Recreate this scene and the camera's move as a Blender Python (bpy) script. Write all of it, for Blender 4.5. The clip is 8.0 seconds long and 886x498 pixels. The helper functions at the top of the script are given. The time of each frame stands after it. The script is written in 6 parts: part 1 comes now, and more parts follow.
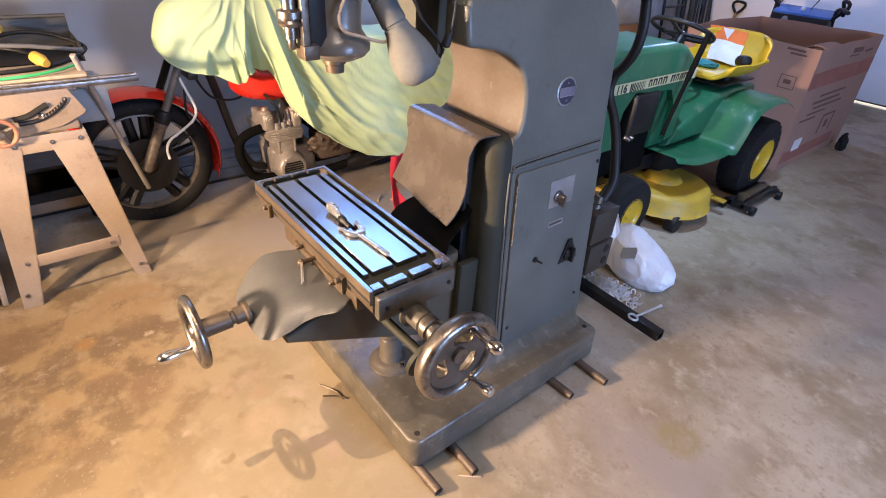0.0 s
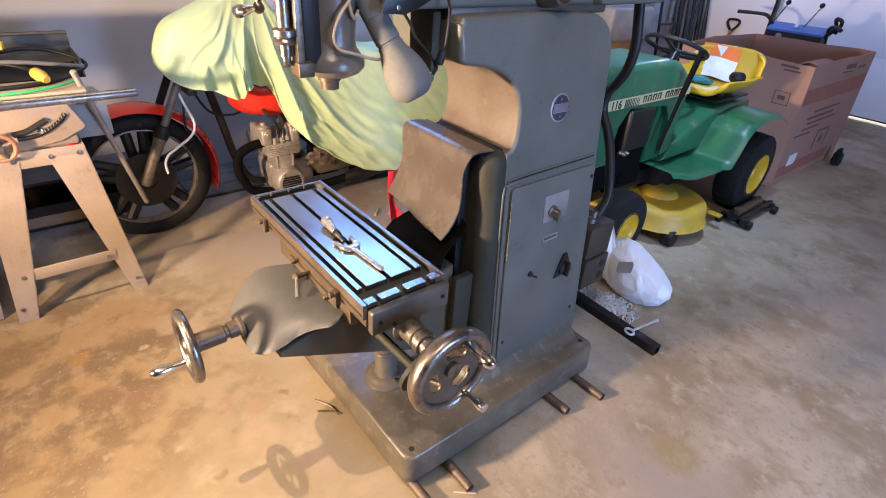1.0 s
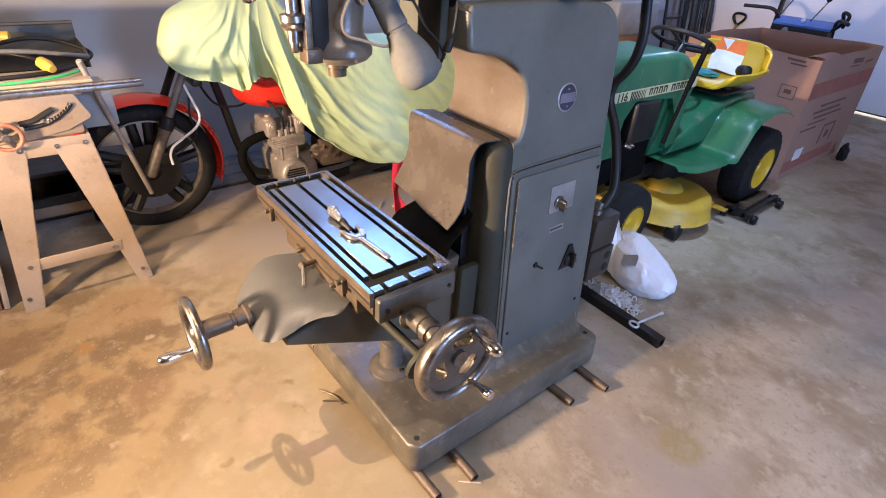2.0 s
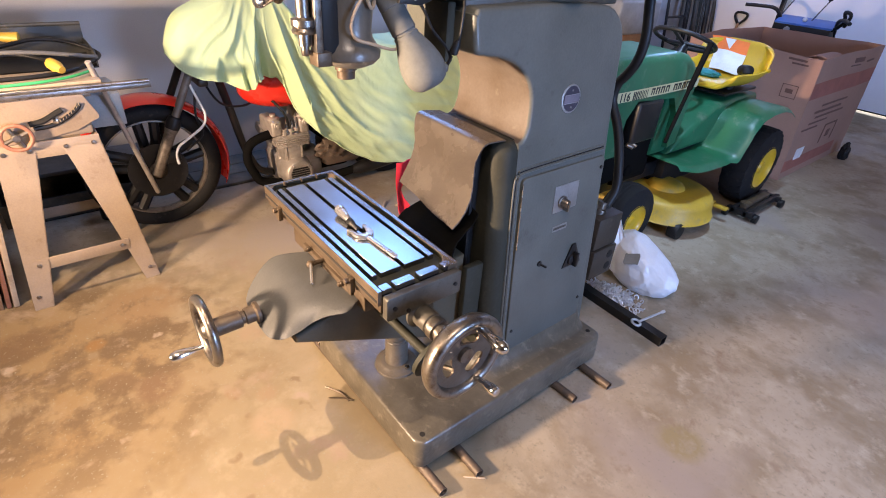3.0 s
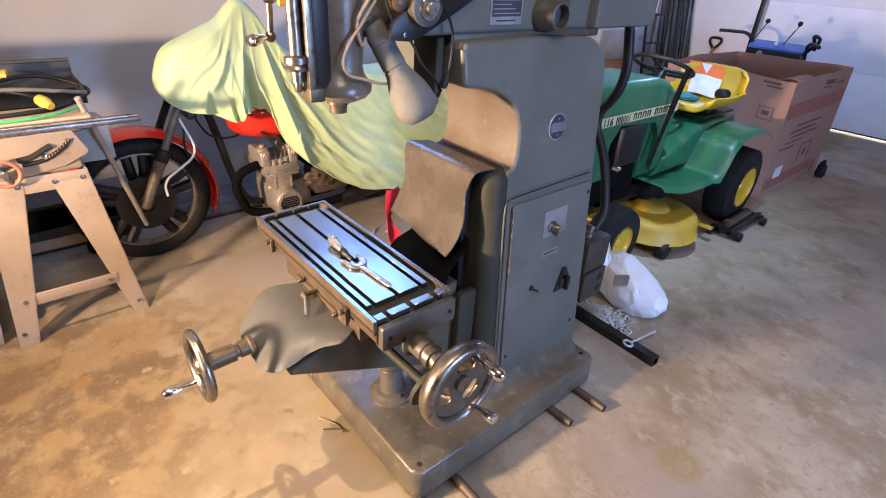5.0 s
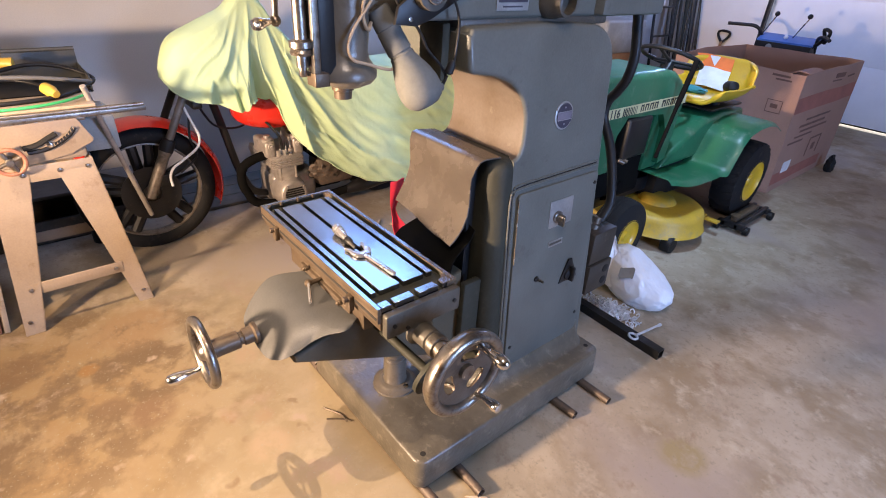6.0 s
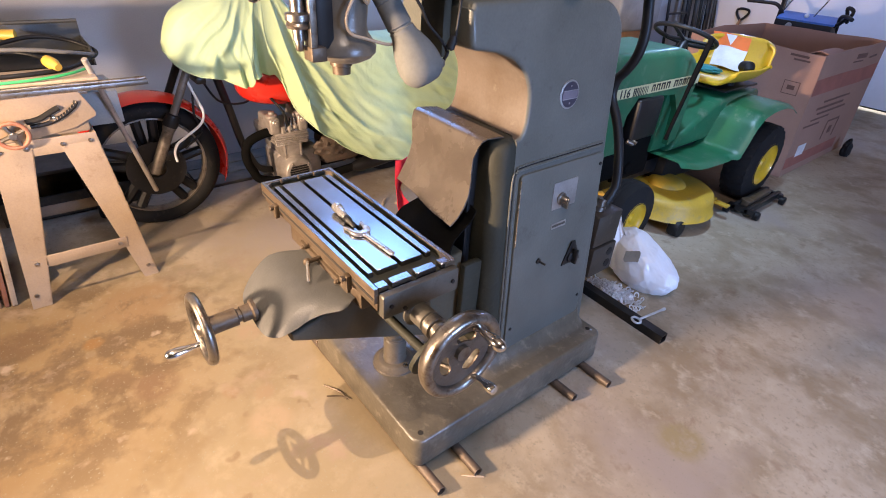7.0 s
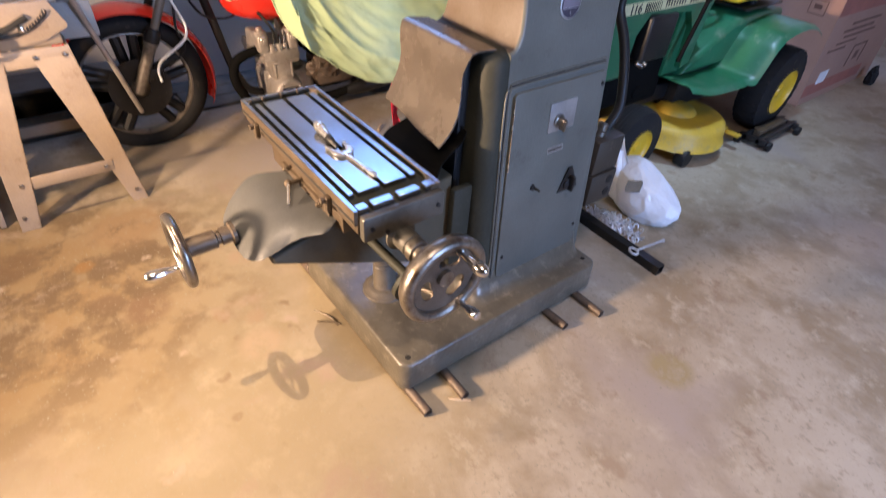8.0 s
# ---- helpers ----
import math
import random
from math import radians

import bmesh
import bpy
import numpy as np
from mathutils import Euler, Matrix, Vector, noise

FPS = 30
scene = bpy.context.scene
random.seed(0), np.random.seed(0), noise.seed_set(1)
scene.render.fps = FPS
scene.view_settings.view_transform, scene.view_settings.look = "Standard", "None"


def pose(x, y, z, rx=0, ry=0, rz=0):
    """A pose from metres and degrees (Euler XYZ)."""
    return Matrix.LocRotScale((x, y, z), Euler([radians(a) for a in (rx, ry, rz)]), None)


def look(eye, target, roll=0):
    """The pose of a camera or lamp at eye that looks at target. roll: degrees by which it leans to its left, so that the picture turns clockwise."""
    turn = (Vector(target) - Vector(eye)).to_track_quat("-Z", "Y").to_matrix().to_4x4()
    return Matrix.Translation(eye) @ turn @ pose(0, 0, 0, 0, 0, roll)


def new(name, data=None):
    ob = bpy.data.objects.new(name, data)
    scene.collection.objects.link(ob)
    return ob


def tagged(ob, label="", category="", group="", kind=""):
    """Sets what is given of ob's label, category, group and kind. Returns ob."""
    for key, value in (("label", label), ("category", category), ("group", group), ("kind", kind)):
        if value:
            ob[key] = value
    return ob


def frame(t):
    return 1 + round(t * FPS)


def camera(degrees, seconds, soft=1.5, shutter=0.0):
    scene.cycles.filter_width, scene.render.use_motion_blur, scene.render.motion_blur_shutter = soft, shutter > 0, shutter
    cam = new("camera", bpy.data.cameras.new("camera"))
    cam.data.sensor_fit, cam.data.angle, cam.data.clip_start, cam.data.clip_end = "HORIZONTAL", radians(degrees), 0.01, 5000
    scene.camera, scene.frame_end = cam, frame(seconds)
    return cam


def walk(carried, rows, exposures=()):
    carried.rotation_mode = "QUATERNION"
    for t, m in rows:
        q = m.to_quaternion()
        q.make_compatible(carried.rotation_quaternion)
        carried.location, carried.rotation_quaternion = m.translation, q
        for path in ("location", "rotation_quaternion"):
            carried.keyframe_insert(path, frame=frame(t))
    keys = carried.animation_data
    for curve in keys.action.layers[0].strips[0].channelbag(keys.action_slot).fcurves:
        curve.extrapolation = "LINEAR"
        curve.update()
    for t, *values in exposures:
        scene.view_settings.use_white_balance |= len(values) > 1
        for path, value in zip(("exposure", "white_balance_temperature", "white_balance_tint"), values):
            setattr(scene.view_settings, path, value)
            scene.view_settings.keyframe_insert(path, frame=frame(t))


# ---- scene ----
cam = camera(81.7, 8.0, 1.0, 0.4)
PATH = [
    (0, (1.505, -0.491, 1.499), (0.237, 0.609, 0.411), 4.2),
    (0.5, (1.509, -0.483, 1.501), (0.228, 0.626, 0.438), 4.2),
    (1, (1.517, -0.482, 1.504), (0.226, 0.635, 0.462), 4.2),
    (1.5, (1.516, -0.484, 1.485), (0.227, 0.628, 0.436), 4.3),
    (3, (1.523, -0.519, 1.501), (0.235, 0.582, 0.439), 4.3),
    (3.5, (1.524, -0.518, 1.508), (0.232, 0.595, 0.463), 3.7),
    (4, (1.51, -0.537, 1.512), (0.216, 0.602, 0.499), 3.7),
    (4.5, (1.516, -0.533, 1.523), (0.218, 0.63, 0.542), 3.6),
    (6, (1.518, -0.534, 1.498), (0.217, 0.61, 0.499), 3.7),
    (6.5, (1.516, -0.524, 1.495), (0.22, 0.59, 0.456), 4.0),
    (7, (1.524, -0.505, 1.493), (0.235, 0.59, 0.425), 4.1),
    (7.5, (1.523, -0.485, 1.489), (0.24, 0.593, 0.397), 3.9),
    (8, (1.535, -0.442, 1.444), (0.36, 0.551, 0.166), 4.7),
]
walk(cam, [(t, look(eye, target, roll)) for t, eye, target, roll in PATH])

# ---------------------------------------------------------------- light
def lamp(name, kind, place, energy, colour, size=0.1, target=None, cone=90, blend=0.5):
    data = bpy.data.lights.new(name, kind)
    data.energy, data.color = energy, colour
    if kind == "AREA":
        data.shape, data.size = "DISK", size
    else:
        data.shadow_soft_size = size
    if kind == "SPOT":
        data.spot_size, data.spot_blend = radians(cone), blend
    ob = new(name, data)
    ob.matrix_world = look(place, target or (place[0], place[1] + 0.001, 0))
    return ob


WARM = (1.0, 0.715, 0.49)
lamp("ceiling_lamp_warm", "SPOT", (0.086, -1.376, 4.0), 1010, WARM, 0.015, (-0.13, -0.62, 0.0), 44, 0.9)
lamp("work_light_low", "SPOT", (0.12, -1.92, 1.08), 1120, (1.0, 0.70, 0.475), 0.09, (0.27, -1.02, 1.49), 170, 1.0)
# Added fill that lifts the right floor and column; no bulb is known here.
lamp("hanging_bulb_east", "POINT", (1.60, -0.60, 3.10), 150, (1.0, 0.80, 0.68), 0.25)
lamp("pendant_lamp_middle", "SPOT", (0.35, 1.90, 2.70), 285, (0.46, 0.66, 1.0), 0.05, (-0.10, 2.55, 0.8), 63, 0.9)
# Blue fill added for the far end, placed by brightness alone.
lamp("hanging_bulb_rear", "POINT", (-1.0, 5.25, 2.10), 66, (0.30, 0.45, 1.0), 0.05)
lamp("hanging_tube_cool", "AREA", (-1.50, 1.35, 2.40), 28, (0.20, 0.42, 1.0), 0.95)
# Added cool fill for the column side and right floor; no window is known.
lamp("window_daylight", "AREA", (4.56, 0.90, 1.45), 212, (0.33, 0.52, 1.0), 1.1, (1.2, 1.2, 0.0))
sun = bpy.data.lights.new("sun", "SUN")
sun.energy, sun.angle, sun.color = 5.0, radians(0.5), (1.0, 0.95, 0.88)
new("sun", sun).matrix_world = look((0.8, 14, 6), (0.8, 7, 0))

world = bpy.data.worlds.new("world")
scene.world = world
world.use_nodes = True
wn = world.node_tree.nodes
sky = wn.new("ShaderNodeTexSky")
sky.sky_type, sky.sun_disc, sky.sun_elevation, sky.sun_rotation = "NISHITA", False, radians(40), radians(0)
world.node_tree.links.new(sky.outputs[0], wn["Background"].inputs[0])
wn["Background"].inputs[1].default_value = 0.15


# ---------------------------------------------------------------- materials
def mat(name, colour, rough=0.6, metal=0.0, second=None, scale=6.0, amount=0.5, fine=90.0, bump=0.1, dirt=None, dirt_at=0.62, coat=0.0, spec=0.5, trans=0.0):
    """Two scales of tone, an optional dirt layer with its own patches, varying gloss and fine relief."""
    m = bpy.data.materials.new(name)
    m.use_nodes = True
    nt = m.node_tree
    n, l = nt.nodes, nt.links
    b = n["Principled BSDF"]
    tc = n.new("ShaderNodeTexCoord")
    big, small = n.new("ShaderNodeTexNoise"), n.new("ShaderNodeTexNoise")
    big.inputs["Scale"].default_value, big.inputs["Detail"].default_value = scale, 6
    big.inputs["Roughness"].default_value = 0.62
    small.inputs["Scale"].default_value, small.inputs["Detail"].default_value = fine, 3
    for t in (big, small):
        l.new(tc.outputs["Object"], t.inputs["Vector"])
    c2 = second or tuple(c * 0.72 for c in colour)
    ramp = n.new("ShaderNodeMapRange")
    ramp.inputs[1].default_value, ramp.inputs[2].default_value = 0.5 - 0.5 * amount * 0.6, 0.5 + 0.5 * amount * 0.6
    l.new(big.outputs[0], ramp.inputs[0])
    mix = n.new("ShaderNodeMix")
    mix.data_type = "RGBA"
    mix.inputs[6].default_value, mix.inputs[7].default_value = (*c2, 1), (*colour, 1)
    l.new(ramp.outputs[0], mix.inputs[0])
    grain = n.new("ShaderNodeMix")
    grain.data_type, grain.blend_type = "RGBA", "OVERLAY"
    grain.inputs[0].default_value = 0.13
    l.new(mix.outputs[2], grain.inputs[6])
    l.new(small.outputs[0], grain.inputs[7])
    out = grain.outputs[2]
    if dirt:
        patch = n.new("ShaderNodeTexNoise")
        patch.inputs["Scale"].default_value, patch.inputs["Detail"].default_value = scale * 2.7, 8
        patch.inputs["Roughness"].default_value = 0.7
        l.new(tc.outputs["Object"], patch.inputs["Vector"])
        pr = n.new("ShaderNodeMapRange")
        pr.inputs[1].default_value, pr.inputs[2].default_value = dirt_at - 0.06, dirt_at + 0.12
        l.new(patch.outputs[0], pr.inputs[0])
        dm = n.new("ShaderNodeMix")
        dm.data_type = "RGBA"
        dm.inputs[7].default_value = (*dirt, 1)
        l.new(pr.outputs[0], dm.inputs[0])
        l.new(out, dm.inputs[6])
        out = dm.outputs[2]
    l.new(out, b.inputs["Base Color"])
    rr = n.new("ShaderNodeMapRange")
    rr.inputs[3].default_value, rr.inputs[4].default_value = max(0.03, rough - 0.12), min(1, rough + 0.12)
    l.new(big.outputs[0], rr.inputs[0])
    l.new(rr.outputs[0], b.inputs["Roughness"])
    b.inputs["Metallic"].default_value = metal
    b.inputs["Coat Weight"].default_value = coat
    b.inputs["Specular IOR Level"].default_value = spec
    if trans:
        b.inputs["Transmission Weight"].default_value = trans
    if bump:
        bp = n.new("ShaderNodeBump")
        bp.inputs["Strength"].default_value, bp.inputs["Distance"].default_value = bump, 0.004
        l.new(small.outputs[0], bp.inputs["Height"])
        l.new(bp.outputs[0], b.inputs["Normal"])
    return m


def concrete():
    """Worn garage slab: pale grey-tan, cloudy, with rusty and oily stains and fine pits."""
    m = bpy.data.materials.new("stained_concrete")
    m.use_nodes = True
    n, l = m.node_tree.nodes, m.node_tree.links
    b = n["Principled BSDF"]
    tc = n.new("ShaderNodeTexCoord")

    def noise_at(scale, detail, rough=0.6, distort=0.0):
        t = n.new("ShaderNodeTexNoise")
        t.inputs["Scale"].default_value, t.inputs["Detail"].default_value = scale, detail
        t.inputs["Roughness"].default_value, t.inputs["Distortion"].default_value = rough, distort
        l.new(tc.outputs["Object"], t.inputs["Vector"])
        return t.outputs[0]

    def ramp(src, a, z):
        r = n.new("ShaderNodeMapRange")
        r.inputs[1].default_value, r.inputs[2].default_value = a, z
        l.new(src, r.inputs[0])
        return r.outputs[0]

    def mixed(f, a, colour, blend="MIX"):
        x = n.new("ShaderNodeMix")
        x.data_type, x.blend_type = "RGBA", blend
        l.new(f, x.inputs[0])
        l.new(a, x.inputs[6]) if not isinstance(a, tuple) else setattr(x.inputs[6], "default_value", (*a, 1))
        x.inputs[7].default_value = (*colour, 1)
        return x.outputs[2]

    def area(cx, cy, r0, r1):
        """How far a place lies inside the round patch at (cx, cy)."""
        d = n.new("ShaderNodeVectorMath")
        d.operation = "DISTANCE"
        flat = n.new("ShaderNodeVectorMath")
        flat.operation = "MULTIPLY"
        flat.inputs[1].default_value = (1, 1, 0)
        l.new(tc.outputs["Object"], flat.inputs[0])
        l.new(flat.outputs[0], d.inputs[0])
        d.inputs[1].default_value = (cx, cy, 0)
        return ramp(d.outputs["Value"], r1, r0)

    def times(a, c):
        x = n.new("ShaderNodeMath")
        x.operation = "MULTIPLY"
        l.new(a, x.inputs[0])
        l.new(c, x.inputs[1])
        return x.outputs[0]

    col = mixed(ramp(noise_at(1.3, 6), 0.35, 0.65), (0.320, 0.265, 0.194), (0.395, 0.335, 0.255))
    col = mixed(ramp(noise_at(3.4, 8, 0.62, 0.2), 0.46, 0.62), col, (0.250, 0.196, 0.129))
    col = mixed(ramp(noise_at(9.0, 8, 0.70), 0.53, 0.66), col, (0.410, 0.352, 0.268))
    col = mixed(ramp(noise_at(30.0, 6, 0.72), 0.54, 0.66), col, (0.265, 0.22, 0.160))
    col = mixed(ramp(noise_at(0.9, 4, 0.55, 0.4), 0.47, 0.62), col, (0.300, 0.252, 0.215))
    # Brown grime, deepened further to offset floor that the lamps overlight.
    dimmed_grime = times(ramp(noise_at(1.8, 6, 0.6, 0.3), 0.10, 0.50), area(-0.02, -0.42, 0.70, 1.45))
    col = mixed(dimmed_grime, col, (0.208, 0.163, 0.096))
    col = mixed(times(ramp(noise_at(7.0, 8, 0.66), 0.52, 0.66), area(-0.02, -0.42, 0.70, 1.45)), col, (0.252, 0.205, 0.130))
    rust = times(ramp(noise_at(2.4, 8, 0.60, 0.2), 0.20, 0.46), area(-0.34, -0.90, 0.40, 0.82))
    col = mixed(rust, col, (0.178, 0.118, 0.056))
    mottle = times(ramp(noise_at(5.2, 8, 0.60), 0.48, 0.66), area(-0.35, -0.75, 0.5, 1.1))
    col = mixed(mottle, col, (0.185, 0.132, 0.066))
    oil = times(ramp(noise_at(6.0, 8, 0.60, 0.2), 0.44, 0.56), area(-0.42, -0.68, 0.35, 0.85))
    col = mixed(oil, col, (0.105, 0.070, 0.036))
    drops = times(ramp(noise_at(11.0, 2, 0.5), 0.66, 0.72), area(-0.10, -0.40, 0.5, 1.0))
    col = mixed(drops, col, (0.165, 0.118, 0.066))
    for cx, cy, r, tone in ((-0.48, -0.59, 0.045, (0.17, 0.095, 0.034)), (0.07, -0.24, 0.035, (0.19, 0.125, 0.068)), (0.14, -0.14, 0.045, (0.21, 0.15, 0.088)), (-0.12, -0.45, 0.10, (0.13, 0.082, 0.044)),
                            (-0.67, -0.39, 0.20, (0.19, 0.125, 0.063)), (0.27, -0.17, 0.09, (0.24, 0.18, 0.112)), (-0.21, -0.07, 0.06, (0.22, 0.16, 0.097)), (-0.62, -0.82, 0.12, (0.12, 0.075, 0.037)), (-0.21, -0.56, 0.07, (0.12, 0.078, 0.041)), (1.18, 0.96, 0.10, (0.27, 0.218, 0.121))):
        spot = times(area(cx, cy, r * 0.55, r), ramp(noise_at(14.0, 6, 0.65, 0.2), 0.30, 0.52))
        col = mixed(spot, col, tone)
    col = mixed(ramp(noise_at(6.5, 4, 0.5), 0.66, 0.72), col, (0.265, 0.205, 0.145))
    col = mixed(ramp(noise_at(3.1, 8, 0.68, 0.3), 0.58, 0.68), col, (0.225, 0.165, 0.112))
    col = mixed(ramp(noise_at(75.0, 4, 0.7), 0.60, 0.70), col, (0.21, 0.195, 0.141))
    col = mixed(ramp(noise_at(140.0, 3), 0.71, 0.80), col, (0.46, 0.41, 0.330))
    l.new(col, b.inputs["Base Color"])
    b.inputs["Specular IOR Level"].default_value = 0.3
    rr = n.new("ShaderNodeMapRange")
    rr.inputs[3].default_value, rr.inputs[4].default_value = 0.48, 0.75
    l.new(noise_at(3.0, 5), rr.inputs[0])
    l.new(rr.outputs[0], b.inputs["Roughness"])
    bp = n.new("ShaderNodeBump")
    bp.inputs["Strength"].default_value, bp.inputs["Distance"].default_value = 0.25, 0.003
    l.new(noise_at(55.0, 6, 0.7), bp.inputs["Height"])
    l.new(bp.outputs[0], b.inputs["Normal"])
    return m


CONCRETE = concrete()
WALL = mat("painted_wall", (0.43, 0.42, 0.41), 0.85, second=(0.385, 0.376, 0.37), scale=1.5, fine=160, bump=0.15)
WHITE_WALL = mat("white_wall", (0.78, 0.77, 0.75), 0.8, second=(0.70, 0.69, 0.67), scale=1.5, fine=160, bump=0.12)
# Walls and ceiling out of view, coloured dark to hold down bounced light.
UNSEEN_WALL = mat("bare_board_wall", (0.12, 0.10, 0.075), 0.85, scale=2, fine=120, bump=0.2)
CEILING = mat("ceiling_board", (0.18, 0.16, 0.135), 0.9, scale=2, fine=120)
DOOR_WHITE = mat("garage_door_paint", (0.84, 0.85, 0.88), 0.5, second=(0.78, 0.79, 0.82), scale=2.5, fine=200, bump=0.06)
GREY = mat("machine_grey_paint", (0.114, 0.117, 0.104), 0.40, spec=0.36, second=(0.090, 0.093, 0.082), scale=5, fine=140, bump=0.14, dirt=(0.060, 0.056, 0.046), dirt_at=0.655)
GREY_BASE = mat("worn_grey_paint", (0.118, 0.104, 0.080), 0.32, spec=0.55, second=(0.060, 0.053, 0.040), scale=9, amount=0.7, fine=65, bump=0.30, dirt=(0.185, 0.162, 0.126), dirt_at=0.60)
GREY_DARK = mat("greasy_dark_paint", (0.062, 0.056, 0.046), 0.45, scale=8, fine=90, bump=0.25, dirt=(0.12, 0.095, 0.062), dirt_at=0.6)
HEAD_GREY = mat("greasy_head_paint", (0.118, 0.102, 0.080), 0.32, second=(0.072, 0.062, 0.050), scale=7, fine=110, bump=0.15, dirt=(0.06, 0.045, 0.03), dirt_at=0.62)
PIPE = mat("dull_rusty_pipe", (0.13, 0.10, 0.08), 0.55, metal=0.4, scale=16, fine=150, bump=0.2, dirt=(0.20, 0.12, 0.07), dirt_at=0.6)
IRON = mat("dark_cast_iron", (0.100, 0.074, 0.050), 0.42, metal=0.30, spec=0.3, scale=12, fine=150, bump=0.15, dirt=(0.065, 0.042, 0.024), dirt_at=0.58)
GROUND_STEEL = mat("ground_steel", (0.31, 0.32, 0.34), 0.22, metal=1.0, second=(0.25, 0.255, 0.27), scale=10, fine=260, bump=0.03, dirt=(0.20, 0.17, 0.15), dirt_at=0.66)
STEEL = mat("bright_steel", (0.52, 0.50, 0.47), 0.25, metal=1.0, scale=14, fine=200, bump=0.04, dirt=(0.25, 0.19, 0.12), dirt_at=0.66)
WORN_STEEL = mat("worn_steel", (0.29, 0.265, 0.235), 0.34, metal=0.95, scale=14, fine=160, bump=0.1, dirt=(0.11, 0.075, 0.05), dirt_at=0.56)
CHROME = mat("chrome", (0.78, 0.76, 0.74), 0.12, metal=1.0, scale=10, fine=80, bump=0.0)
RUBBER_MATT = mat("matt_black_rubber", (0.006, 0.006, 0.006), 0.9, bump=0.2, spec=0.05)
BLACK = mat("black_rubber", (0.009, 0.009, 0.010), 0.5, spec=0.3, scale=10, fine=120, bump=0.15, dirt=(0.03, 0.027, 0.024), dirt_at=0.68)
TYRE = mat("tyre_rubber", (0.011, 0.011, 0.012), 0.78, scale=8, fine=90, bump=0.3, dirt=(0.045, 0.038, 0.030), dirt_at=0.64, spec=0.25)
BLACK_PAINT = mat("black_paint", (0.010, 0.010, 0.011), 0.4, spec=0.35, scale=10, fine=120, bump=0.08, dirt=(0.045, 0.038, 0.03), dirt_at=0.66)
RUBBER_SHEET = mat("dusty_rubber_sheet", (0.088, 0.074, 0.062), 0.27, second=(0.060, 0.050, 0.042), scale=7, fine=110, bump=0.2, dirt=(0.15, 0.13, 0.105), dirt_at=0.67, spec=0.7)
RUBBER_GREY = mat("grey_rubber_sheet", (0.066, 0.066, 0.064), 0.42, second=(0.050, 0.050, 0.048), scale=9, fine=150, bump=0.15, dirt=(0.16, 0.145, 0.12), dirt_at=0.69, spec=0.35)
LAMP_GREY = mat("lamp_grey_enamel", (0.142, 0.144, 0.136), 0.72, spec=0.25, scale=7, fine=120, bump=0.06, dirt=(0.15, 0.125, 0.09), dirt_at=0.68)
BEIGE = mat("beige_enamel", (0.300, 0.230, 0.160), 0.48, second=(0.24, 0.178, 0.120), scale=4, fine=140, bump=0.1, dirt=(0.17, 0.110, 0.062), dirt_at=0.64)
WOOD = mat("pale_board", (0.46, 0.36, 0.25), 0.7, second=(0.36, 0.27, 0.18), scale=9, fine=90, bump=0.25, dirt=(0.22, 0.15, 0.09), dirt_at=0.62)
WOOD_RED = mat("reddish_plywood", (0.36, 0.20, 0.10), 0.7, scale=9, fine=90, bump=0.25)
CLOTH = mat("lime_cloth", (0.45, 0.575, 0.365), 0.9, second=(0.395, 0.515, 0.295), scale=3, fine=420, bump=0.25)
RED = mat("red_lacquer", (0.60, 0.028, 0.016), 0.28, second=(0.5, 0.02, 0.012), scale=4, fine=80, bump=0.0, coat=0.5, dirt=(0.30, 0.05, 0.03), dirt_at=0.70)
RED_CLOTH = mat("red_cloth", (0.82, 0.035, 0.09), 0.7, scale=8, fine=200, bump=0.1)
RUSTY = mat("faded_red_paint", (0.31, 0.13, 0.075), 0.55, scale=14, fine=120, bump=0.1, dirt=(0.3, 0.2, 0.14), dirt_at=0.6)
ALU = mat("cast_aluminium", (0.43, 0.39, 0.355), 0.40, metal=0.45, scale=14, fine=140, bump=0.15, dirt=(0.20, 0.165, 0.13), dirt_at=0.62)
GREEN = mat("tractor_green", (0.012, 0.108, 0.050), 0.38, second=(0.012, 0.090, 0.040), scale=5, fine=100, bump=0.05, coat=0.10, dirt=(0.10, 0.155, 0.100), dirt_at=0.61)
CHAIN_STEEL = mat("galvanised_chain", (0.72, 0.74, 0.78), 0.34, metal=0.55, scale=10, fine=80, bump=0.0)
YELLOW = mat("tractor_yellow", (0.64, 0.40, 0.016), 0.40, second=(0.55, 0.34, 0.016), scale=5, fine=100, bump=0.05, coat=0.2, dirt=(0.34, 0.22, 0.05), dirt_at=0.66)
CREAM = mat("cream_decal", (0.58, 0.53, 0.30), 0.5, scale=6, fine=100, bump=0.0)
CARD = mat("cardboard", (0.34, 0.200, 0.150), 0.85, second=(0.29, 0.168, 0.125), scale=3, fine=200, bump=0.12, dirt=(0.27, 0.15, 0.11), dirt_at=0.68)
CARD_BAND = mat("cardboard_print_red", (0.33, 0.12, 0.09), 0.85, scale=5, fine=200, bump=0.1)
PRINT = mat("dark_print", (0.16, 0.08, 0.06), 0.85, scale=8, fine=200, bump=0.0)
PAPER = mat("white_paper", (0.76, 0.76, 0.78), 0.7, scale=5, fine=150, bump=0.0)
ORANGE = mat("orange_print", (0.85, 0.18, 0.03), 0.6, scale=5, fine=150, bump=0.0)
TEAL = mat("teal_plastic", (0.02, 0.19, 0.20), 0.5, scale=7, fine=120, bump=0.05)
BLUE = mat("blue_paint", (0.05, 0.14, 0.40), 0.4, scale=6, fine=120, bump=0.05)
BAG = mat("white_plastic_film", (0.86, 0.88, 0.93), 0.32, second=(0.80, 0.83, 0.90), scale=10, fine=160, bump=0.08, trans=0.12)
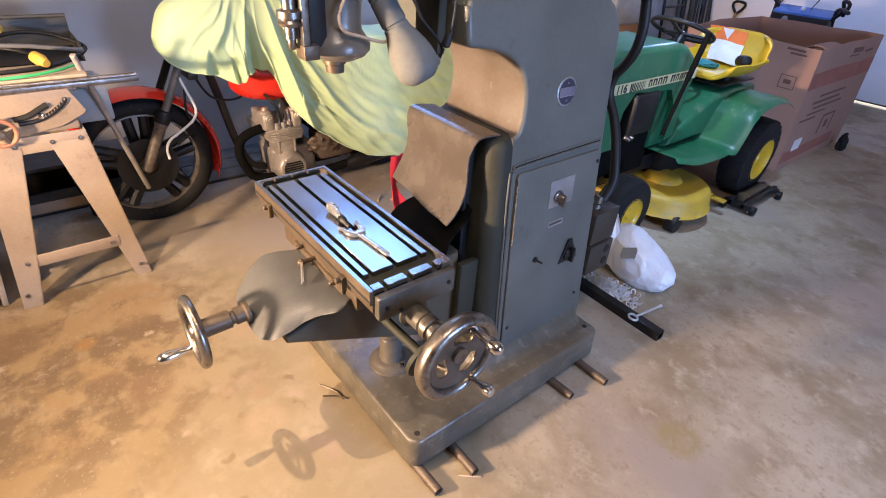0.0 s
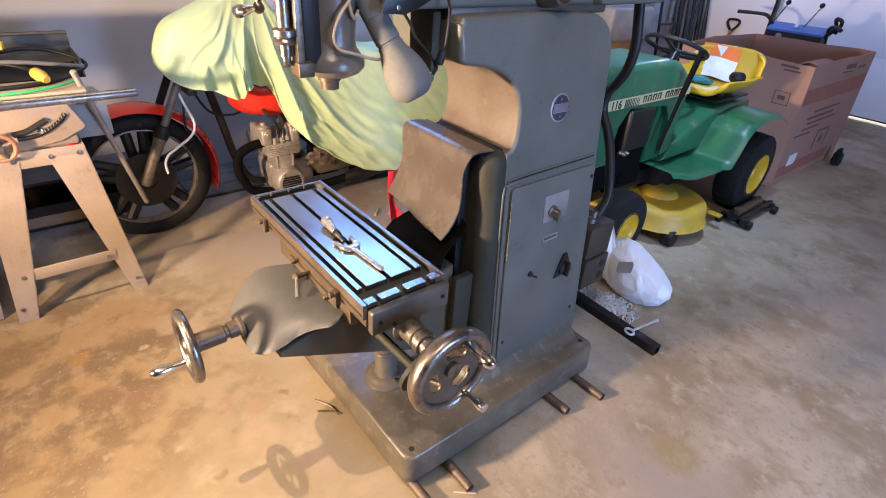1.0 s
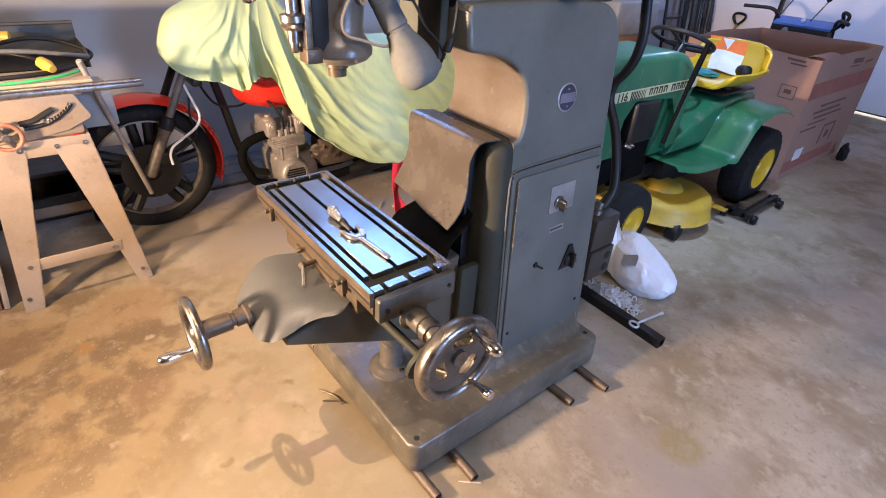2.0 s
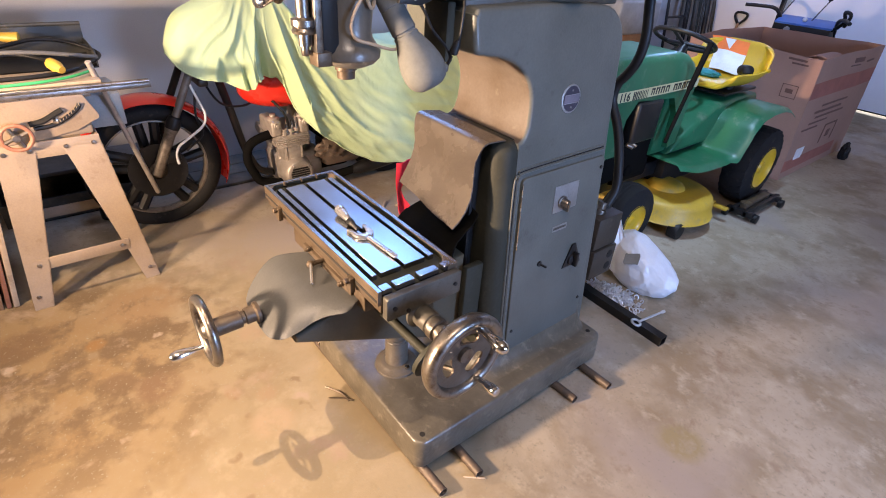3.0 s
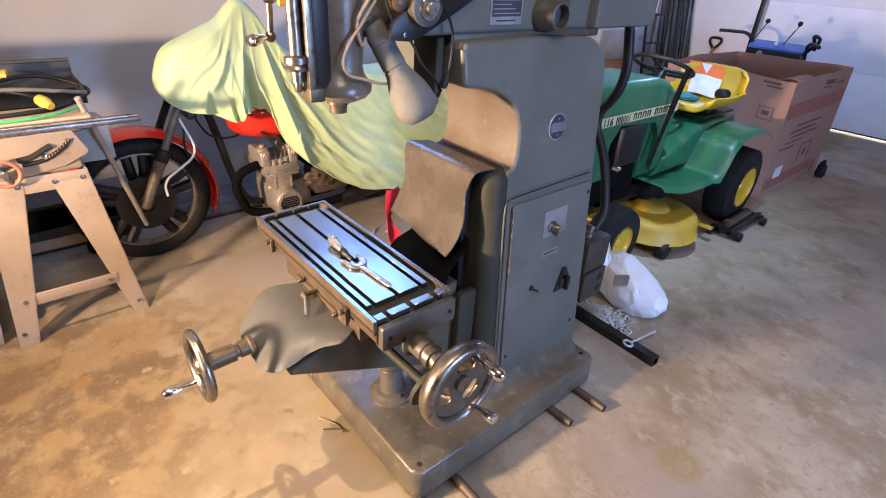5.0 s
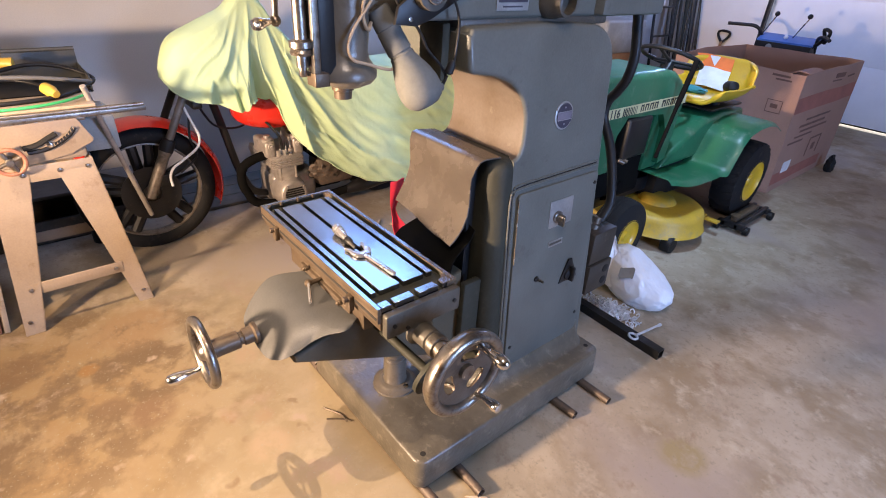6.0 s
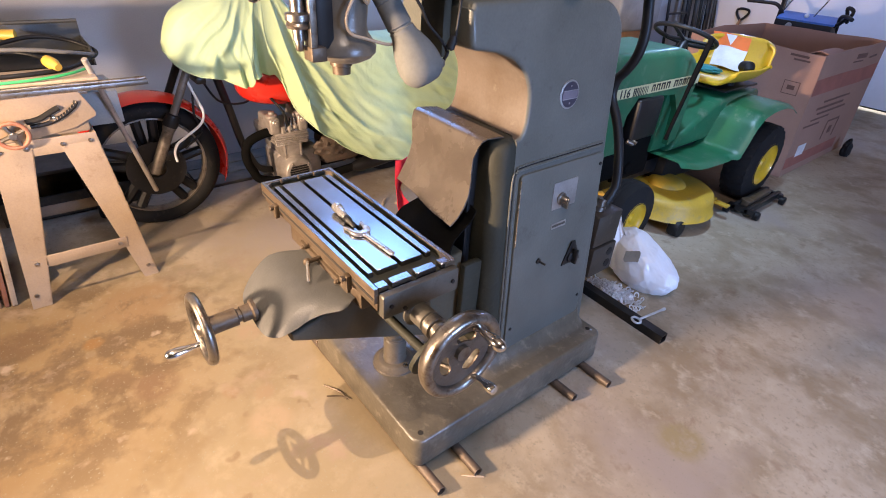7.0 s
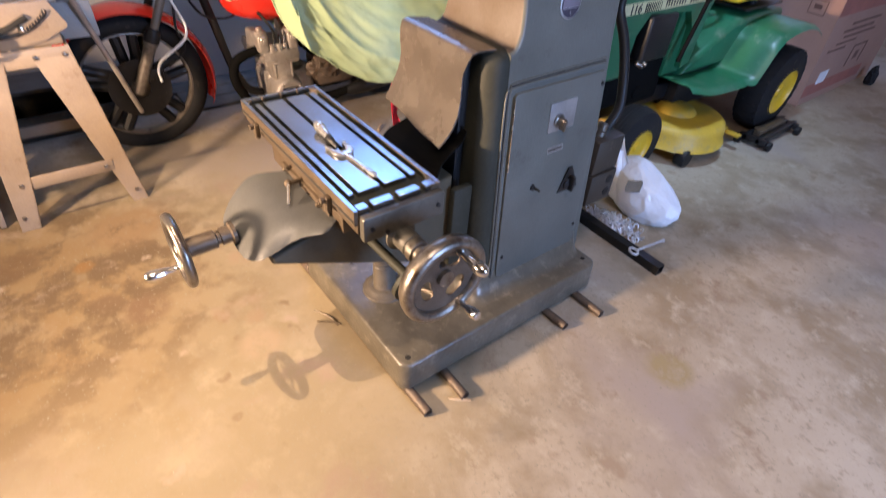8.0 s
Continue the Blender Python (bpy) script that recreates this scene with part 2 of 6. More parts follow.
YELLOW_PLUG = mat("yellow_plug", (0.56, 0.35, 0.05), 0.45, scale=8, fine=120, bump=0.05)
GREEN_HOSE = mat("green_hose", (0.04, 0.40, 0.12), 0.4, scale=8, fine=120, bump=0.03)
TAN_WIRE = mat("tan_wire", (0.42, 0.31, 0.20), 0.55, scale=8, fine=120, bump=0.05)
BROWN_BOX = mat("brown_outlet", (0.036, 0.029, 0.022), 0.5, scale=8, fine=120, bump=0.1, dirt=(0.08, 0.065, 0.048), dirt_at=0.64)
SLATE = mat("dark_slate_enamel", (0.048, 0.049, 0.046), 0.5, scale=8, fine=120, bump=0.08, dirt=(0.13, 0.115, 0.09), dirt_at=0.64)
GREY_PLASTIC = mat("grey_plastic", (0.30, 0.30, 0.29), 0.55, scale=6, fine=120, bump=0.08)
PLATE = mat("nameplate_metal", (0.42, 0.42, 0.42), 0.38, metal=0.7, scale=12, fine=120, bump=0.02, dirt=(0.2, 0.17, 0.13), dirt_at=0.66)
BADGE_BLUE = mat("badge_enamel", (0.045, 0.043, 0.065), 0.35, scale=12, fine=120, bump=0.0)
BADGE_BAND = mat("badge_band", (0.16, 0.145, 0.18), 0.4, scale=12, fine=120, bump=0.0)
NEAR_BLACK = mat("oil_blackened_paint", (0.036, 0.037, 0.028), 0.60, spec=0.18, scale=8, fine=90, bump=0.2, dirt=(0.055, 0.05, 0.04), dirt_at=0.62)
KNEE_GREY = mat("olive_grey_paint", (0.084, 0.071, 0.047), 0.55, spec=0.3, second=(0.062, 0.052, 0.035), scale=6, fine=90, bump=0.25, dirt=(0.05, 0.042, 0.03), dirt_at=0.66)
IRON_GREY = mat("oily_grey_iron", (0.105, 0.098, 0.084), 0.36, metal=0.35, second=(0.07, 0.064, 0.054), scale=12, fine=150, bump=0.15, dirt=(0.05, 0.04, 0.028), dirt_at=0.6)
# Dirty alloy whose base colour also holds the saw's shadow on the wheel.
RIM = mat("dirty_alloy", (0.20, 0.175, 0.150), 0.45, metal=0.4, second=(0.11, 0.095, 0.08), scale=9, fine=120, bump=0.15, dirt=(0.07, 0.055, 0.042), dirt_at=0.56)
CABLE_GREY = mat("grey_cable_rubber", (0.15, 0.145, 0.135), 0.5, scale=8, fine=120, bump=0.05)
FILLER = mat("bared_filler", (0.42, 0.35, 0.27), 0.8, scale=20, fine=150, bump=0.2, dirt=(0.18, 0.14, 0.10), dirt_at=0.58)
TOOL_STEEL = mat("satin_tool_steel", (0.66, 0.66, 0.66), 0.27, metal=0.85, scale=18, fine=200, bump=0.02, dirt=(0.40, 0.38, 0.36), dirt_at=0.66)
# Column grey with the warm lamplight of the recess put into its colour.
WARM_LIT_GREY = mat("oil_stained_paint", (0.138, 0.113, 0.096), 0.55, spec=0.3, second=(0.105, 0.080, 0.060), scale=7, fine=110, bump=0.15, dirt=(0.19, 0.165, 0.135), dirt_at=0.66)
DECK_YELLOW = mat("dusty_deck_yellow", (0.50, 0.31, 0.024), 0.5, second=(0.40, 0.25, 0.03), scale=5, fine=100, bump=0.08, dirt=(0.30, 0.22, 0.08), dirt_at=0.60)
# Near black that paints the shade inside holes, grooves and slots.
HOLE_SHADE = mat("dark_opening", (0.012, 0.011, 0.010), 0.9, bump=0.0)


# ---------------------------------------------------------------- mesh helpers
SEAT = {}


def thing(name, place, label, category, group=""):
    ob = new(name)
    ob.empty_display_size = 0.1
    ob.location = place
    SEAT[ob] = Vector(place)
    return tagged(ob, label, category, group)


def part(name, bm, material, parent=None, label="", sharp=38):
    """Link a bmesh, given in world places, as one mesh under a thing or a part."""
    base = SEAT.get(parent, Vector((0, 0, 0)))
    bmesh.ops.recalc_face_normals(bm, faces=bm.faces)
    for f in bm.faces:
        f.smooth = True
    for e in bm.edges:
        if len(e.link_faces) == 2 and e.calc_face_angle(0) > radians(sharp):
            e.smooth = False
    bmesh.ops.translate(bm, verts=bm.verts, vec=-base)
    me = bpy.data.meshes.new(name)
    bm.to_mesh(me)
    bm.free()
    me.materials.append(material)
    ob = new(name, me)
    SEAT[ob] = base
    if parent:
        ob.parent = parent
    if label:
        tagged(ob, label)
    return ob


def alone(name, bm, material, label, category, group="", kind="", sharp=38):
    """A thing that is one mesh, with its origin at its own base."""
    vs = [v.co for v in bm.verts]
    base = Vector(((min(v.x for v in vs) + max(v.x for v in vs)) / 2, (min(v.y for v in vs) + max(v.y for v in vs)) / 2, min(v.z for v in vs)))
    ob = part(name, bm, material, None, "", sharp)
    ob.data.transform(Matrix.Translation(-base))
    ob.location = base
    SEAT[ob] = base
    return tagged(ob, label, category, group, kind)


def add(bm, other):
    """Merge another bmesh into bm."""
    me = bpy.data.meshes.new("tmp")
    other.to_mesh(me)
    other.free()
    bm.from_mesh(me)
    bpy.data.meshes.remove(me)
    return bm


def joined(*many):
    bm = many[0]
    for o in many[1:]:
        add(bm, o)
    return bm


def turned(bm, m):
    bmesh.ops.transform(bm, matrix=m, verts=bm.verts)
    return bm


def box(x0, x1, y0, y1, z0, z1, bevel=0.0, seg=2):
    bm = bmesh.new()
    bmesh.ops.create_cube(bm, size=1)
    for v in bm.verts:
        v.co = Vector((x0 + (v.co.x + 0.5) * (x1 - x0), y0 + (v.co.y + 0.5) * (y1 - y0), z0 + (v.co.z + 0.5) * (z1 - z0)))
    if bevel:
        bmesh.ops.bevel(bm, geom=list(bm.edges), offset=bevel, segments=seg, affect="EDGES", profile=0.5)
    return bm


def axis_frame(p, q):
    d = (Vector(q) - Vector(p))
    return Matrix.Translation(p) @ d.to_track_quat("Z", "Y").to_matrix().to_4x4(), d.length


def lathe(p, q, profile, seg=24, caps=True):
    """Turn a profile of (way along 0..1 or metres, radius) round the axis from p to q; way in metres."""
    m, _ = axis_frame(p, q)
    bm = bmesh.new()
    rings = []
    for s, r in profile:
        if r < 1e-5:
            rings.append([bm.verts.new((0, 0, s))])
        else:
            rings.append([bm.verts.new((r * math.cos(2 * math.pi * i / seg), r * math.sin(2 * math.pi * i / seg), s)) for i in range(seg)])
    for a, b in zip(rings, rings[1:]):
        for i in range(seg):
            j = (i + 1) % seg
            if len(a) == 1 and len(b) == 1:
                continue
            if len(a) == 1:
                bm.faces.new((a[0], b[i], b[j]))
            elif len(b) == 1:
                bm.faces.new((a[i], a[j], b[0]))
            else:
                bm.faces.new((a[i], a[j], b[j], b[i]))
    for end in (rings[0], rings[-1]) if caps else ():
        if len(end) > 1:
            bm.faces.new(end)
    return turned(bm, m)


def rod(p, q, r, seg=16, r2=None, edge=None):
    d = (Vector(q) - Vector(p)).length
    r2 = r if r2 is None else r2
    e = min(r, r2) * 0.15 if edge is None else edge
    return lathe(p, q, [(0, max(r - e, 1e-4)), (e, r), (d - e, r2), (d, max(r2 - e, 1e-4))], seg)


def smooth_path(points, steps=6):
    pts = [Vector(p) for p in points]
    out = []
    for i in range(len(pts) - 1):
        a, b, c, d = pts[max(i - 1, 0)], pts[i], pts[i + 1], pts[min(i + 2, len(pts) - 1)]
        for k in range(steps):
            t = k / steps
            out.append(0.5 * ((2 * b) + (c - a) * t + (2 * a - 5 * b + 4 * c - d) * t * t + (3 * b - a - 3 * c + d) * t ** 3))
    return out + [pts[-1]]


def tube(points, r, seg=10, steps=6, closed=False, taper=None):
    """A round bar along a smooth path."""
    pts = smooth_path(points, steps) if steps else [Vector(p) for p in points]
    bm = bmesh.new()
    up = Vector((0.13, 0.27, 0.95)).normalized()
    rings = []
    for i, p in enumerate(pts):
        if closed:
            d = pts[(i + 1) % len(pts)] - pts[i - 1]
        else:
            d = pts[min(i + 1, len(pts) - 1)] - pts[max(i - 1, 0)]
        d.normalize()
        side = d.cross(up)
        if side.length < 0.05:
            side = d.cross(Vector((1, 0, 0)))
        side.normalize()
        other = side.cross(d)
        rr = r * (taper(i / (len(pts) - 1)) if taper else 1)
        rings.append([bm.verts.new(p + rr * (math.cos(2 * math.pi * k / seg) * side + math.sin(2 * math.pi * k / seg) * other)) for k in range(seg)])
    pairs = list(zip(rings, rings[1:])) + ([(rings[-1], rings[0])] if closed else [])
    for a, b in pairs:
        for k in range(seg):
            bm.faces.new((a[k], a[(k + 1) % seg], b[(k + 1) % seg], b[k]))
    if not closed:
        bm.faces.new(rings[0])
        bm.faces.new(rings[-1])
    return bm


def ring(centre, normal, big, small, seg=40, sub=10):
    m = Matrix.Translation(centre) @ Vector(normal).to_track_quat("Z", "Y").to_matrix().to_4x4()
    bm = bmesh.new()
    rings = []
    for i in range(seg):
        a = 2 * math.pi * i / seg
        rings.append([bm.verts.new(((big + small * math.cos(2 * math.pi * k / sub)) * math.cos(a), (big + small * math.cos(2 * math.pi * k / sub)) * math.sin(a), small * math.sin(2 * math.pi * k / sub))) for k in range(sub)])
    for i in range(seg):
        a, b = rings[i], rings[(i + 1) % seg]
        for k in range(sub):
            bm.faces.new((a[k], a[(k + 1) % sub], b[(k + 1) % sub], b[k]))
    return turned(bm, m)


def prism(outline, lo, hi, axis="x", bevel=0.0, seg=2):
    """Extrude a flat outline along an axis. The outline holds the two other coordinates in order."""
    bm = bmesh.new()

    def at(p, d):
        return {"x": (d, p[0], p[1]), "y": (p[0], d, p[1]), "z": (p[0], p[1], d)}[axis]

    a = [bm.verts.new(at(p, lo)) for p in outline]
    b = [bm.verts.new(at(p, hi)) for p in outline]
    n = len(outline)
    fa, fb = bm.faces.new(a), bm.faces.new(b)
    for i in range(n):
        bm.faces.new((a[i], a[(i + 1) % n], b[(i + 1) % n], b[i]))
    bmesh.ops.recalc_face_normals(bm, faces=bm.faces)
    if bevel:
        rim = [e for e in bm.edges if (fa in e.link_faces) or (fb in e.link_faces)]
        bmesh.ops.bevel(bm, geom=rim, offset=bevel, segments=seg, affect="EDGES", profile=0.5)
    return bm


def rounded(x0, x1, y0, y1, r, n=5):
    pts = []
    for cx, cy, a0 in ((x1 - r, y1 - r, 0), (x0 + r, y1 - r, 90), (x0 + r, y0 + r, 180), (x1 - r, y0 + r, 270)):
        for i in range(n + 1):
            a = radians(a0 + 90 * i / n)
            pts.append((cx + r * math.cos(a), cy + r * math.sin(a)))
    return pts


def arc(cx, cy, r, a0, a1, n=8):
    return [(cx + r * math.cos(radians(a0 + (a1 - a0) * i / n)), cy + r * math.sin(radians(a0 + (a1 - a0) * i / n))) for i in range(n + 1)]


def sheet(f, nu, nv, thick):
    """A cloth or sheet from f(u, v) with a real thickness."""
    bm = bmesh.new()
    grid = [[bm.verts.new(f(i / nu, j / nv)) for j in range(nv + 1)] for i in range(nu + 1)]
    for i in range(nu):
        for j in range(nv):
            bm.faces.new((grid[i][j], grid[i + 1][j], grid[i + 1][j + 1], grid[i][j + 1]))
    bmesh.ops.recalc_face_normals(bm, faces=bm.faces)
    bmesh.ops.solidify(bm, geom=list(bm.faces), thickness=thick)
    return bm


def ball(c, r, seg=20, squash=(1, 1, 1)):
    bm = bmesh.new()
    bmesh.ops.create_uvsphere(bm, u_segments=seg, v_segments=seg // 2, radius=r)
    for v in bm.verts:
        v.co = Vector((v.co.x * squash[0], v.co.y * squash[1], v.co.z * squash[2])) + Vector(c)
    return bm


def lettering(text, size, m, material, parent, name="lettering"):
    cu = bpy.data.curves.new("tmp_text", "FONT")
    cu.body, cu.size, cu.extrude, cu.offset = text, size, 0.0006, 0.0014
    ob = new("tmp_text", cu)
    me = bpy.data.meshes.new_from_object(ob.evaluated_get(bpy.context.evaluated_depsgraph_get()))
    bpy.data.objects.remove(ob)
    bm = bmesh.new()
    bm.from_mesh(me)
    return part(name, turned(bm, m), material, parent)


def tell(bm, fn):
    """Move every vertex by a function of its place."""
    for v in bm.verts:
        v.co = Vector(fn(v.co))
    return bm


def setting(ob, label):
    return tagged(ob, label, ob.name.split("_")[0], kind="structure")


# ---------------------------------------------------------------- the room
X0, X1, Y0, Y1, TOP = -2.10, 4.6, -3.6, 6.75, 4.30



setting(part("floor", box(X0 - 0.2, X1 + 0.2, Y0 - 0.2, Y1 + 2.5, -0.15, 0.0), CONCRETE), "worn concrete garage floor with rust and oil stains")
setting(part("wall_west", box(X0 - 0.15, X0, Y0 - 0.15, Y1 + 0.15, 0, TOP), WALL), "pale grey painted garage wall")
# Unseen wall; its opening is made up to hold the cool fill lamp.
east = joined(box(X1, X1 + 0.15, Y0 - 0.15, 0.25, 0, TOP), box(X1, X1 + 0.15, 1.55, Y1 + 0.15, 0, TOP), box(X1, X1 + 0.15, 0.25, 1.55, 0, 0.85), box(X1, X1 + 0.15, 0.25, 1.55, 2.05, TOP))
setting(part("wall_east", east, UNSEEN_WALL), "unseen dark garage wall with an added opening for fill light")
setting(part("wall_south", box(X0, X1, Y0 - 0.15, Y0, 0, TOP), UNSEEN_WALL), "unseen garage wall, kept dark to cut bounced light")
setting(part("ceiling", box(X0 - 0.15, X1 + 0.15, Y0 - 0.15, Y1 + 0.15, TOP, TOP + 0.12), CEILING), "unseen garage ceiling, kept dark to cut bounced light")
DOOR_X0, DOOR_X1, DOOR_TOP = -1.20, 3.7, 2.15
north = joined(box(X0, DOOR_X0, Y1, Y1 + 0.15, 0, TOP), box(DOOR_X1, X1, Y1, Y1 + 0.15, 0, TOP), box(DOOR_X0, DOOR_X1, Y1, Y1 + 0.15, DOOR_TOP, TOP))
setting(part("wall_north", north, WHITE_WALL), "white painted wall round the garage door")

gdoor = setting(part("door_1", box(DOOR_X0 - 0.03, DOOR_X1 + 0.03, Y1 + 0.165, Y1 + 0.19, 0.030, DOOR_TOP + 0.05), DOOR_WHITE), "white sectional garage door, closed")
SECTIONS = [0.036, 0.664, 1.300, 1.936, 2.18]
for z0, z1 in zip(SECTIONS, SECTIONS[1:]):
    part("panel", box(DOOR_X0 - 0.02, DOOR_X1 + 0.02, Y1 + 0.155, Y1 + 0.165, z0 + 0.004, z1 - 0.004, 0.003), DOOR_WHITE, gdoor)
part("bottom_seal", box(DOOR_X0 - 0.02, DOOR_X1 + 0.02, Y1 + 0.15, Y1 + 0.20, 0.030, 0.044, 0.004), BLACK, gdoor, "black rubber bottom seal")
part("track", joined(box(DOOR_X0 + 0.0, DOOR_X0 + 0.05, Y1 - 0.03, Y1 - 0.002, 0.02, 2.1, 0.004), box(DOOR_X0 + 0.02, DOOR_X0 + 0.05, Y1 - 0.06, Y1 - 0.03, 0.02, 2.1, 0.003)), BLACK_PAINT, gdoor, "dark steel door track")

# ---------------------------------------------------------------- milling machine
mill = thing("milling_machine", (0.40, 0.58, 0.032), "grey vertical milling machine with bright steel table, standing on pipes", "milling machine")
MX = 0.40


def side_x(z):
    """Half width of the column, which widens towards its foot."""
    return 0.175 + (0.88 - z) * 0.065


def on_side(y, z, off):
    return (MX + side_x(z) + off, y, z)


def side_prism(outline, lo, hi, bevel=0.0):
    """A flat piece lying on the column's sloping side."""
    bm = prism(outline, lo, hi, "x", bevel)
    return tell(bm, lambda c: (MX + side_x(c.z) + c.x, c.y, c.z))


# base plate with rounded corners and drafted sides
bm = prism(rounded(0.055, 0.742, 0.112, 1.030, 0.035), 0.033, 0.151, "z", 0.011, 3)
tell(bm, lambda c: (MX + (c.x - MX) * (1 + 0.10 * (0.151 - c.z)), 0.58 + (c.y - 0.58) * (1 + 0.06 * (0.151 - c.z)), c.z))
base = part("base", bm, GREY_BASE, mill, "worn grey cast iron base plate")
for px, py in ((0.709, 0.149), (0.694, 0.994), (0.09, 0.149), (0.105, 0.994)):
    part("bolt_hole", lathe((px, py, 0.1505), (px, py, 0.2), [(0, 0.0095), (0.0012, 0.009), (0.0012, 0.007), (0.0006, 0.0)], 16, False), HOLE_SHADE, base)



def chipped(u, v):
    """A ragged ledge of bared filler along the foot of the base."""
    y = 0.118 + 0.66 * u
    out = max(0.001, 0.010 + 0.014 * noise.noise((y * 11, 2, 5)) + 0.007 * noise.noise((y * 42, 7, 1)))
    return (0.052 - out * (1 - v) - 0.004 * v, y, 0.0330 + 0.016 * v + 0.004 * noise.noise((y * 30, v, 2)))


part("chipped_edge", sheet(chipped, 90, 3, 0.003), FILLER, base, "pale chipped filler along the lower edge")

# column: profile in y, z
prof = [(0.556, 0.15), (0.556, 0.984), (0.570, 0.990), (0.580, 1.003), (0.588, 1.03), (0.590, 1.07)]
prof += arc(0.455, 1.085, 0.135, 0, 75, 8) + [(0.46, 1.226), (0.405, 1.234)] + arc(0.390, 1.258, 0.022, 270, 180, 4) + [(0.362, 1.33)]
prof += arc(0.382, 1.332, 0.014, 180, 90, 3) + [(0.62, 1.350), (0.80, 1.345)] + arc(0.862, 1.215, 0.126, 84, 0, 8) + [(0.995, 1.00), (1.022, 0.60), (1.038, 0.15)]
bm = prism(prof, -1, 1, "x")
tell(bm, lambda c: (MX + math.copysign(side_x(c.z), c.x), c.y, c.z))
caps = [f for f in bm.faces if len(f.verts) > 8]
rim = [e for e in bm.edges if any(f in caps for f in e.link_faces) and max(v.co.z for v in e.verts) > 0.16 and not (max(v.co.y for v in e.verts) < 0.5561 and max(v.co.z for v in e.verts) < 1.0)]
bmesh.ops.bevel(bm, geom=rim, offset=0.0125, segments=4, affect="EDGES", profile=0.5)
column = part("column", bm, GREY, mill, "grey painted cast iron column", 30)
# Front-facing recess faces take the colour that carries warm lamplight.
column.data.materials.append(WARM_LIT_GREY)
for poly in column.data.polygons:
    if poly.normal.y < -0.25 and poly.center.y > -0.14 and poly.center.z > 0.93 and abs(poly.normal.x) < 0.5:
        poly.material_index = 1


def front_section(z, inset=0.0):
    """Outline of the column's front half, with its broad rounded corners."""
    w, y0, y1, r = side_x(z) - 0.0006 - inset, 0.487 + inset, 0.560, 0.052
    pts = [(MX + w, y1)] + [(MX + w - r + r * math.cos(radians(a)), y0 + r + r * math.sin(radians(a))) for a in range(0, -91, -9)]
    return pts + [(2 * MX - x, y) for x, y in reversed(pts)]


bm = bmesh.new()
loops = [[bm.verts.new((x, y, z)) for x, y in front_section(z, i)] for z, i in ((0.15, 0), (0.30, 0), (0.50, 0), (0.70, 0), (0.85, 0), (0.948, 0), (0.964, 0.002), (0.976, 0.008), (0.984, 0.017), (0.988, 0.030))]
for la, lb in zip(loops, loops[1:]):
    for i in range(len(la)):
        bm.faces.new((la[i], la[(i + 1) % len(la)], lb[(i + 1) % len(la)], lb[i]))
bm.faces.new(loops[-1])
part("column_front", bm, NEAR_BLACK, mill, "near-black rounded front of the column", 50)
# cove where the column meets its base
foot = bmesh.new()
loops = []
for k in range(9):
    a = radians(90 * k / 8)
    off, z = 0.062 * (1 - math.sin(a)) + 0.002, 0.150 + 0.085 * (1 - math.cos(a))
    w = side_x(z)
    loops.append([foot.verts.new((x, y, z)) for x, y in rounded(MX - w - off, MX + w + off, 0.487 - off, min(1.024, 1.036 + off * 0.6), 0.03 + off * 0.6, 4)])
for la, lb in zip(loops, loops[1:]):
    for i in range(len(la)):
        foot.faces.new((la[i], la[(i + 1) % len(la)], lb[(i + 1) % len(la)], lb[i]))
part("column_foot", foot, GREY_BASE, mill, "", 60)

# front ways of the column
part("slideway", joined(box(0.31, 0.49, 0.462, 0.489, 0.30, 0.965, 0.004), box(0.275, 0.500, 0.450, 0.463, 0.30, 0.965, 0.003)), BLACK_PAINT, mill, "oily dark vertical slideway")
part("way_wiper", box(0.262, 0.30, 0.42, 0.484, 0.30, 0.66, 0.004), GREY_DARK, mill)
part("way_gib", box(0.538, 0.566, 0.405, 0.478, 0.30, 0.600, 0.008), NEAR_BLACK, mill)

# side door and its bead
door = part("column_door", side_prism(rounded(0.580, 0.988, 0.205, 0.872, 0.018), -0.003, 0.009, 0.003), GREY, mill, "grey sheet steel door on the column's side")
bead = [(0.563, 0.215), (0.562, 0.55), (0.561, 0.850), (0.567, 0.876), (0.585, 0.890), (0.80, 0.894), (0.975, 0.896)]
part("door_bead", joined(tube([on_side(y, z, 0.003) for y, z in bead], 0.0045, 8, 4), tube([on_side(y - 0.012 if z < 0.87 else y, z + (0.012 if z > 0.87 else 0), 0.002) for y, z in bead], 0.0035, 8, 4)), GREY, door, "raised bead round the door")
part("door_groove", tube([on_side(y - 0.006 if z < 0.87 else y, z + (0.006 if z > 0.87 else 0), 0.0015) for y, z in bead], 0.0030, 6, 4), BLACK_PAINT, door, "dark groove round the door")
part("door_edge_strip", joined(tube([on_side(0.582, z, 0.0095) for z in (0.63, 0.75, 0.858)], 0.0022, 6, 3)), STEEL, door, "edge worn to bright steel")
plate = part("switch_plate", side_prism(rounded(0.738, 0.858, 0.716, 0.812, 0.004), 0.009, 0.012, 0.001), PLATE, door, "dull square metal plate")
hx, hy, hz = on_side(0.780, 0.752, 0.011)
part("knob", joined(lathe((hx, hy, hz), (hx + 1, hy, hz), [(0, 0.021), (0.006, 0.022), (0.008, 0.015), (0.026, 0.014), (0.03, 0.011), (0.03, 0)], 20), box(hx + 0.01, hx + 0.034, hy - 0.004, hy + 0.004, hz - 0.026, hz + 0.010, 0.002)), WORN_STEEL, door, "worn steel turn knob")
part("small_label", side_prism(rounded(0.752, 0.826, 0.641, 0.662, 0.002), 0.009, 0.0105), PLATE, door)
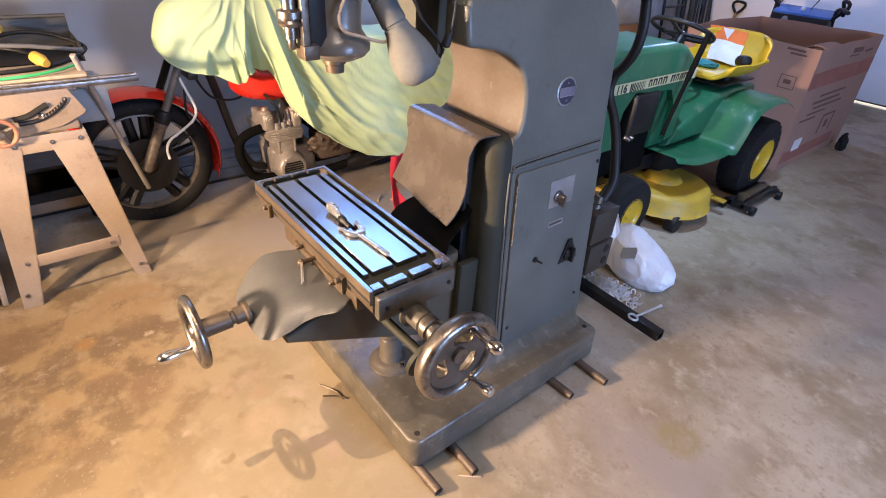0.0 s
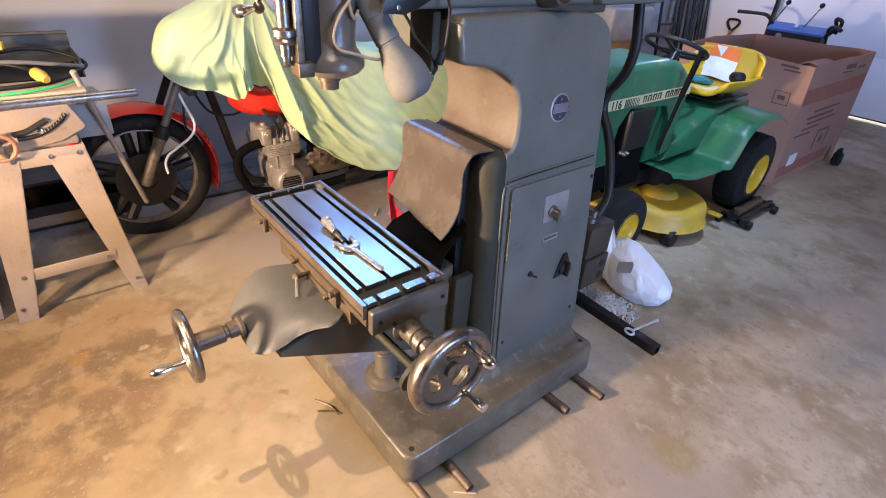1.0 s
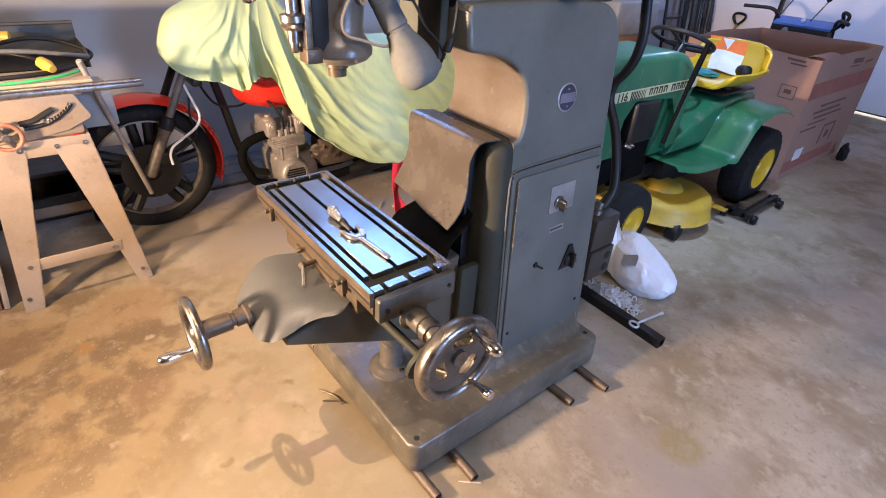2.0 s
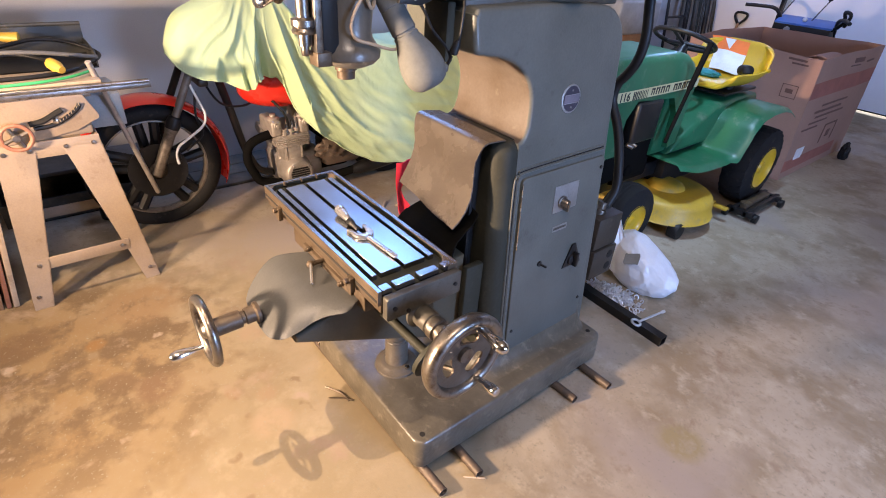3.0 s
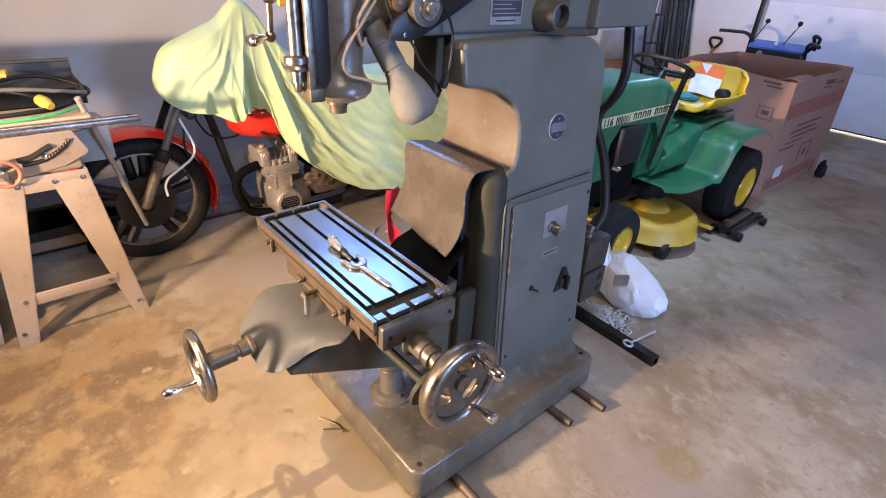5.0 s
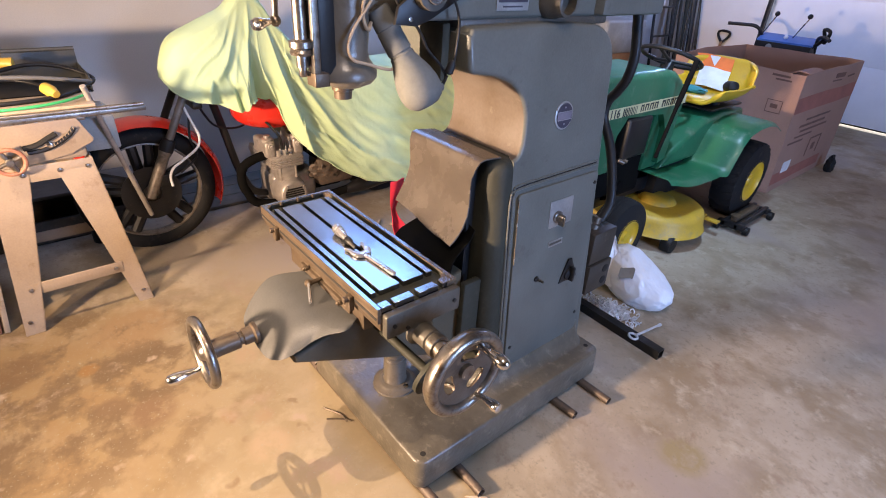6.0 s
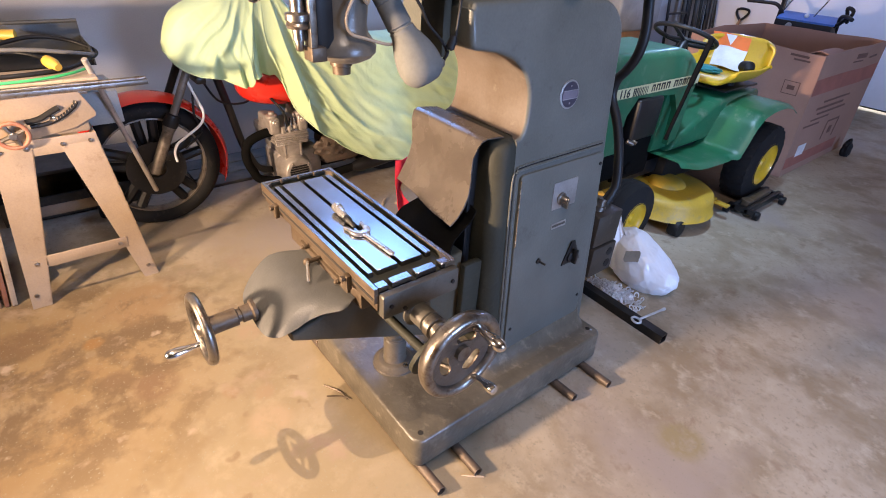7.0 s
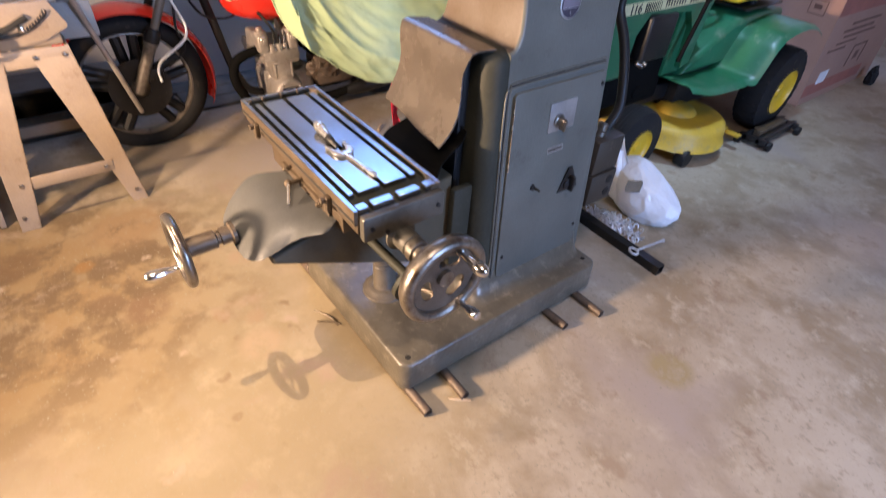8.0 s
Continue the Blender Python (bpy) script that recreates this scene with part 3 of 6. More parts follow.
part("label_bar", side_prism(rounded(0.757, 0.821, 0.648, 0.656, 0.001), 0.0105, 0.0112), GREY_DARK, door)
sx, sy, sz = on_side(0.885, 0.508, 0.009)
part("selector_switch", joined(prism([(0.838, 0.468), (0.942, 0.468), (0.915, 0.518), (0.892, 0.560), (0.874, 0.560)], sx, sx + 0.006, "x", 0.001), lathe((sx, sy, sz - 0.012), (sx + 1, sy, sz - 0.012), [(0, 0.026), (0.012, 0.024), (0.014, 0.018), (0.02, 0)], 20), box(sx + 0.010, sx + 0.032, sy - 0.006, sy + 0.006, sz - 0.034, sz + 0.024, 0.003)), BLACK_PAINT, door, "black pointer switch")
tx, ty, tz = on_side(0.706, 0.535, 0.009)
part("toggle", joined(lathe((tx, ty, tz), (tx + 1, ty, tz), [(0, 0.011), (0.005, 0.010), (0.005, 0.0)], 12), rod((tx, ty, tz), (tx + 0.026, ty + 0.012, tz - 0.006), 0.004, 10)), BLACK_PAINT, door)
for y, z in ((0.972, 0.832), (0.972, 0.288), (0.600, 0.29)):
    p = on_side(y, z, 0.0085)
    part("screw", lathe(p, (p[0] + 1, p[1], p[2]), [(0, 0.007), (0.0035, 0.006), (0.004, 0)], 12), BLACK_PAINT, door)
badge = part("badge", tell(lathe((0, 0, 0), (1, 0, 0), [(0, 0.043), (0.003, 0.043), (0.004, 0.040)], 32), lambda c: (MX + side_x(1.089 + c.z) + c.x, 0.762 + c.y * 0.98, 1.089 + c.z)), PLATE, column, "oval metal maker's badge")
part("badge_field", tell(lathe((0, 0, 0), (1, 0, 0), [(0.004, 0.038), (0.0052, 0.0375), (0.0052, 0)], 32), lambda c: (MX + side_x(1.089 + c.z) + c.x, 0.762 + c.y * 0.98, 1.089 + c.z)), BADGE_BLUE, column)
part("badge_band", side_prism(rounded(0.762 - 0.0335, 0.762 + 0.0335, 1.077, 1.101, 0.001, 2), 0.0053, 0.0058), BADGE_BAND, column)
for k in (0.0125, -0.0125):
    part("badge_bar", side_prism(rounded(0.762 - 0.0325, 0.762 + 0.0325, 1.089 + k - 0.0008, 1.089 + k + 0.0008, 0.0004, 2), 0.0057, 0.0063), PLATE, column)
for k in (0.025, -0.025):
    part("badge_rivet", side_prism([(0.762 + 0.003 * math.cos(a * 0.7854), 1.089 + k + 0.003 * math.sin(a * 0.7854)) for a in range(8)], 0.0052, 0.0064), PLATE, column)

# ram on top, motor box, nameplate, capped pipe
ram = part("ram", prism(rounded(0.237, 1.30, 1.358, 1.66, 0.02), 0.305, 0.505, "x", 0.012, 3), GREY, mill, "grey overhead ram")
part("ram_foot", box(0.30, 0.500, 0.37, 0.98, 1.335, 1.362, 0.006), GREY_DARK, ram)
part("nameplate", box(0.505, 0.5075, 0.482, 0.602, 1.378, 1.470, 0.0008, 1), PLATE, ram, "metal nameplate with lines of small print")
part("nameplate_field", box(0.5074, 0.5082, 0.488, 0.596, 1.398, 1.466), BADGE_BLUE, ram)
for i in range(6):
    part("print_bar", box(0.5081, 0.5087, 0.492, 0.592 - 0.018 * (i % 3), 1.4045 + i * 0.0105, 1.4070 + i * 0.0105), PLATE, ram)
part("print_bar", box(0.5074, 0.5081, 0.505, 0.578, 1.386, 1.390), BADGE_BLUE, ram)
part("clamp_boss", joined(lathe((0.50, 0.69, 1.402), (1.5, 0.69, 1.402), [(0, 0.047), (0.028, 0.046), (0.036, 0.040), (0.07, 0.037), (0.072, 0.030), (0.045, 0.028), (0.045, 0)], 28, False)), GREY_DARK, ram, "hollow round boss")
part("panel", box(0.505, 0.510, 0.735, 0.80, 1.385, 1.60, 0.002), GREY_DARK, ram)
part("belt_guard", prism([(0.165, 1.356), (0.225, 1.350), (0.262, 1.362), (0.420, 1.440), (0.47, 1.50), (0.33, 1.50), (0.175, 1.392)], 0.505, 0.517, "x", 0.003), BLACK_PAINT, ram, "black sloping belt guard")
part("guard_screw", lathe((0.517, 0.205, 1.366), (2, 0.205, 1.366), [(0, 0.006), (0.004, 0.0055), (0.005, 0)], 12), STEEL, ram)
# Near-black colour carries the shade that head and lamp throw on this block.
part("clamp_block", box(0.400, 0.492, 0.322, 0.346, 1.215, 1.352, 0.003), NEAR_BLACK, ram, "clamp block under the ram, coloured dark for the shade there")
part("head_bracket", box(0.36, 0.42, 0.16, 0.25, 1.385, 1.62, 0.008), IRON, ram)
part("motor_box", box(0.26, 0.54, 0.90, 1.24, 1.36, 1.72, 0.015), GREY, mill, "grey motor housing")

# head
HX, HY = 0.40, 0.105
head = part("head", joined(lathe((HX, HY, 1.205), (HX, HY, 2), [(0, 0.024), (0.004, 0.040), (0.014, 0.062), (0.026, 0.073), (0.040, 0.074), (0.054, 0.066), (0.068, 0.056), (0.085, 0.053), (0.12, 0.056), (0.50, 0.060)], 36), box(0.37, 0.44, 0.11, 0.24, 1.36, 1.62, 0.01)), HEAD_GREY, mill, "greasy grey spindle head")
part("head_slide", box(0.385, 0.440, 0.020, 0.060, 1.245, 1.70, 0.004), BLACK_PAINT, mill, "black quill housing strip")
part("head_rail", box(0.425, 0.458, -0.004, 0.012, 1.225, 1.70, 0.002), WORN_STEEL, mill, "bare steel rail")
part("rail_foot", box(0.420, 0.462, -0.006, 0.030, 1.225, 1.255, 0.003), IRON, mill)
part("spindle", lathe((HX, HY - 0.01, 1.178), (HX, HY - 0.01, 2), [(0, 0.014), (0.002, 0.021), (0.02, 0.022), (0.022, 0.026), (0.034, 0.026), (0.036, 0.034), (0.045, 0.036)], 24), IRON, mill, "steel spindle nose")
RX, RY = 0.43, -0.018
stop = part("depth_stop", lathe((RX, RY, 1.245), (RX, RY, 2), [(0, 0.007), (0.003, 0.009), (0.02, 0.009), (0.021, 0.013), (0.045, 0.013), (0.046, 0.024), (0.052, 0.026), (0.058, 0.022), (0.062, 0.026), (0.074, 0.026), (0.078, 0.014), (0.22, 0.014), (0.46, 0.014)], 24), WORN_STEEL, mill, "steel depth stop rod with collar")
crank = part("quill_crank", joined(ball((0.335, -0.03, 1.348), 0.0125), rod((0.335, -0.03, 1.348), (0.335, -0.025, 1.43), 0.007), ball((0.335, -0.025, 1.43), 0.017), rod((0.335, -0.025, 1.43), (0.40, 0.01, 1.43), 0.008)), WORN_STEEL, mill, "steel feed crank")
part("handle", lathe((0.335, -0.03, 1.348), (0.345, -0.082, 1.342), [(0.008, 0.005), (0.018, 0.007), (0.036, 0.012), (0.047, 0.014), (0.056, 0.011), (0.06, 0.0)], 18), CHROME, crank, "bright ball-ended handle")
part("dial", lathe((0.36, 0.0, 1.432), (0.34, -0.05, 1.432), [(0, 0.02), (0.012, 0.022), (0.016, 0.018), (0.018, 0)], 24), YELLOW_PLUG, mill, "yellow feed dial")
part("feed_gear", lathe((0.375, 0.0, 1.43), (0.40, 0.06, 1.43), [(0, 0.026), (0.02, 0.028), (0.022, 0.02), (0.05, 0.02)], 20), IRON, mill)
belt = part("drive_pulley", lathe((0.512, 0.252, 1.424), (1.5, 0.252, 1.424), [(0, 0.040), (0.008, 0.040), (0.016, 0.033), (0.022, 0.040), (0.030, 0.040), (0.032, 0.028)], 30), GREY_DARK, mill, "dark stepped pulley")
part("pulley_ring", lathe((0.540, 0.252, 1.424), (1.5, 0.252, 1.424), [(0, 0.027), (0.010, 0.0265), (0.012, 0.024), (0.012, 0.017), (0.008, 0.016)], 26, False), STEEL, belt, "bright turned ring")
part("pulley_shaft", lathe((0.540, 0.252, 1.424), (1.5, 0.252, 1.424), [(0, 0.016), (0.022, 0.0155), (0.024, 0.013), (0.024, 0)], 20), WORN_STEEL, belt)
part("drive_knob", lathe((0.475, 0.200, 1.432), (0.555, 0.190, 1.432), [(0, 0.018), (0.04, 0.018), (0.045, 0.012), (0.046, 0)], 18), IRON, mill)

# rubber sheets over the slideways
def along(line, s):
    """The place at s, 0 to 1, on a line through the given points."""
    k = s * (len(line) - 1)
    i = min(int(k), len(line) - 2)
    f = k - i
    return [p * (1 - f) + q * f for p, q in zip(line[i], line[i + 1])]


def splash(u, v):
    y, z, left, right = along([(0.530, 0.992, 0.225, 0.540), (0.490, 0.996, 0.220, 0.542), (0.462, 0.998, 0.216, 0.544), (0.445, 0.992, 0.215, 0.542), (0.438, 0.970, 0.216, 0.534), (0.436, 0.935, 0.217, 0.522),
                               (0.436, 0.900, 0.217, 0.524), (0.432, 0.865, 0.215, 0.532), (0.424, 0.832, 0.212, 0.538), (0.411, 0.800, 0.208, 0.540), (0.396, 0.772, 0.206, 0.537), (0.378, 0.748, 0.208, 0.530)], v)
    w = max(0, v - 0.30)
    x = left + (right - left) * u
    y += 0.020 * math.sin(3.6 * u + 0.5) * w - 0.045 * max(0, u - 0.80) * w + 0.030 * max(0, 0.15 - u) * w
    z -= 0.034 * w * math.sin(2.6 * u) ** 2 - 0.02 * w * (1 - u)
    return (x, y + 0.003 * noise.noise((x * 14, z * 12, 3)), z)


part("splash_sheet", sheet(splash, 26, 40, 0.004), RUBBER_SHEET, mill, "dusty brown-grey rubber sheet over the slideway", 60)


def black_sheet(u, v):
    """A soft roll of black rubber between the hanging sheet and the table."""
    y, z = along([(0.484, 0.772), (0.455, 0.752), (0.405, 0.738), (0.362, 0.728), (0.335, 0.720), (0.312, 0.702), (0.295, 0.672), (0.285, 0.640)], v)
    sag = 0.020 * math.sin(u * 3.1) * math.sin(v * 3.1)
    return (0.318 + (0.207 + 0.100 * v) * u, y - 0.045 * max(0, u - 0.55) * (1 - v), z - sag - 0.020 * max(0, u - 0.55) + 0.005 * noise.noise((u * 5, v * 5, 8)))


part("way_cover", sheet(black_sheet, 20, 24, 0.004), RUBBER_MATT, mill, "black rubber way cover", 60)

# knee, its lifting screw and the grey sheet over its front
part("knee", prism([(-0.150, 0.548), (-0.150, 0.572), (-0.05, 0.598), (0.06, 0.628), (0.425, 0.628), (0.425, 0.280), (0.36, 0.312), (0.231, 0.372)], 0.275, 0.53, "x", 0.012, 3), KNEE_GREY, mill, "dark olive grey knee casting")
part("lift_screw", lathe((0.405, 0.255, 0.149), (0.405, 0.255, 1), [(0, 0.078), (0.010, 0.077), (0.014, 0.068), (0.020, 0.060), (0.024, 0.056), (0.026, 0.042), (0.034, 0.040), (0.12, 0.040), (0.124, 0.036), (0.130, 0.036), (0.134, 0.030), (0.25, 0.030)], 32), HEAD_GREY, mill, "knee screw in a flanged sleeve")
part("screw_flange_bolt", lathe((0.462, 0.262, 0.168), (0.462, 0.262, 1), [(0, 0.009), (0.008, 0.009), (0.010, 0.006), (0.010, 0)], 12), STEEL, mill)


HEM = [(0.274, -0.020, 0.646), (0.232, -0.078, 0.635), (0.251, -0.141, 0.605), (0.292, -0.193, 0.564), (0.372, -0.203, 0.563), (0.439, -0.207, 0.562), (0.489, -0.203, 0.567), (0.525, -0.180, 0.578), (0.540, -0.138, 0.597),
       (0.544, -0.108, 0.612), (0.562, -0.075, 0.630), (0.586, -0.039, 0.640), (0.585, -0.015, 0.642)]


def knee_cover(u, v):
    """u runs along the table from far to near, v from the table out to the drooping front hem."""
    k = u * (len(HEM) - 1)
    ends = [HEM[max(0, min(len(HEM) - 1, int(k) + d))] for d in (-1, 0, 1, 2)]
    f = k - int(k)
    ox, oy, oz = (0.5 * (2 * b + (c - a) * f + (2 * a - 5 * b + 4 * c - d) * f * f + (3 * b - a - 3 * c + d) * f ** 3) for a, b, c, d in zip(*ends))
    x, y = 0.280 + 0.290 * u, 0.014
    x, y = x + (ox - x) * v, y + (oy - y) * v
    z = 0.652 + (oz - 0.652) * v ** 3.2
    return (x, y, z + 0.003 * v * noise.noise((x * 9, y * 9, 2)))


part("knee_sheet", sheet(knee_cover, 60, 28, 0.003), RUBBER_GREY, mill, "limp grey rubber sheet over the knee", 60)

# saddle and table
part("saddle", joined(box(0.17, 0.60, 0.015, 0.30, 0.626, 0.690, 0.006), box(0.255, 0.545, 0.006, 0.03, 0.634, 0.668, 0.004)), IRON, mill, "oily cast iron saddle")
ZT = 0.755
table = part("table", joined(
    box(0.0, 0.690, 0.0, 0.248, 0.712, 0.738, 0.002),
    box(0.0, 0.690, 0.008, 0.240, 0.688, 0.713, 0.003),
    box(0.0, 0.690, 0.0, 0.012, 0.736, ZT, 0.0015), box(0.0, 0.690, 0.236, 0.248, 0.736, ZT, 0.0015),
    box(0.0, 0.012, 0.011, 0.237, 0.736, ZT, 0.0015),
    prism([(0.012, 0.012), (0.035, 0.012), (0.012, 0.03)], 0.737, ZT - 0.001, "z"),
    prism([(0.012, 0.236), (0.035, 0.236), (0.012, 0.218)], 0.737, ZT - 0.001, "z"),
    prism([(0.690, 0.236), (0.640, 0.236), (0.664, 0.216), (0.690, 0.216)], 0.737, ZT - 0.001, "z", 0.001)), IRON, mill, "brown-grey iron milling table")
part("table_pan", box(0.0125, 0.6885, 0.0125, 0.2355, 0.7375, 0.7388), NEAR_BLACK, table, "near-black slot bottoms")
part("trough_wall", joined(box(0.0119, 0.0130, 0.0125, 0.2355, 0.738, ZT - 0.0025), box(0.0125, 0.664, 0.0119, 0.0130, 0.738, ZT - 0.0025), box(0.0125, 0.664, 0.2350, 0.2361, 0.738, ZT - 0.0025)), NEAR_BLACK, table, "near-black inner walls of the trough")
BANDS = [(0.024, 0.040), (0.051, 0.113), (0.124, 0.190), (0.201, 0.219)]
for a, b in BANDS:
    part("work_surface", box(0.048, 0.622, a, b, 0.737, ZT - 0.001, 0.0012, 1), GROUND_STEEL, table, "ground bright steel strip")
for a, b in ((0.0135, 0.042), (0.053, 0.111), (0.126, 0.188), (0.203, 0.234)):
    part("end_rim", box(0.664, 0.6885, a, b, 0.737, ZT, 0.0015, 1), GROUND_STEEL, table)
for y0 in (0.0008, 0.2368):
    part("rim_cap", box(0.0008, 0.6892, y0, y0 + 0.0104, ZT - 0.0005, ZT + 0.0008), GROUND_STEEL, table, "bright worn rim")
part("rim_cap", box(0.0008, 0.0112, 0.0115, 0.2365, ZT - 0.0005, ZT + 0.0008), GROUND_STEEL, table, "bright worn rim")
for x in (0.04, 0.10, 0.155):
    part("rim_lug", box(0.010, 0.020, x + 0.02, x + 0.028, ZT - 0.010, ZT + 0.004, 0.002), IRON, table)
part("stop_groove", box(0.004, 0.686, -0.0012, 0.003, 0.722, 0.729), HOLE_SHADE, table, "dark stop groove")
for x in (0.115, 0.560):
    part("table_stop", joined(box(x, x + 0.022, -0.014, 0.001, 0.690, 0.734, 0.003), rod((x + 0.011, -0.012, 0.726), (x + 0.011, -0.026, 0.726), 0.008, 12)), IRON, table, "clamped travel stop")
part("end_bracket", joined(prism(rounded(0.012, 0.246, 0.672, 0.742, 0.008), 0.6905, 0.712, "x", 0.004), lathe((0.70, 0.12, 0.650), (2, 0.12, 0.650), [(0, 0.042), (0.006, 0.042), (0.012, 0.030), (0.055, 0.030), (0.058, 0.026), (0.072, 0.026)], 28)), IRON_GREY, mill, "cast end bracket of the table screw")
for y, z in ((0.035, 0.707), (0.225, 0.707), (0.075, 0.685)):
    part("bracket_bolt", lathe((0.712, y, z), (2, y, z), [(0, 0.006), (0.004, 0.006), (0.0045, 0.004), (0.0045, 0)], 10), BLACK_PAINT, mill)
screw = part("table_screw", lathe((0.765, 0.12, 0.647), (2, 0.12, 0.647), [(0, 0.031), (0.020, 0.031), (0.022, 0.024), (0.032, 0.024), (0.033, 0.029), (0.042, 0.029), (0.044, 0.014), (0.10, 0.014), (0.104, 0.020), (0.128, 0.020)], 28), WORN_STEEL, mill, "steel screw with dial collars")
for s, x, z in ((-1, 0.30, 0.652), (-1, 0.50, 0.648)):
    part("lock_bolt", joined(rod((x, 0.01, z + 0.018), (x, -0.002, z + 0.018), 0.008, 12), ball((x, -0.003, z + 0.018), 0.007, 12)), IRON, mill)
clamp = part("table_clamp", joined(rod((0.372, 0.02, 0.668), (0.374, -0.020, 0.668), 0.007, 14), ball((0.374, -0.026, 0.669), 0.0115, 12)), IRON, mill, "iron table clamp")
part("handle", rod((0.368, -0.022, 0.674), (0.452, -0.060, 0.660), 0.0044, 12), TOOL_STEEL, clamp, "bright steel T-handle")
part("lever_plate", prism([(0.10, 0.60), (0.135, 0.615), (0.135, 0.675), (0.10, 0.675)], 0.60, 0.606, "x"), IRON, mill)
part("knee_crank_shaft", joined(rod((0.53, 0.075, 0.60), (0.80, 0.115, 0.545), 0.013), lathe((0.765, 0.11, 0.556), (0.82, 0.118, 0.543), [(0, 0.062), (0.012, 0.062), (0.016, 0.055), (0.018, 0.02)], 28)), NEAR_BLACK, mill, "dark shaft and disc below the table screw")


def kidney(a, span, r1, r2):
    """Outline of a bean-shaped hole round the hub, rounded at both ends."""
    rm, h = (r1 + r2) / 2, (r2 - r1) / 2
    e0, e1 = radians(a - span), radians(a + span)
    pts = arc(0, 0, r2, a - span, a + span, 8)
    pts += arc(rm * math.cos(e1), rm * math.sin(e1), h, a + span, a + span + 180, 5)[1:-1]
    pts += arc(0, 0, r1, a + span, a - span, 6)
    pts += arc(rm * math.cos(e0), rm * math.sin(e0), h, a - span + 180, a - span + 360, 5)[1:-1]
    return pts


def pierced(R, holes, lo, hi):
    """A round plate with holes through it."""
    bm = bmesh.new()
    for line in [arc(0, 0, R, 0, 354, 59)] + holes:
        vs = [bm.verts.new((p[0], p[1], lo)) for p in line]
        for i in range(len(vs)):
            bm.edges.new((vs[i], vs[(i + 1) % len(vs)]))
    bmesh.ops.triangle_fill(bm, edges=list(bm.edges), use_beauty=True, normal=(0, 0, 1))
    got = bmesh.ops.extrude_face_region(bm, geom=list(bm.faces))
    for v in [g for g in got["geom"] if isinstance(g, bmesh.types.BMVert)]:
        v.co.z = hi
    bmesh.ops.recalc_face_normals(bm, faces=list(bm.faces))
    return bm


WEB = mat("oily_cast_web", (0.13, 0.10, 0.075), 0.4, metal=0.5, scale=14, fine=150, bump=0.15, dirt=(0.06, 0.04, 0.025), dirt_at=0.58)


def handwheel(name, centre, out, up, R, r, grip, parent, label, spin=0.0, span=24, lo=0.42, hi=0.74, at=1.0, deep=1.0, hub=WORN_STEEL):
    """A dished steel wheel: rim, hub, broad webs and a ball-ended grip. out: way that the axle points."""
    o = Vector(out).normalized()
    u = (Vector(up) - Vector(up).dot(o) * o).normalized()
    s = u.cross(o)
    m = Matrix((( s.x, u.x, o.x, centre[0]), (s.y, u.y, o.y, centre[1]), (s.z, u.z, o.z, centre[2]), (0, 0, 0, 1)))
    w = part(name, turned(tell(ring((0, 0, 0), (0, 0, 1), R - r, r, 56, 12), lambda c: (c.x, c.y, c.z * deep if c.z < 0 else c.z)), m), WORN_STEEL, parent, label, 60)
    part("hub", turned(lathe((0, 0, -0.022 if hub is WORN_STEEL else -0.038), (0, 0, 1), [(0, 0.016), (0.004, 0.022), (0.022, 0.024), (0.030, 0.018), (0.034, 0.012), (0.034, 0)], 24), m), hub, w)
    web_bm = pierced(R - r * 1.2, [kidney(spin + 120 * k, span, (R - r) * lo, (R - r) * hi) for k in range(3)], -0.0028, 0.0022)
    part("web", turned(tell(web_bm, lambda c: (c.x, c.y, c.z - 0.010 * (1 - min(1, c.to_2d().length / R)))), m), WEB, w, "dark pierced web")
    a = radians(grip)
    g0 = Vector(((R - r) * at * math.cos(a), (R - r) * at * math.sin(a), 0))
    part("grip", turned(lathe(g0, g0 + Vector((0, 0, 1)), [(0, 0.011), (0.010, 0.0105), (0.016, 0.0078), (0.030, 0.0095), (0.058, 0.0150), (0.074, 0.0168), (0.087, 0.0140), (0.094, 0.007), (0.095, 0)], 20), m), CHROME, w, "polished ball-ended grip")
    return w


handwheel("table_handwheel", (0.886, 0.12, 0.638), (1, 0, 0), (0, 0, 1), 0.118, 0.0150, 66, mill, "round steel handwheel of the table", 76, 19, 0.36, 0.64, 0.80, 2.0, WEB)
crank2 = part("knee_crank", joined(rod((0.80, 0.115, 0.545), (0.905, 0.165, 0.552), 0.007, 12)), WORN_STEEL, mill, "crank of the knee, behind the handwheel")
part("grip", lathe((0.90, 0.164, 0.553), (1.0, 0.166, 0.560), [(0, 0.006), (0.02, 0.008), (0.04, 0.013), (0.052, 0.0145), (0.062, 0.012), (0.067, 0.0)], 18), CHROME, crank2, "polished ball-ended grip")
handwheel("cross_handwheel", (0.393, -0.332, 0.585), (0, -1, 0), (0, 0, 1), 0.099, 0.0125, 245, mill, "round steel handwheel of the cross feed", 30, 40, 0.34, 0.86)
part("cross_screw", lathe((0.397, -0.32, 0.587), (0.40, -0.10, 0.595), [(0, 0.020), (0.004, 0.025), (0.075, 0.025), (0.078, 0.018), (0.086, 0.018), (0.088, 0.023), (0.112, 0.023), (0.116, 0.030), (0.125, 0.030)], 26), IRON, mill, "dark steel cross feed screw and collar")

# outlet box, cable and conduit on the column's back edge
outlet = part("outlet_box", joined(box(0.515, 0.610, 1.040, 1.185, 0.330, 0.462, 0.005), box(0.510, 0.604, 1.035, 1.180, 0.468, 0.605, 0.006)), BROWN_BOX, mill, "brown steel outlet box")
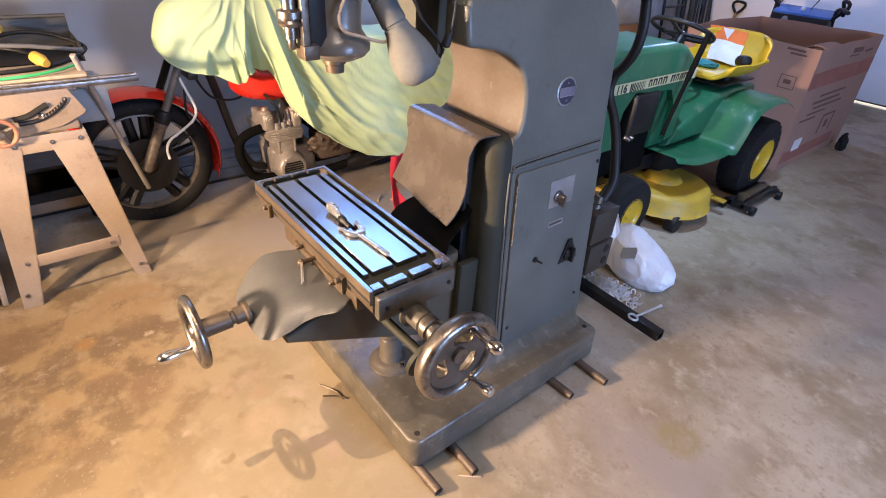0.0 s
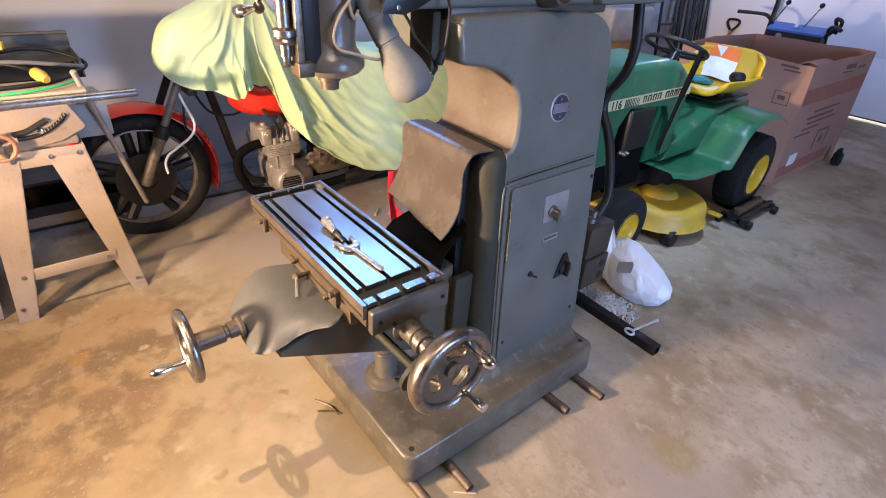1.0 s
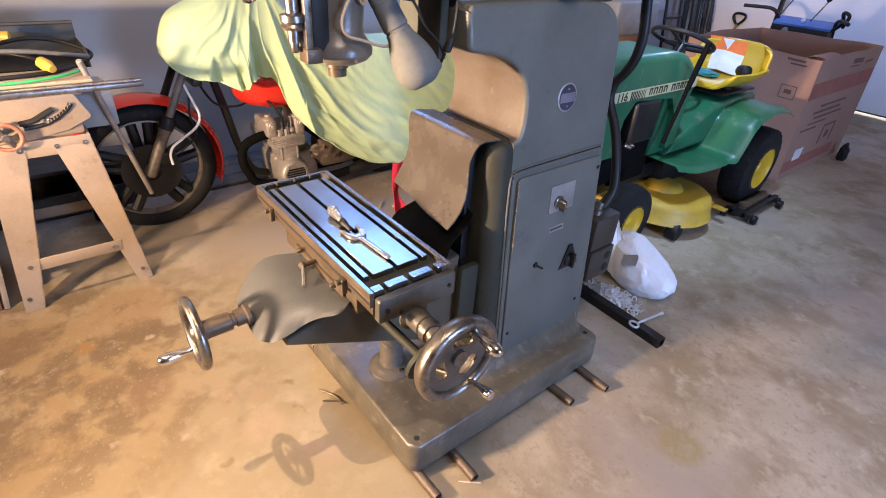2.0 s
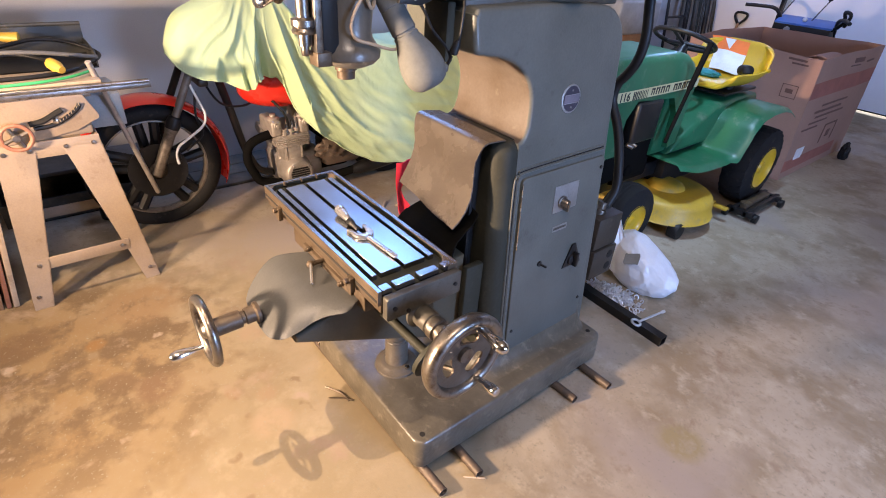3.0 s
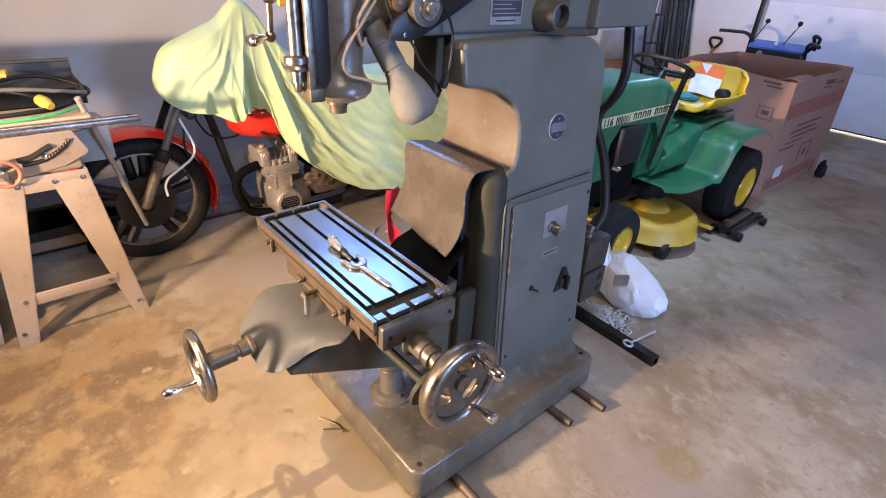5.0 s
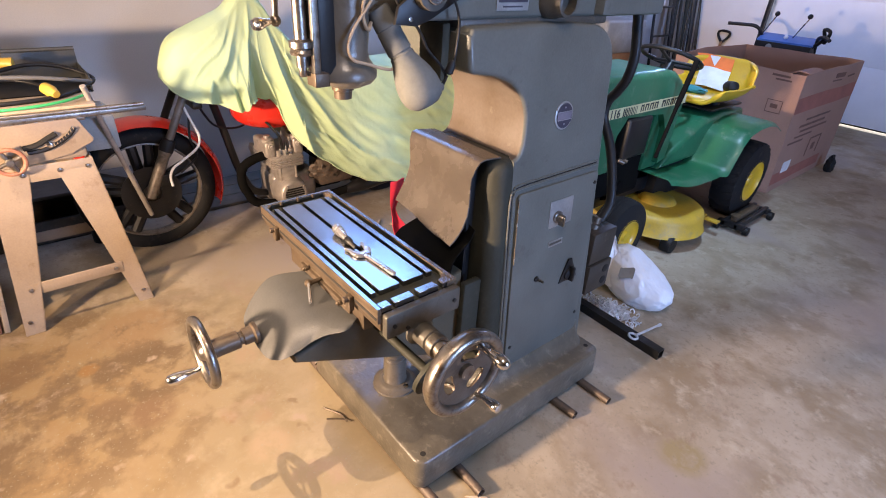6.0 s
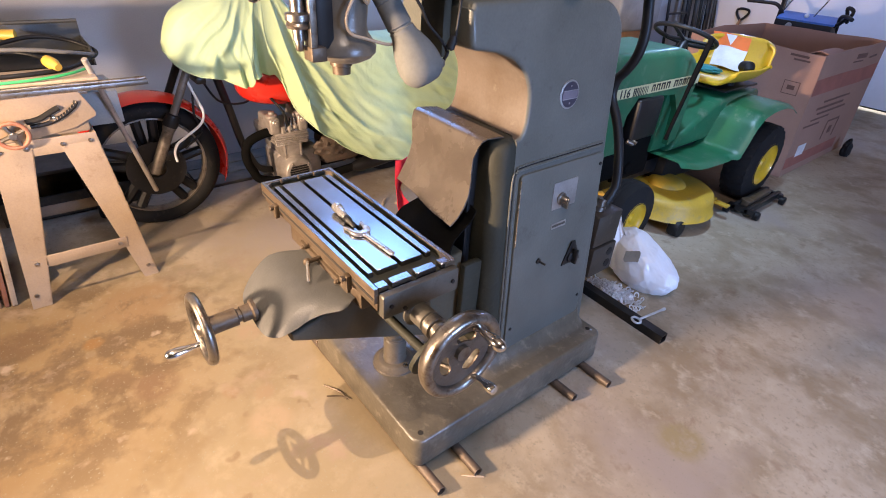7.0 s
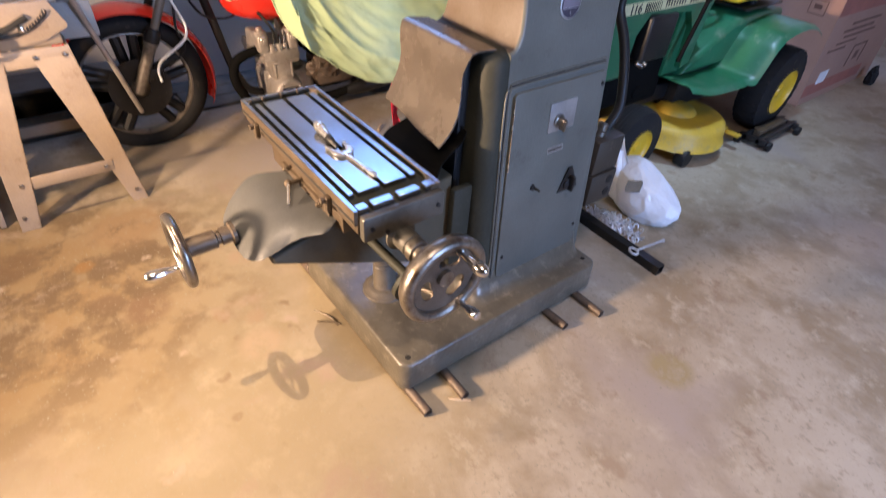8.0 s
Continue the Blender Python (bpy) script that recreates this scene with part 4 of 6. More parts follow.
for z in (0.370, 0.425):
    part("socket", lathe((0.585, 1.185, z), (0.585, 2, z), [(0, 0.02), (0.003, 0.02), (0.004, 0.0)], 18), BLACK, outlet)
    part("socket", lathe((0.609, 1.148, z), (2, 1.148, z), [(0, 0.018), (0.0025, 0.018), (0.003, 0.0)], 18), BLACK, outlet)
part("conduit_fitting", joined(lathe((0.55, 1.09, 0.598), (0.55, 1.12, 0.70), [(0, 0.026), (0.02, 0.026), (0.024, 0.02), (0.05, 0.02)], 18), ball((0.535, 1.06, 0.63), 0.022, 12)), WORN_STEEL, outlet)
part("conduit", tube([(0.45, 1.19, 1.70), (0.46, 1.20, 1.44), (0.477, 1.20, 1.336), (0.495, 1.20, 1.228), (0.487, 1.20, 1.15), (0.460, 1.20, 1.095), (0.430, 1.20, 1.052), (0.425, 1.20, 0.99), (0.466, 1.20, 0.918), (0.503, 1.19, 0.848), (0.540, 1.17, 0.763), (0.562, 1.15, 0.69), (0.560, 1.115, 0.63)], 0.0178, 14, 6), BLACK, mill, "black flexible conduit")

# ---------------------------------------------------------------- work lamp on the head
wlamp = thing("work_lamp", (0.46, 0.24, 1.15), "grey bulb-shaped machine lamp hanging from the milling head", "lamp")
a, b = Vector((0.436, 0.168, 1.384)), Vector((0.532, 0.262, 1.163))
part("socket", lathe(a, b, [(0, 0.012), (0.003, 0.024), (0.006, 0.0275), (0.05, 0.0285), (0.052, 0.0268), (0.055, 0.0285), (0.108, 0.0300), (0.110, 0.0275), (0.114, 0.0275), (0.116, 0.0300), (0.124, 0.0305)], 28), LAMP_GREY, wlamp, "grey ribbed socket")
shade = part("shade", lathe(a, b, [(0.122, 0.0300), (0.134, 0.034), (0.150, 0.041), (0.170, 0.048), (0.190, 0.0525), (0.208, 0.0535), (0.224, 0.051), (0.238, 0.043), (0.247, 0.030), (0.250, 0.0)], 36), LAMP_GREY, wlamp, "bulb-shaped grey shade")
part("thumb_screw", ball(a.lerp(b, 0.89) + Vector((0.008, 0.038, 0.026)), 0.012, 14), LAMP_GREY, shade)
part("bracket", joined(rod((0.436, 0.168, 1.382), (0.42, 0.15, 1.44), 0.006, 10), box(0.395, 0.425, 0.125, 0.165, 1.35, 1.50, 0.004)), CHROME, wlamp, "steel bracket")
part("cord", joined(tube([(0.485, 0.163, 1.45), (0.478, 0.134, 1.408), (0.474, 0.115, 1.38), (0.470, 0.088, 1.344), (0.468, 0.074, 1.307), (0.468, 0.086, 1.280), (0.470, 0.123, 1.268), (0.475, 0.179, 1.253), (0.47, 0.215, 1.262)], 0.0036, 8, 6), tube([(0.485, 0.145, 1.45), (0.475, 0.118, 1.408), (0.472, 0.110, 1.384), (0.468, 0.119, 1.351), (0.462, 0.132, 1.340), (0.445, 0.148, 1.352)], 0.0042, 8, 6)), TAN_WIRE, wlamp, "old tan lamp cord")
part("cord", tube([(0.50, 0.160, 1.46), (0.50, 0.183, 1.398), (0.505, 0.212, 1.372), (0.51, 0.241, 1.335), (0.515, 0.261, 1.298), (0.525, 0.294, 1.262), (0.52, 0.315, 1.232), (0.50, 0.318, 1.21)], 0.0034, 8, 6), BLACK, wlamp, "black cord")
plug = thing("plug_cord", (0.50, 0.33, 1.24), "black cord with a plug hanging from the ram", "cord")
part("cord", tube([(0.53, 0.270, 1.48), (0.54, 0.281, 1.446), (0.54, 0.314, 1.404), (0.54, 0.330, 1.368), (0.54, 0.330, 1.332), (0.54, 0.324, 1.281), (0.54, 0.318, 1.265)], 0.0034, 8, 6), BLACK, plug)
part("plug", joined(lathe((0.54, 0.320, 1.275), (0.53, 0.306, 1.225), [(0, 0.006), (0.01, 0.010), (0.03, 0.011), (0.034, 0.006)], 14), rod((0.533, 0.310, 1.24), (0.527, 0.302, 1.215), 0.003, 8)), BLACK, plug)

# ---------------------------------------------------------------- tools on the table
head_line = [(0.034 * math.cos(radians(t)), 0.036 * math.sin(radians(t))) for t in range(-118, 119, 12)]
head_line += [(-0.034, 0.037), (-0.037, 0.030), (-0.026, 0.019), (-0.006, 0.020), (0.006, 0.012), (0.009, 0.0), (0.006, -0.012), (-0.006, -0.020), (-0.026, -0.019), (-0.037, -0.030), (-0.034, -0.037)]
wr = joined(prism(head_line, 0, 0.009, "z", 0.0015), prism([(0.022, -0.011), (0.045, -0.0075), (0.150, -0.0090), (0.160, -0.0075), (0.163, 0.0), (0.160, 0.0075), (0.150, 0.0090), (0.045, 0.0075), (0.022, 0.011)], 0.0005, 0.0078, "z", 0.0022))
turned(tell(wr, lambda c: (c.x * 0.96, c.y * 0.84, c.z)), pose(0.434, 0.110, ZT + 0.0005, 0, 0, 4))
alone("wrench", wr, TOOL_STEEL, "bright open-ended wrench lying on the milling table", "wrench")
tool = thing("arbor", (0.33, 0.10, ZT), "tapered steel arbor lying on the milling table", "tool")
part("taper", lathe((0.292, 0.113, ZT + 0.0165), (0.43, 0.103, ZT + 0.0085), [(0, 0.010), (0.003, 0.0150), (0.010, 0.0158), (0.018, 0.0150), (0.020, 0.0130), (0.023, 0.0145), (0.070, 0.0088), (0.072, 0.0080)], 28), TOOL_STEEL, tool, "polished taper")
part("tip", lathe((0.362, 0.108, ZT + 0.0118), (0.43, 0.103, ZT + 0.009), [(0, 0.0080), (0.004, 0.0105), (0.022, 0.0105), (0.026, 0.0075), (0.054, 0.0065), (0.058, 0.004), (0.058, 0)], 20), BLACK_PAINT, tool, "black tip")

# ---------------------------------------------------------------- under and beside the machine
for i, (y, x1, tilt) in enumerate(((0.137, 0.840, 0.5), (0.284, 0.858, -1.0), (0.768, 0.838, 1.5), (0.942, 0.873, 0.5))):
    L = x1 + 0.05
    bm = lathe((-L / 2, 0, 0.0165), (L, 0, 0.0165), [(0.0, 0.0125), (0.0, 0.016), (L, 0.016), (L, 0.0125), (L - 0.08, 0.0125), (L - 0.08, 0.0)], 20, False)
    ob = alone("pipe", bm, PIPE, "short rusty steel pipe laid as a roller under the machine base", "pipe", "rollers under the machine")
    ob.matrix_basis = pose(x1 - L / 2, y, 0.0005, 0, 0, tilt)
sl = tube([(0.828, 0.232, 0.004), (0.85, 0.258, 0.004), (0.874, 0.288, 0.003)], 0.006, 5, 3, False, lambda t: 0.35 + 1.2 * t * (1.1 - t))
alone("wood_sliver", sl, WOOD, "thin pale wood sliver on the concrete", "wood scrap")
for pts in ([(0.235, 0.05, 0.004), (0.30, 0.085, 0.004), (0.345, 0.088, 0.003)], [(0.29, 0.035, 0.003), (0.32, 0.075, 0.004), (0.35, 0.10, 0.004)]):
    alone("twig", tube(pts, 0.003, 5, 3), IRON, "thin dark splinter beside the machine base", "wood scrap", "splinters on the floor")

SB = thing("square_tube", (0.60, 1.372, 0.0), "black square steel tube lying on the concrete", "steel tube")
W = 0.022
bm = joined(box(-0.27, 0.252, -W, W, 0.0005, 0.005), box(-0.27, 0.252, -W, W, 0.040, 0.044), box(-0.27, 0.252, -W, -W + 0.004, 0.005, 0.040), box(-0.27, 0.252, W - 0.004, W, 0.005, 0.040), box(-0.27, 0.10, -W + 0.004, W - 0.004, 0.005, 0.040))
part("tube", turned(bm, pose(0.60, 1.374, 0, 0, 0, -2)), BLACK_PAINT, SB)
EB = thing("eye_rod", (0.73, 1.42, 0.044), "bright eye bolt resting across the black square tube", "eye bolt")
part("eye", ring((0.722, 1.340, 0.0505), (0.15, 0.1, 1), 0.020, 0.0052, 26, 8), CHAIN_STEEL, EB)
part("shank", joined(rod((0.727, 1.360, 0.0505), (0.750, 1.520, 0.0505), 0.0052, 10), rod((0.749, 1.508, 0.0505), (0.752, 1.526, 0.0505), 0.0075, 8)), CHAIN_STEEL, EB)

# chain pile
rnd = random.Random(7)
bm = bmesh.new()
for i in range(210):
    u, v = rnd.gauss(0, 1), rnd.gauss(0, 1)
    x, y = 0.510 + 0.062 * u + 0.020 * v, 1.492 + 0.030 * v - 0.008 * u
    z = 0.006 + 0.028 * max(0, 1 - (u * u + v * v) / 3) * rnd.random()
    if y < 1.415:
        y = 1.415 + rnd.random() * 0.05
    link = ring((0, 0, 0), (0, 0, 1), 0.0105, 0.0028, 12, 5)
    tell(link, lambda c: (c.x * 1.5, c.y, c.z))
    add(bm, turned(link, pose(x, y, z, rnd.uniform(-60, 60), rnd.uniform(-60, 60), rnd.uniform(0, 360))))
alone("chain", bm, CHAIN_STEEL, "pile of bright steel chain on the concrete", "chain", kind="stuff", sharp=80)

# plastic bag
bg = thing("plastic_bag", (0.53, 1.66, 0.0), "full white plastic shopping bag with tied handles on the floor", "plastic bag")
bm = bmesh.new()
bmesh.ops.create_icosphere(bm, subdivisions=6, radius=1)
for v in bm.verts:
    d = v.co.normalized()
    crease_ = abs(noise.noise(d * 1.9 + Vector((3, 1, 2)))) * 0.10 + abs(noise.noise(d * 5.0)) * 0.030 + 0.018 * abs(noise.noise(Vector((d.x * 9, d.y * 9, d.z * 3))))
    r = 1.0 - crease_
    up, left = max(0, d.z), max(0, -d.x)
    x = d.x * 0.190 * r - 0.070 * up ** 1.5
    y = d.y * 0.112 * r
    z = max(d.z * 0.125 * r, -0.10) * (1.0 if d.z < 0 else 1.42 + 0.20 * left - 0.50 * max(0, d.x))
    v.co = Vector((0.527 + x, 1.668 + y, 0.1012 + z))
part("body", bm, BAG, bg, "", 80)


def handle_strip(u, v):
    """The gathered handle, pulled to a thin tip."""
    w = 0.105 * (1 - u) ** 1.4 + 0.010
    return (0.425 - 0.075 * u ** 0.8 + w * (v - 0.5), 1.612 + 0.006 * u + 0.012 * math.sin(v * 8 + u * 3) * (1 - u), 0.160 + 0.195 * u + 0.03 * (v - 0.5) * (1 - u))


def handle_two(u, v):
    w = 0.13 * (1 - u) + 0.014
    return (0.395 - 0.030 * u + w * (v - 0.5), 1.590 + 0.010 * u + 0.010 * math.sin(v * 7 + u * 2), 0.060 + 0.245 * u)


for strip in (handle_strip, handle_two):
    part("handle", sheet(strip, 16, 14, 0.0012), BAG, bg, "", 80)
part("content_window", tell(prism(rounded(-0.036, 0.036, -0.024, 0.024, 0.010), 0, 0.002, "y"), lambda c: (0.505 + c.x - 0.2 * c.z, 1.562 + c.y + 0.50 * c.z + 0.12 * c.x, 0.192 + c.z + 0.014 * math.sin(c.x * 70))), GREY_PLASTIC, bg, "grey thing showing through the film")

# ---------------------------------------------------------------- garden tractor
TX = -0.06
trac = thing("garden_tractor", (TX, 2.6, 0.0), "dusty green garden tractor with yellow wheels, seat and mower deck", "tractor")


def tyre_wheel(name, x, y, R, width, rim_r, outer, parent, label, lugs):
    """Tyre with tread blocks, dished rim and hub; outer is +1 or -1, the side that shows."""
    h = width / 2
    w = part(name, lathe((x - outer * h, y, R), (x + outer, y, R), [(0.0, rim_r * 0.97), (0.006, rim_r * 1.06), (width * 0.10, R * 0.945), (width * 0.22, R * 0.987), (width * 0.5, R * 0.995), (width * 0.78, R * 0.987), (width * 0.90, R * 0.945), (width - 0.006, rim_r * 1.06), (width, rim_r * 0.97)], 48, False), TYRE, parent, label, 50)
    bm = bmesh.new()
    for i in range(lugs):
        a = 360 * i / lugs
        for s in (-1, 1):
            lug = box(-0.009 * (R / 0.2), 0.009 * (R / 0.2), 0.006, h * 0.80, R * 0.965, R * 0.998, 0.002, 1)
            tell(lug, lambda c: (c.x + 0.35 * c.y, c.y, c.z - 0.05 * R * max(0, (c.y / h - 0.5) / 0.4) ** 2))
            if s < 0:
                tell(lug, lambda c: (c.x, -c.y, c.z))
            turned(lug, pose(0, 0, 0, 0, a + (180 / lugs if s < 0 else 0), 0))
            add(bm, turned(lug, Matrix.Translation((x, y, R)) @ pose(0, 0, 0, 0, 0, 90)))
    if not lugs:
        for k in range(5):
            add(bm, ring((x + (k - 2) * width * 0.13, y, R), (1, 0, 0), R * 0.990 - abs(k - 2) * 0.002, 0.0045, 48, 6))
    part("tread", bm, TYRE, w)
    part("rim", lathe((x - outer * h * 0.9, y, R), (x + outer, y, R), [(0, rim_r * 0.95), (width * 0.9, rim_r), (width * 0.93, rim_r * 1.03), (width * 0.94, rim_r * 0.95), (width * 0.86, rim_r * 0.88), (width * 0.80, rim_r * 0.72), (width * 0.80, rim_r * 0.32), (width * 0.87, rim_r * 0.24), (width * 0.88, 0)], 40, False), YELLOW, w, "yellow pressed steel rim")
    part("hub", lathe((x + outer * h * 0.40, y, R), (x + outer, y, R), [(0, rim_r * 0.26), (0.03, rim_r * 0.25), (0.034, rim_r * 0.12), (0.034, 0)], 16), BLACK_PAINT, w)
    return w


tyre_wheel("front_wheel", 0.225, 1.885, 0.200, 0.155, 0.098, 1, trac, "black front tyre on a yellow rim", 0)
tyre_wheel("front_wheel", -0.345, 1.885, 0.200, 0.155, 0.098, -1, trac, "", 0)
tyre_wheel("rear_wheel", 0.300, 3.235, 0.264, 0.185, 0.142, 1, trac, "black rear tyre on a yellow rim", 26)
tyre_wheel("rear_wheel", -0.405, 3.235, 0.264, 0.215, 0.142, -1, trac, "", 26)
part("front_axle", joined(rod((-0.34, 1.885, 0.2), (0.22, 1.885, 0.2), 0.022), box(-0.16, 0.04, 1.6, 2.5, 0.26, 0.36, 0.01)), BLACK_PAINT, trac)

hood_prof = [(1.30, 0.55), (1.29, 0.80), (1.36, 0.97), (1.48, 1.020), (1.75, 1.036), (2.22, 1.030), (2.31, 1.012), (2.38, 0.965), (2.455, 0.875), (2.44, 0.80), (2.375, 0.52), (2.30, 0.50), (2.29, 0.70), (2.22, 0.800), (1.87, 0.825), (1.80, 0.74), (1.78, 0.55)]
bm = prism(hood_prof, -0.205, 0.205, "x")
tell(bm, lambda c: (TX + c.x * (1 - 0.16 * max(0, (c.z - 0.94) / 0.1) ** 1.5), c.y, c.z))
rim = [e for e in bm.edges if len(e.link_faces) == 2 and max(len(f.verts) for f in e.link_faces) > 8 and max(v.co.z for v in e.verts) > 0.86]
bmesh.ops.bevel(bm, geom=rim, offset=0.038, segments=5, affect="EDGES", profile=0.5)
hood = part("hood", bm, GREEN, trac, "faded green hood", 40)
HXS = TX + 0.2055
decal = part("decal", box(HXS, HXS + 0.0014, 1.50, 2.430, 0.838, 0.888), CREAM, hood, "cream decal strip with dark markings")
for k, digit in enumerate("116"):
    lettering(digit, 0.058, Matrix(((0, 0, 1, HXS + 0.0018), (1, 0, 0, 1.690 + 0.030 * k), (0, 1, 0, 0.842), (0, 0, 0, 1))), BLACK_PAINT, hood, "digit")
for i in range(9):
    part("decal_bar", box(HXS + 0.0012, HXS + 0.0024, 1.805 + i * 0.015, 1.805 + i * 0.015 + 0.010 - 0.0008 * i, 0.838, 0.880), BLACK_PAINT, hood)
y = 1.965
for w in (0.030, 0.036, 0.036, 0.036, 0.0, 0.036, 0.030, 0.030, 0.034, 0.030):
    if w:
        part("decal_bar", joined(box(HXS + 0.0012, HXS + 0.0024, y, y + w * 0.30, 0.846, 0.881), box(HXS + 0.0012, HXS + 0.0024, y + w * 0.66, y + w * 0.95, 0.846, 0.881), box(HXS + 0.0010, HXS + 0.0022, y + w * 0.2, y + w * 0.8, 0.872, 0.8805)), BLACK_PAINT, hood)
    y += (w or 0.020) + 0.010
part("engine", joined(box(-0.20, 0.10, 1.50, 2.20, 0.36, 0.76, 0.02), box(-0.16, 0.06, 1.95, 2.30, 0.30, 0.55, 0.02), rod((0.02, 1.70, 0.45), (0.12, 1.70, 0.45), 0.05), rod((0.02, 2.02, 0.40), (0.11, 2.02, 0.40), 0.035)), RUBBER_MATT, trac, "near-black engine under the hood")
part("muffler", box(0.095, 0.165, 1.87, 2.09, 0.60, 0.815, 0.014, 3), BLACK_PAINT, trac, "black engine side cover")
part("muffler_edge", joined(rod((0.15, 1.855, 0.605), (0.17, 1.885, 0.590), 0.012), rod((0.15, 1.90, 0.60), (0.175, 1.91, 0.59), 0.010)), WORN_STEEL, trac, "bright metal edge and clamps")
part("dash", prism([(2.20, 0.46), (2.22, 0.95), (2.34, 0.985), (2.47, 0.87), (2.36, 0.46)], TX - 0.17, TX + 0.17, "x", 0.015), GREEN, trac, "green dash tower")
SW = (TX - 0.02, 2.58, 1.035)
wheel_ = part("steering_wheel", ring(SW, (0, 0.42, 1), 0.178, 0.0125, 48, 10), BLACK, trac, "black steering wheel")
for a in (90, 210, 330):
    m = Matrix.Translation(SW) @ Vector((0, 0.42, 1)).to_track_quat("Z", "Y").to_matrix().to_4x4()
    e = m @ Vector((0.18 * math.cos(radians(a)), 0.18 * math.sin(radians(a)), 0))
    part("spoke", joined(rod(m @ Vector((0, 0, -0.02)), e, 0.010, 10)), BLACK_PAINT, wheel_)
part("steering_column", rod((SW[0], SW[1] + 0.02, SW[2] - 0.02), (TX, 2.42, 0.82), 0.026), BLACK_PAINT, trac)
lever = part("lift_lever", rod((0.175, 2.20, 0.56), (0.187, 2.275, 0.88), 0.011), RUBBER_MATT, trac, "black lift lever")
part("grip", rod((0.186, 2.268, 0.85), (0.197, 2.325, 1.085), 0.015, 14), RUBBER_MATT, lever)

# fender and foot rest: a pan that runs from the step up over each rear wheel
def fender_line(s):
    line = [(2.24, 0.460), (2.30, 0.444), (2.45, 0.425), (2.71, 0.412), (2.765, 0.428), (2.81, 0.505), (2.86, 0.600), (2.925, 0.655), (3.05, 0.678), (3.20, 0.680), (3.33, 0.655), (3.43, 0.610)]
    k = s * (len(line) - 1)
    i = min(int(k), len(line) - 2)
    f = k - i
    return line[i][0] * (1 - f) + line[i + 1][0] * f, line[i][1] * (1 - f) + line[i + 1][1] * f


def fender(u, v, sgn=1):
    y, z = fender_line(v)
    lip = 0.028 * max(0, (u - 0.88) / 0.12) ** 1.5 + 0.012 * max(0, (0.06 - v) / 0.06)
    inner, outer = 0.12, 0.355 + (0.035 if y > 2.75 else 0.0) - 0.06 * max(0, (2.36 - y) / 0.12) ** 1.6
    return (TX + sgn * (inner + (outer + 0.06 - inner) * u), y, z - lip)


def smoothed(bm, n):
    for _ in range(n):
        bmesh.ops.smooth_vert(bm, verts=list(bm.verts), factor=0.5, use_axis_x=True, use_axis_y=True, use_axis_z=True)
    return bm


part("fender", smoothed(sheet(lambda u, v: fender(u, v, 1), 16, 44, 0.004), 1), GREEN, trac, "green foot rest and fender, dusty", 50)
part("fender", smoothed(sheet(lambda u, v: fender(u, v, -1), 16, 44, 0.004), 1), GREEN, trac, "", 50)
part("seat_deck", prism([(2.36, 0.44), (2.44, 0.52), (2.62, 0.60), (2.80, 0.685), (3.05, 0.70), (3.35, 0.69), (3.42, 0.45)], TX - 0.20, TX + 0.20, "x", 0.03, 3), GREEN, trac, "green transmission cover")
part("rear_frame", box(TX - 0.16, TX + 0.16, 2.45, 3.45, 0.20, 0.44, 0.02), BLACK_PAINT, trac)
part("seat_support", joined(rod((TX - 0.10, 3.0, 0.68), (TX - 0.10, 3.05, 0.76), 0.03), rod((TX + 0.12, 3.0, 0.68), (TX + 0.12, 3.05, 0.76), 0.03), box(TX - 0.19, TX + 0.19, 2.86, 3.30, 0.722, 0.738, 0.006)), BLACK_PAINT, trac, "black seat springs")


def seat_shell(u, v):
    """From the front lip over the pan up the backrest."""
    line = [(2.80, 0.752), (2.84, 0.772), (2.95, 0.765), (3.10, 0.755), (3.24, 0.760), (3.31, 0.800), (3.35, 0.870), (3.375, 0.945), (3.385, 0.995)]
    k = v * (len(line) - 1)
    i = min(int(k), len(line) - 2)
    f = k - i
    y, z = line[i][0] * (1 - f) + line[i + 1][0] * f, line[i][1] * (1 - f) + line[i + 1][1] * f
    w = 0.258 - 0.06 * max(0, (0.10 - v) / 0.10) ** 2 - 0.07 * max(0, (v - 0.85) / 0.15) ** 2
    e = abs(2 * u - 1)
    rise = 0.095 * max(0, (e - 0.62) / 0.38) ** 1.6
    tilt = min(1, max(0, (v - 0.55) / 0.2))
    return (TX + w * (2 * u - 1), y - rise * tilt * 1.3, z + rise * (1 - tilt))


seat_bm = sheet(seat_shell, 32, 40, 0.030)
for _ in range(6):
    bmesh.ops.smooth_vert(seat_bm, verts=list(seat_bm.verts), factor=0.5, use_axis_x=True, use_axis_y=True, use_axis_z=True)
seat = part("seat", seat_bm, YELLOW, trac, "yellow moulded tractor seat", 50)

deck = part("mower_deck", joined(
    lathe((0.135, 2.475, 0.085), (0.135, 2.475, 1), [(0, 0.300), (0.004, 0.308), (0.012, 0.298), (0.085, 0.288), (0.108, 0.280), (0.122, 0.262), (0.130, 0.20), (0.132, 0.10), (0.132, 0.0)], 56),
    lathe((-0.28, 2.40, 0.085), (-0.28, 2.40, 1), [(0, 0.255), (0.012, 0.252), (0.10, 0.245), (0.122, 0.236), (0.135, 0.215), (0.14, 0.0)], 40),
    box(-0.28, 0.13, 2.20, 2.72, 0.10, 0.212, 0.02)), DECK_YELLOW, trac, "yellow mower deck", 50)
part("spindle_cover", lathe((0.130, 2.47, 0.214), (0.130, 2.47, 1), [(0, 0.118), (0.010, 0.112), (0.024, 0.100), (0.034, 0.082), (0.038, 0.05), (0.039, 0.0)], 36), DECK_YELLOW, deck, "raised round spindle cover", 60)
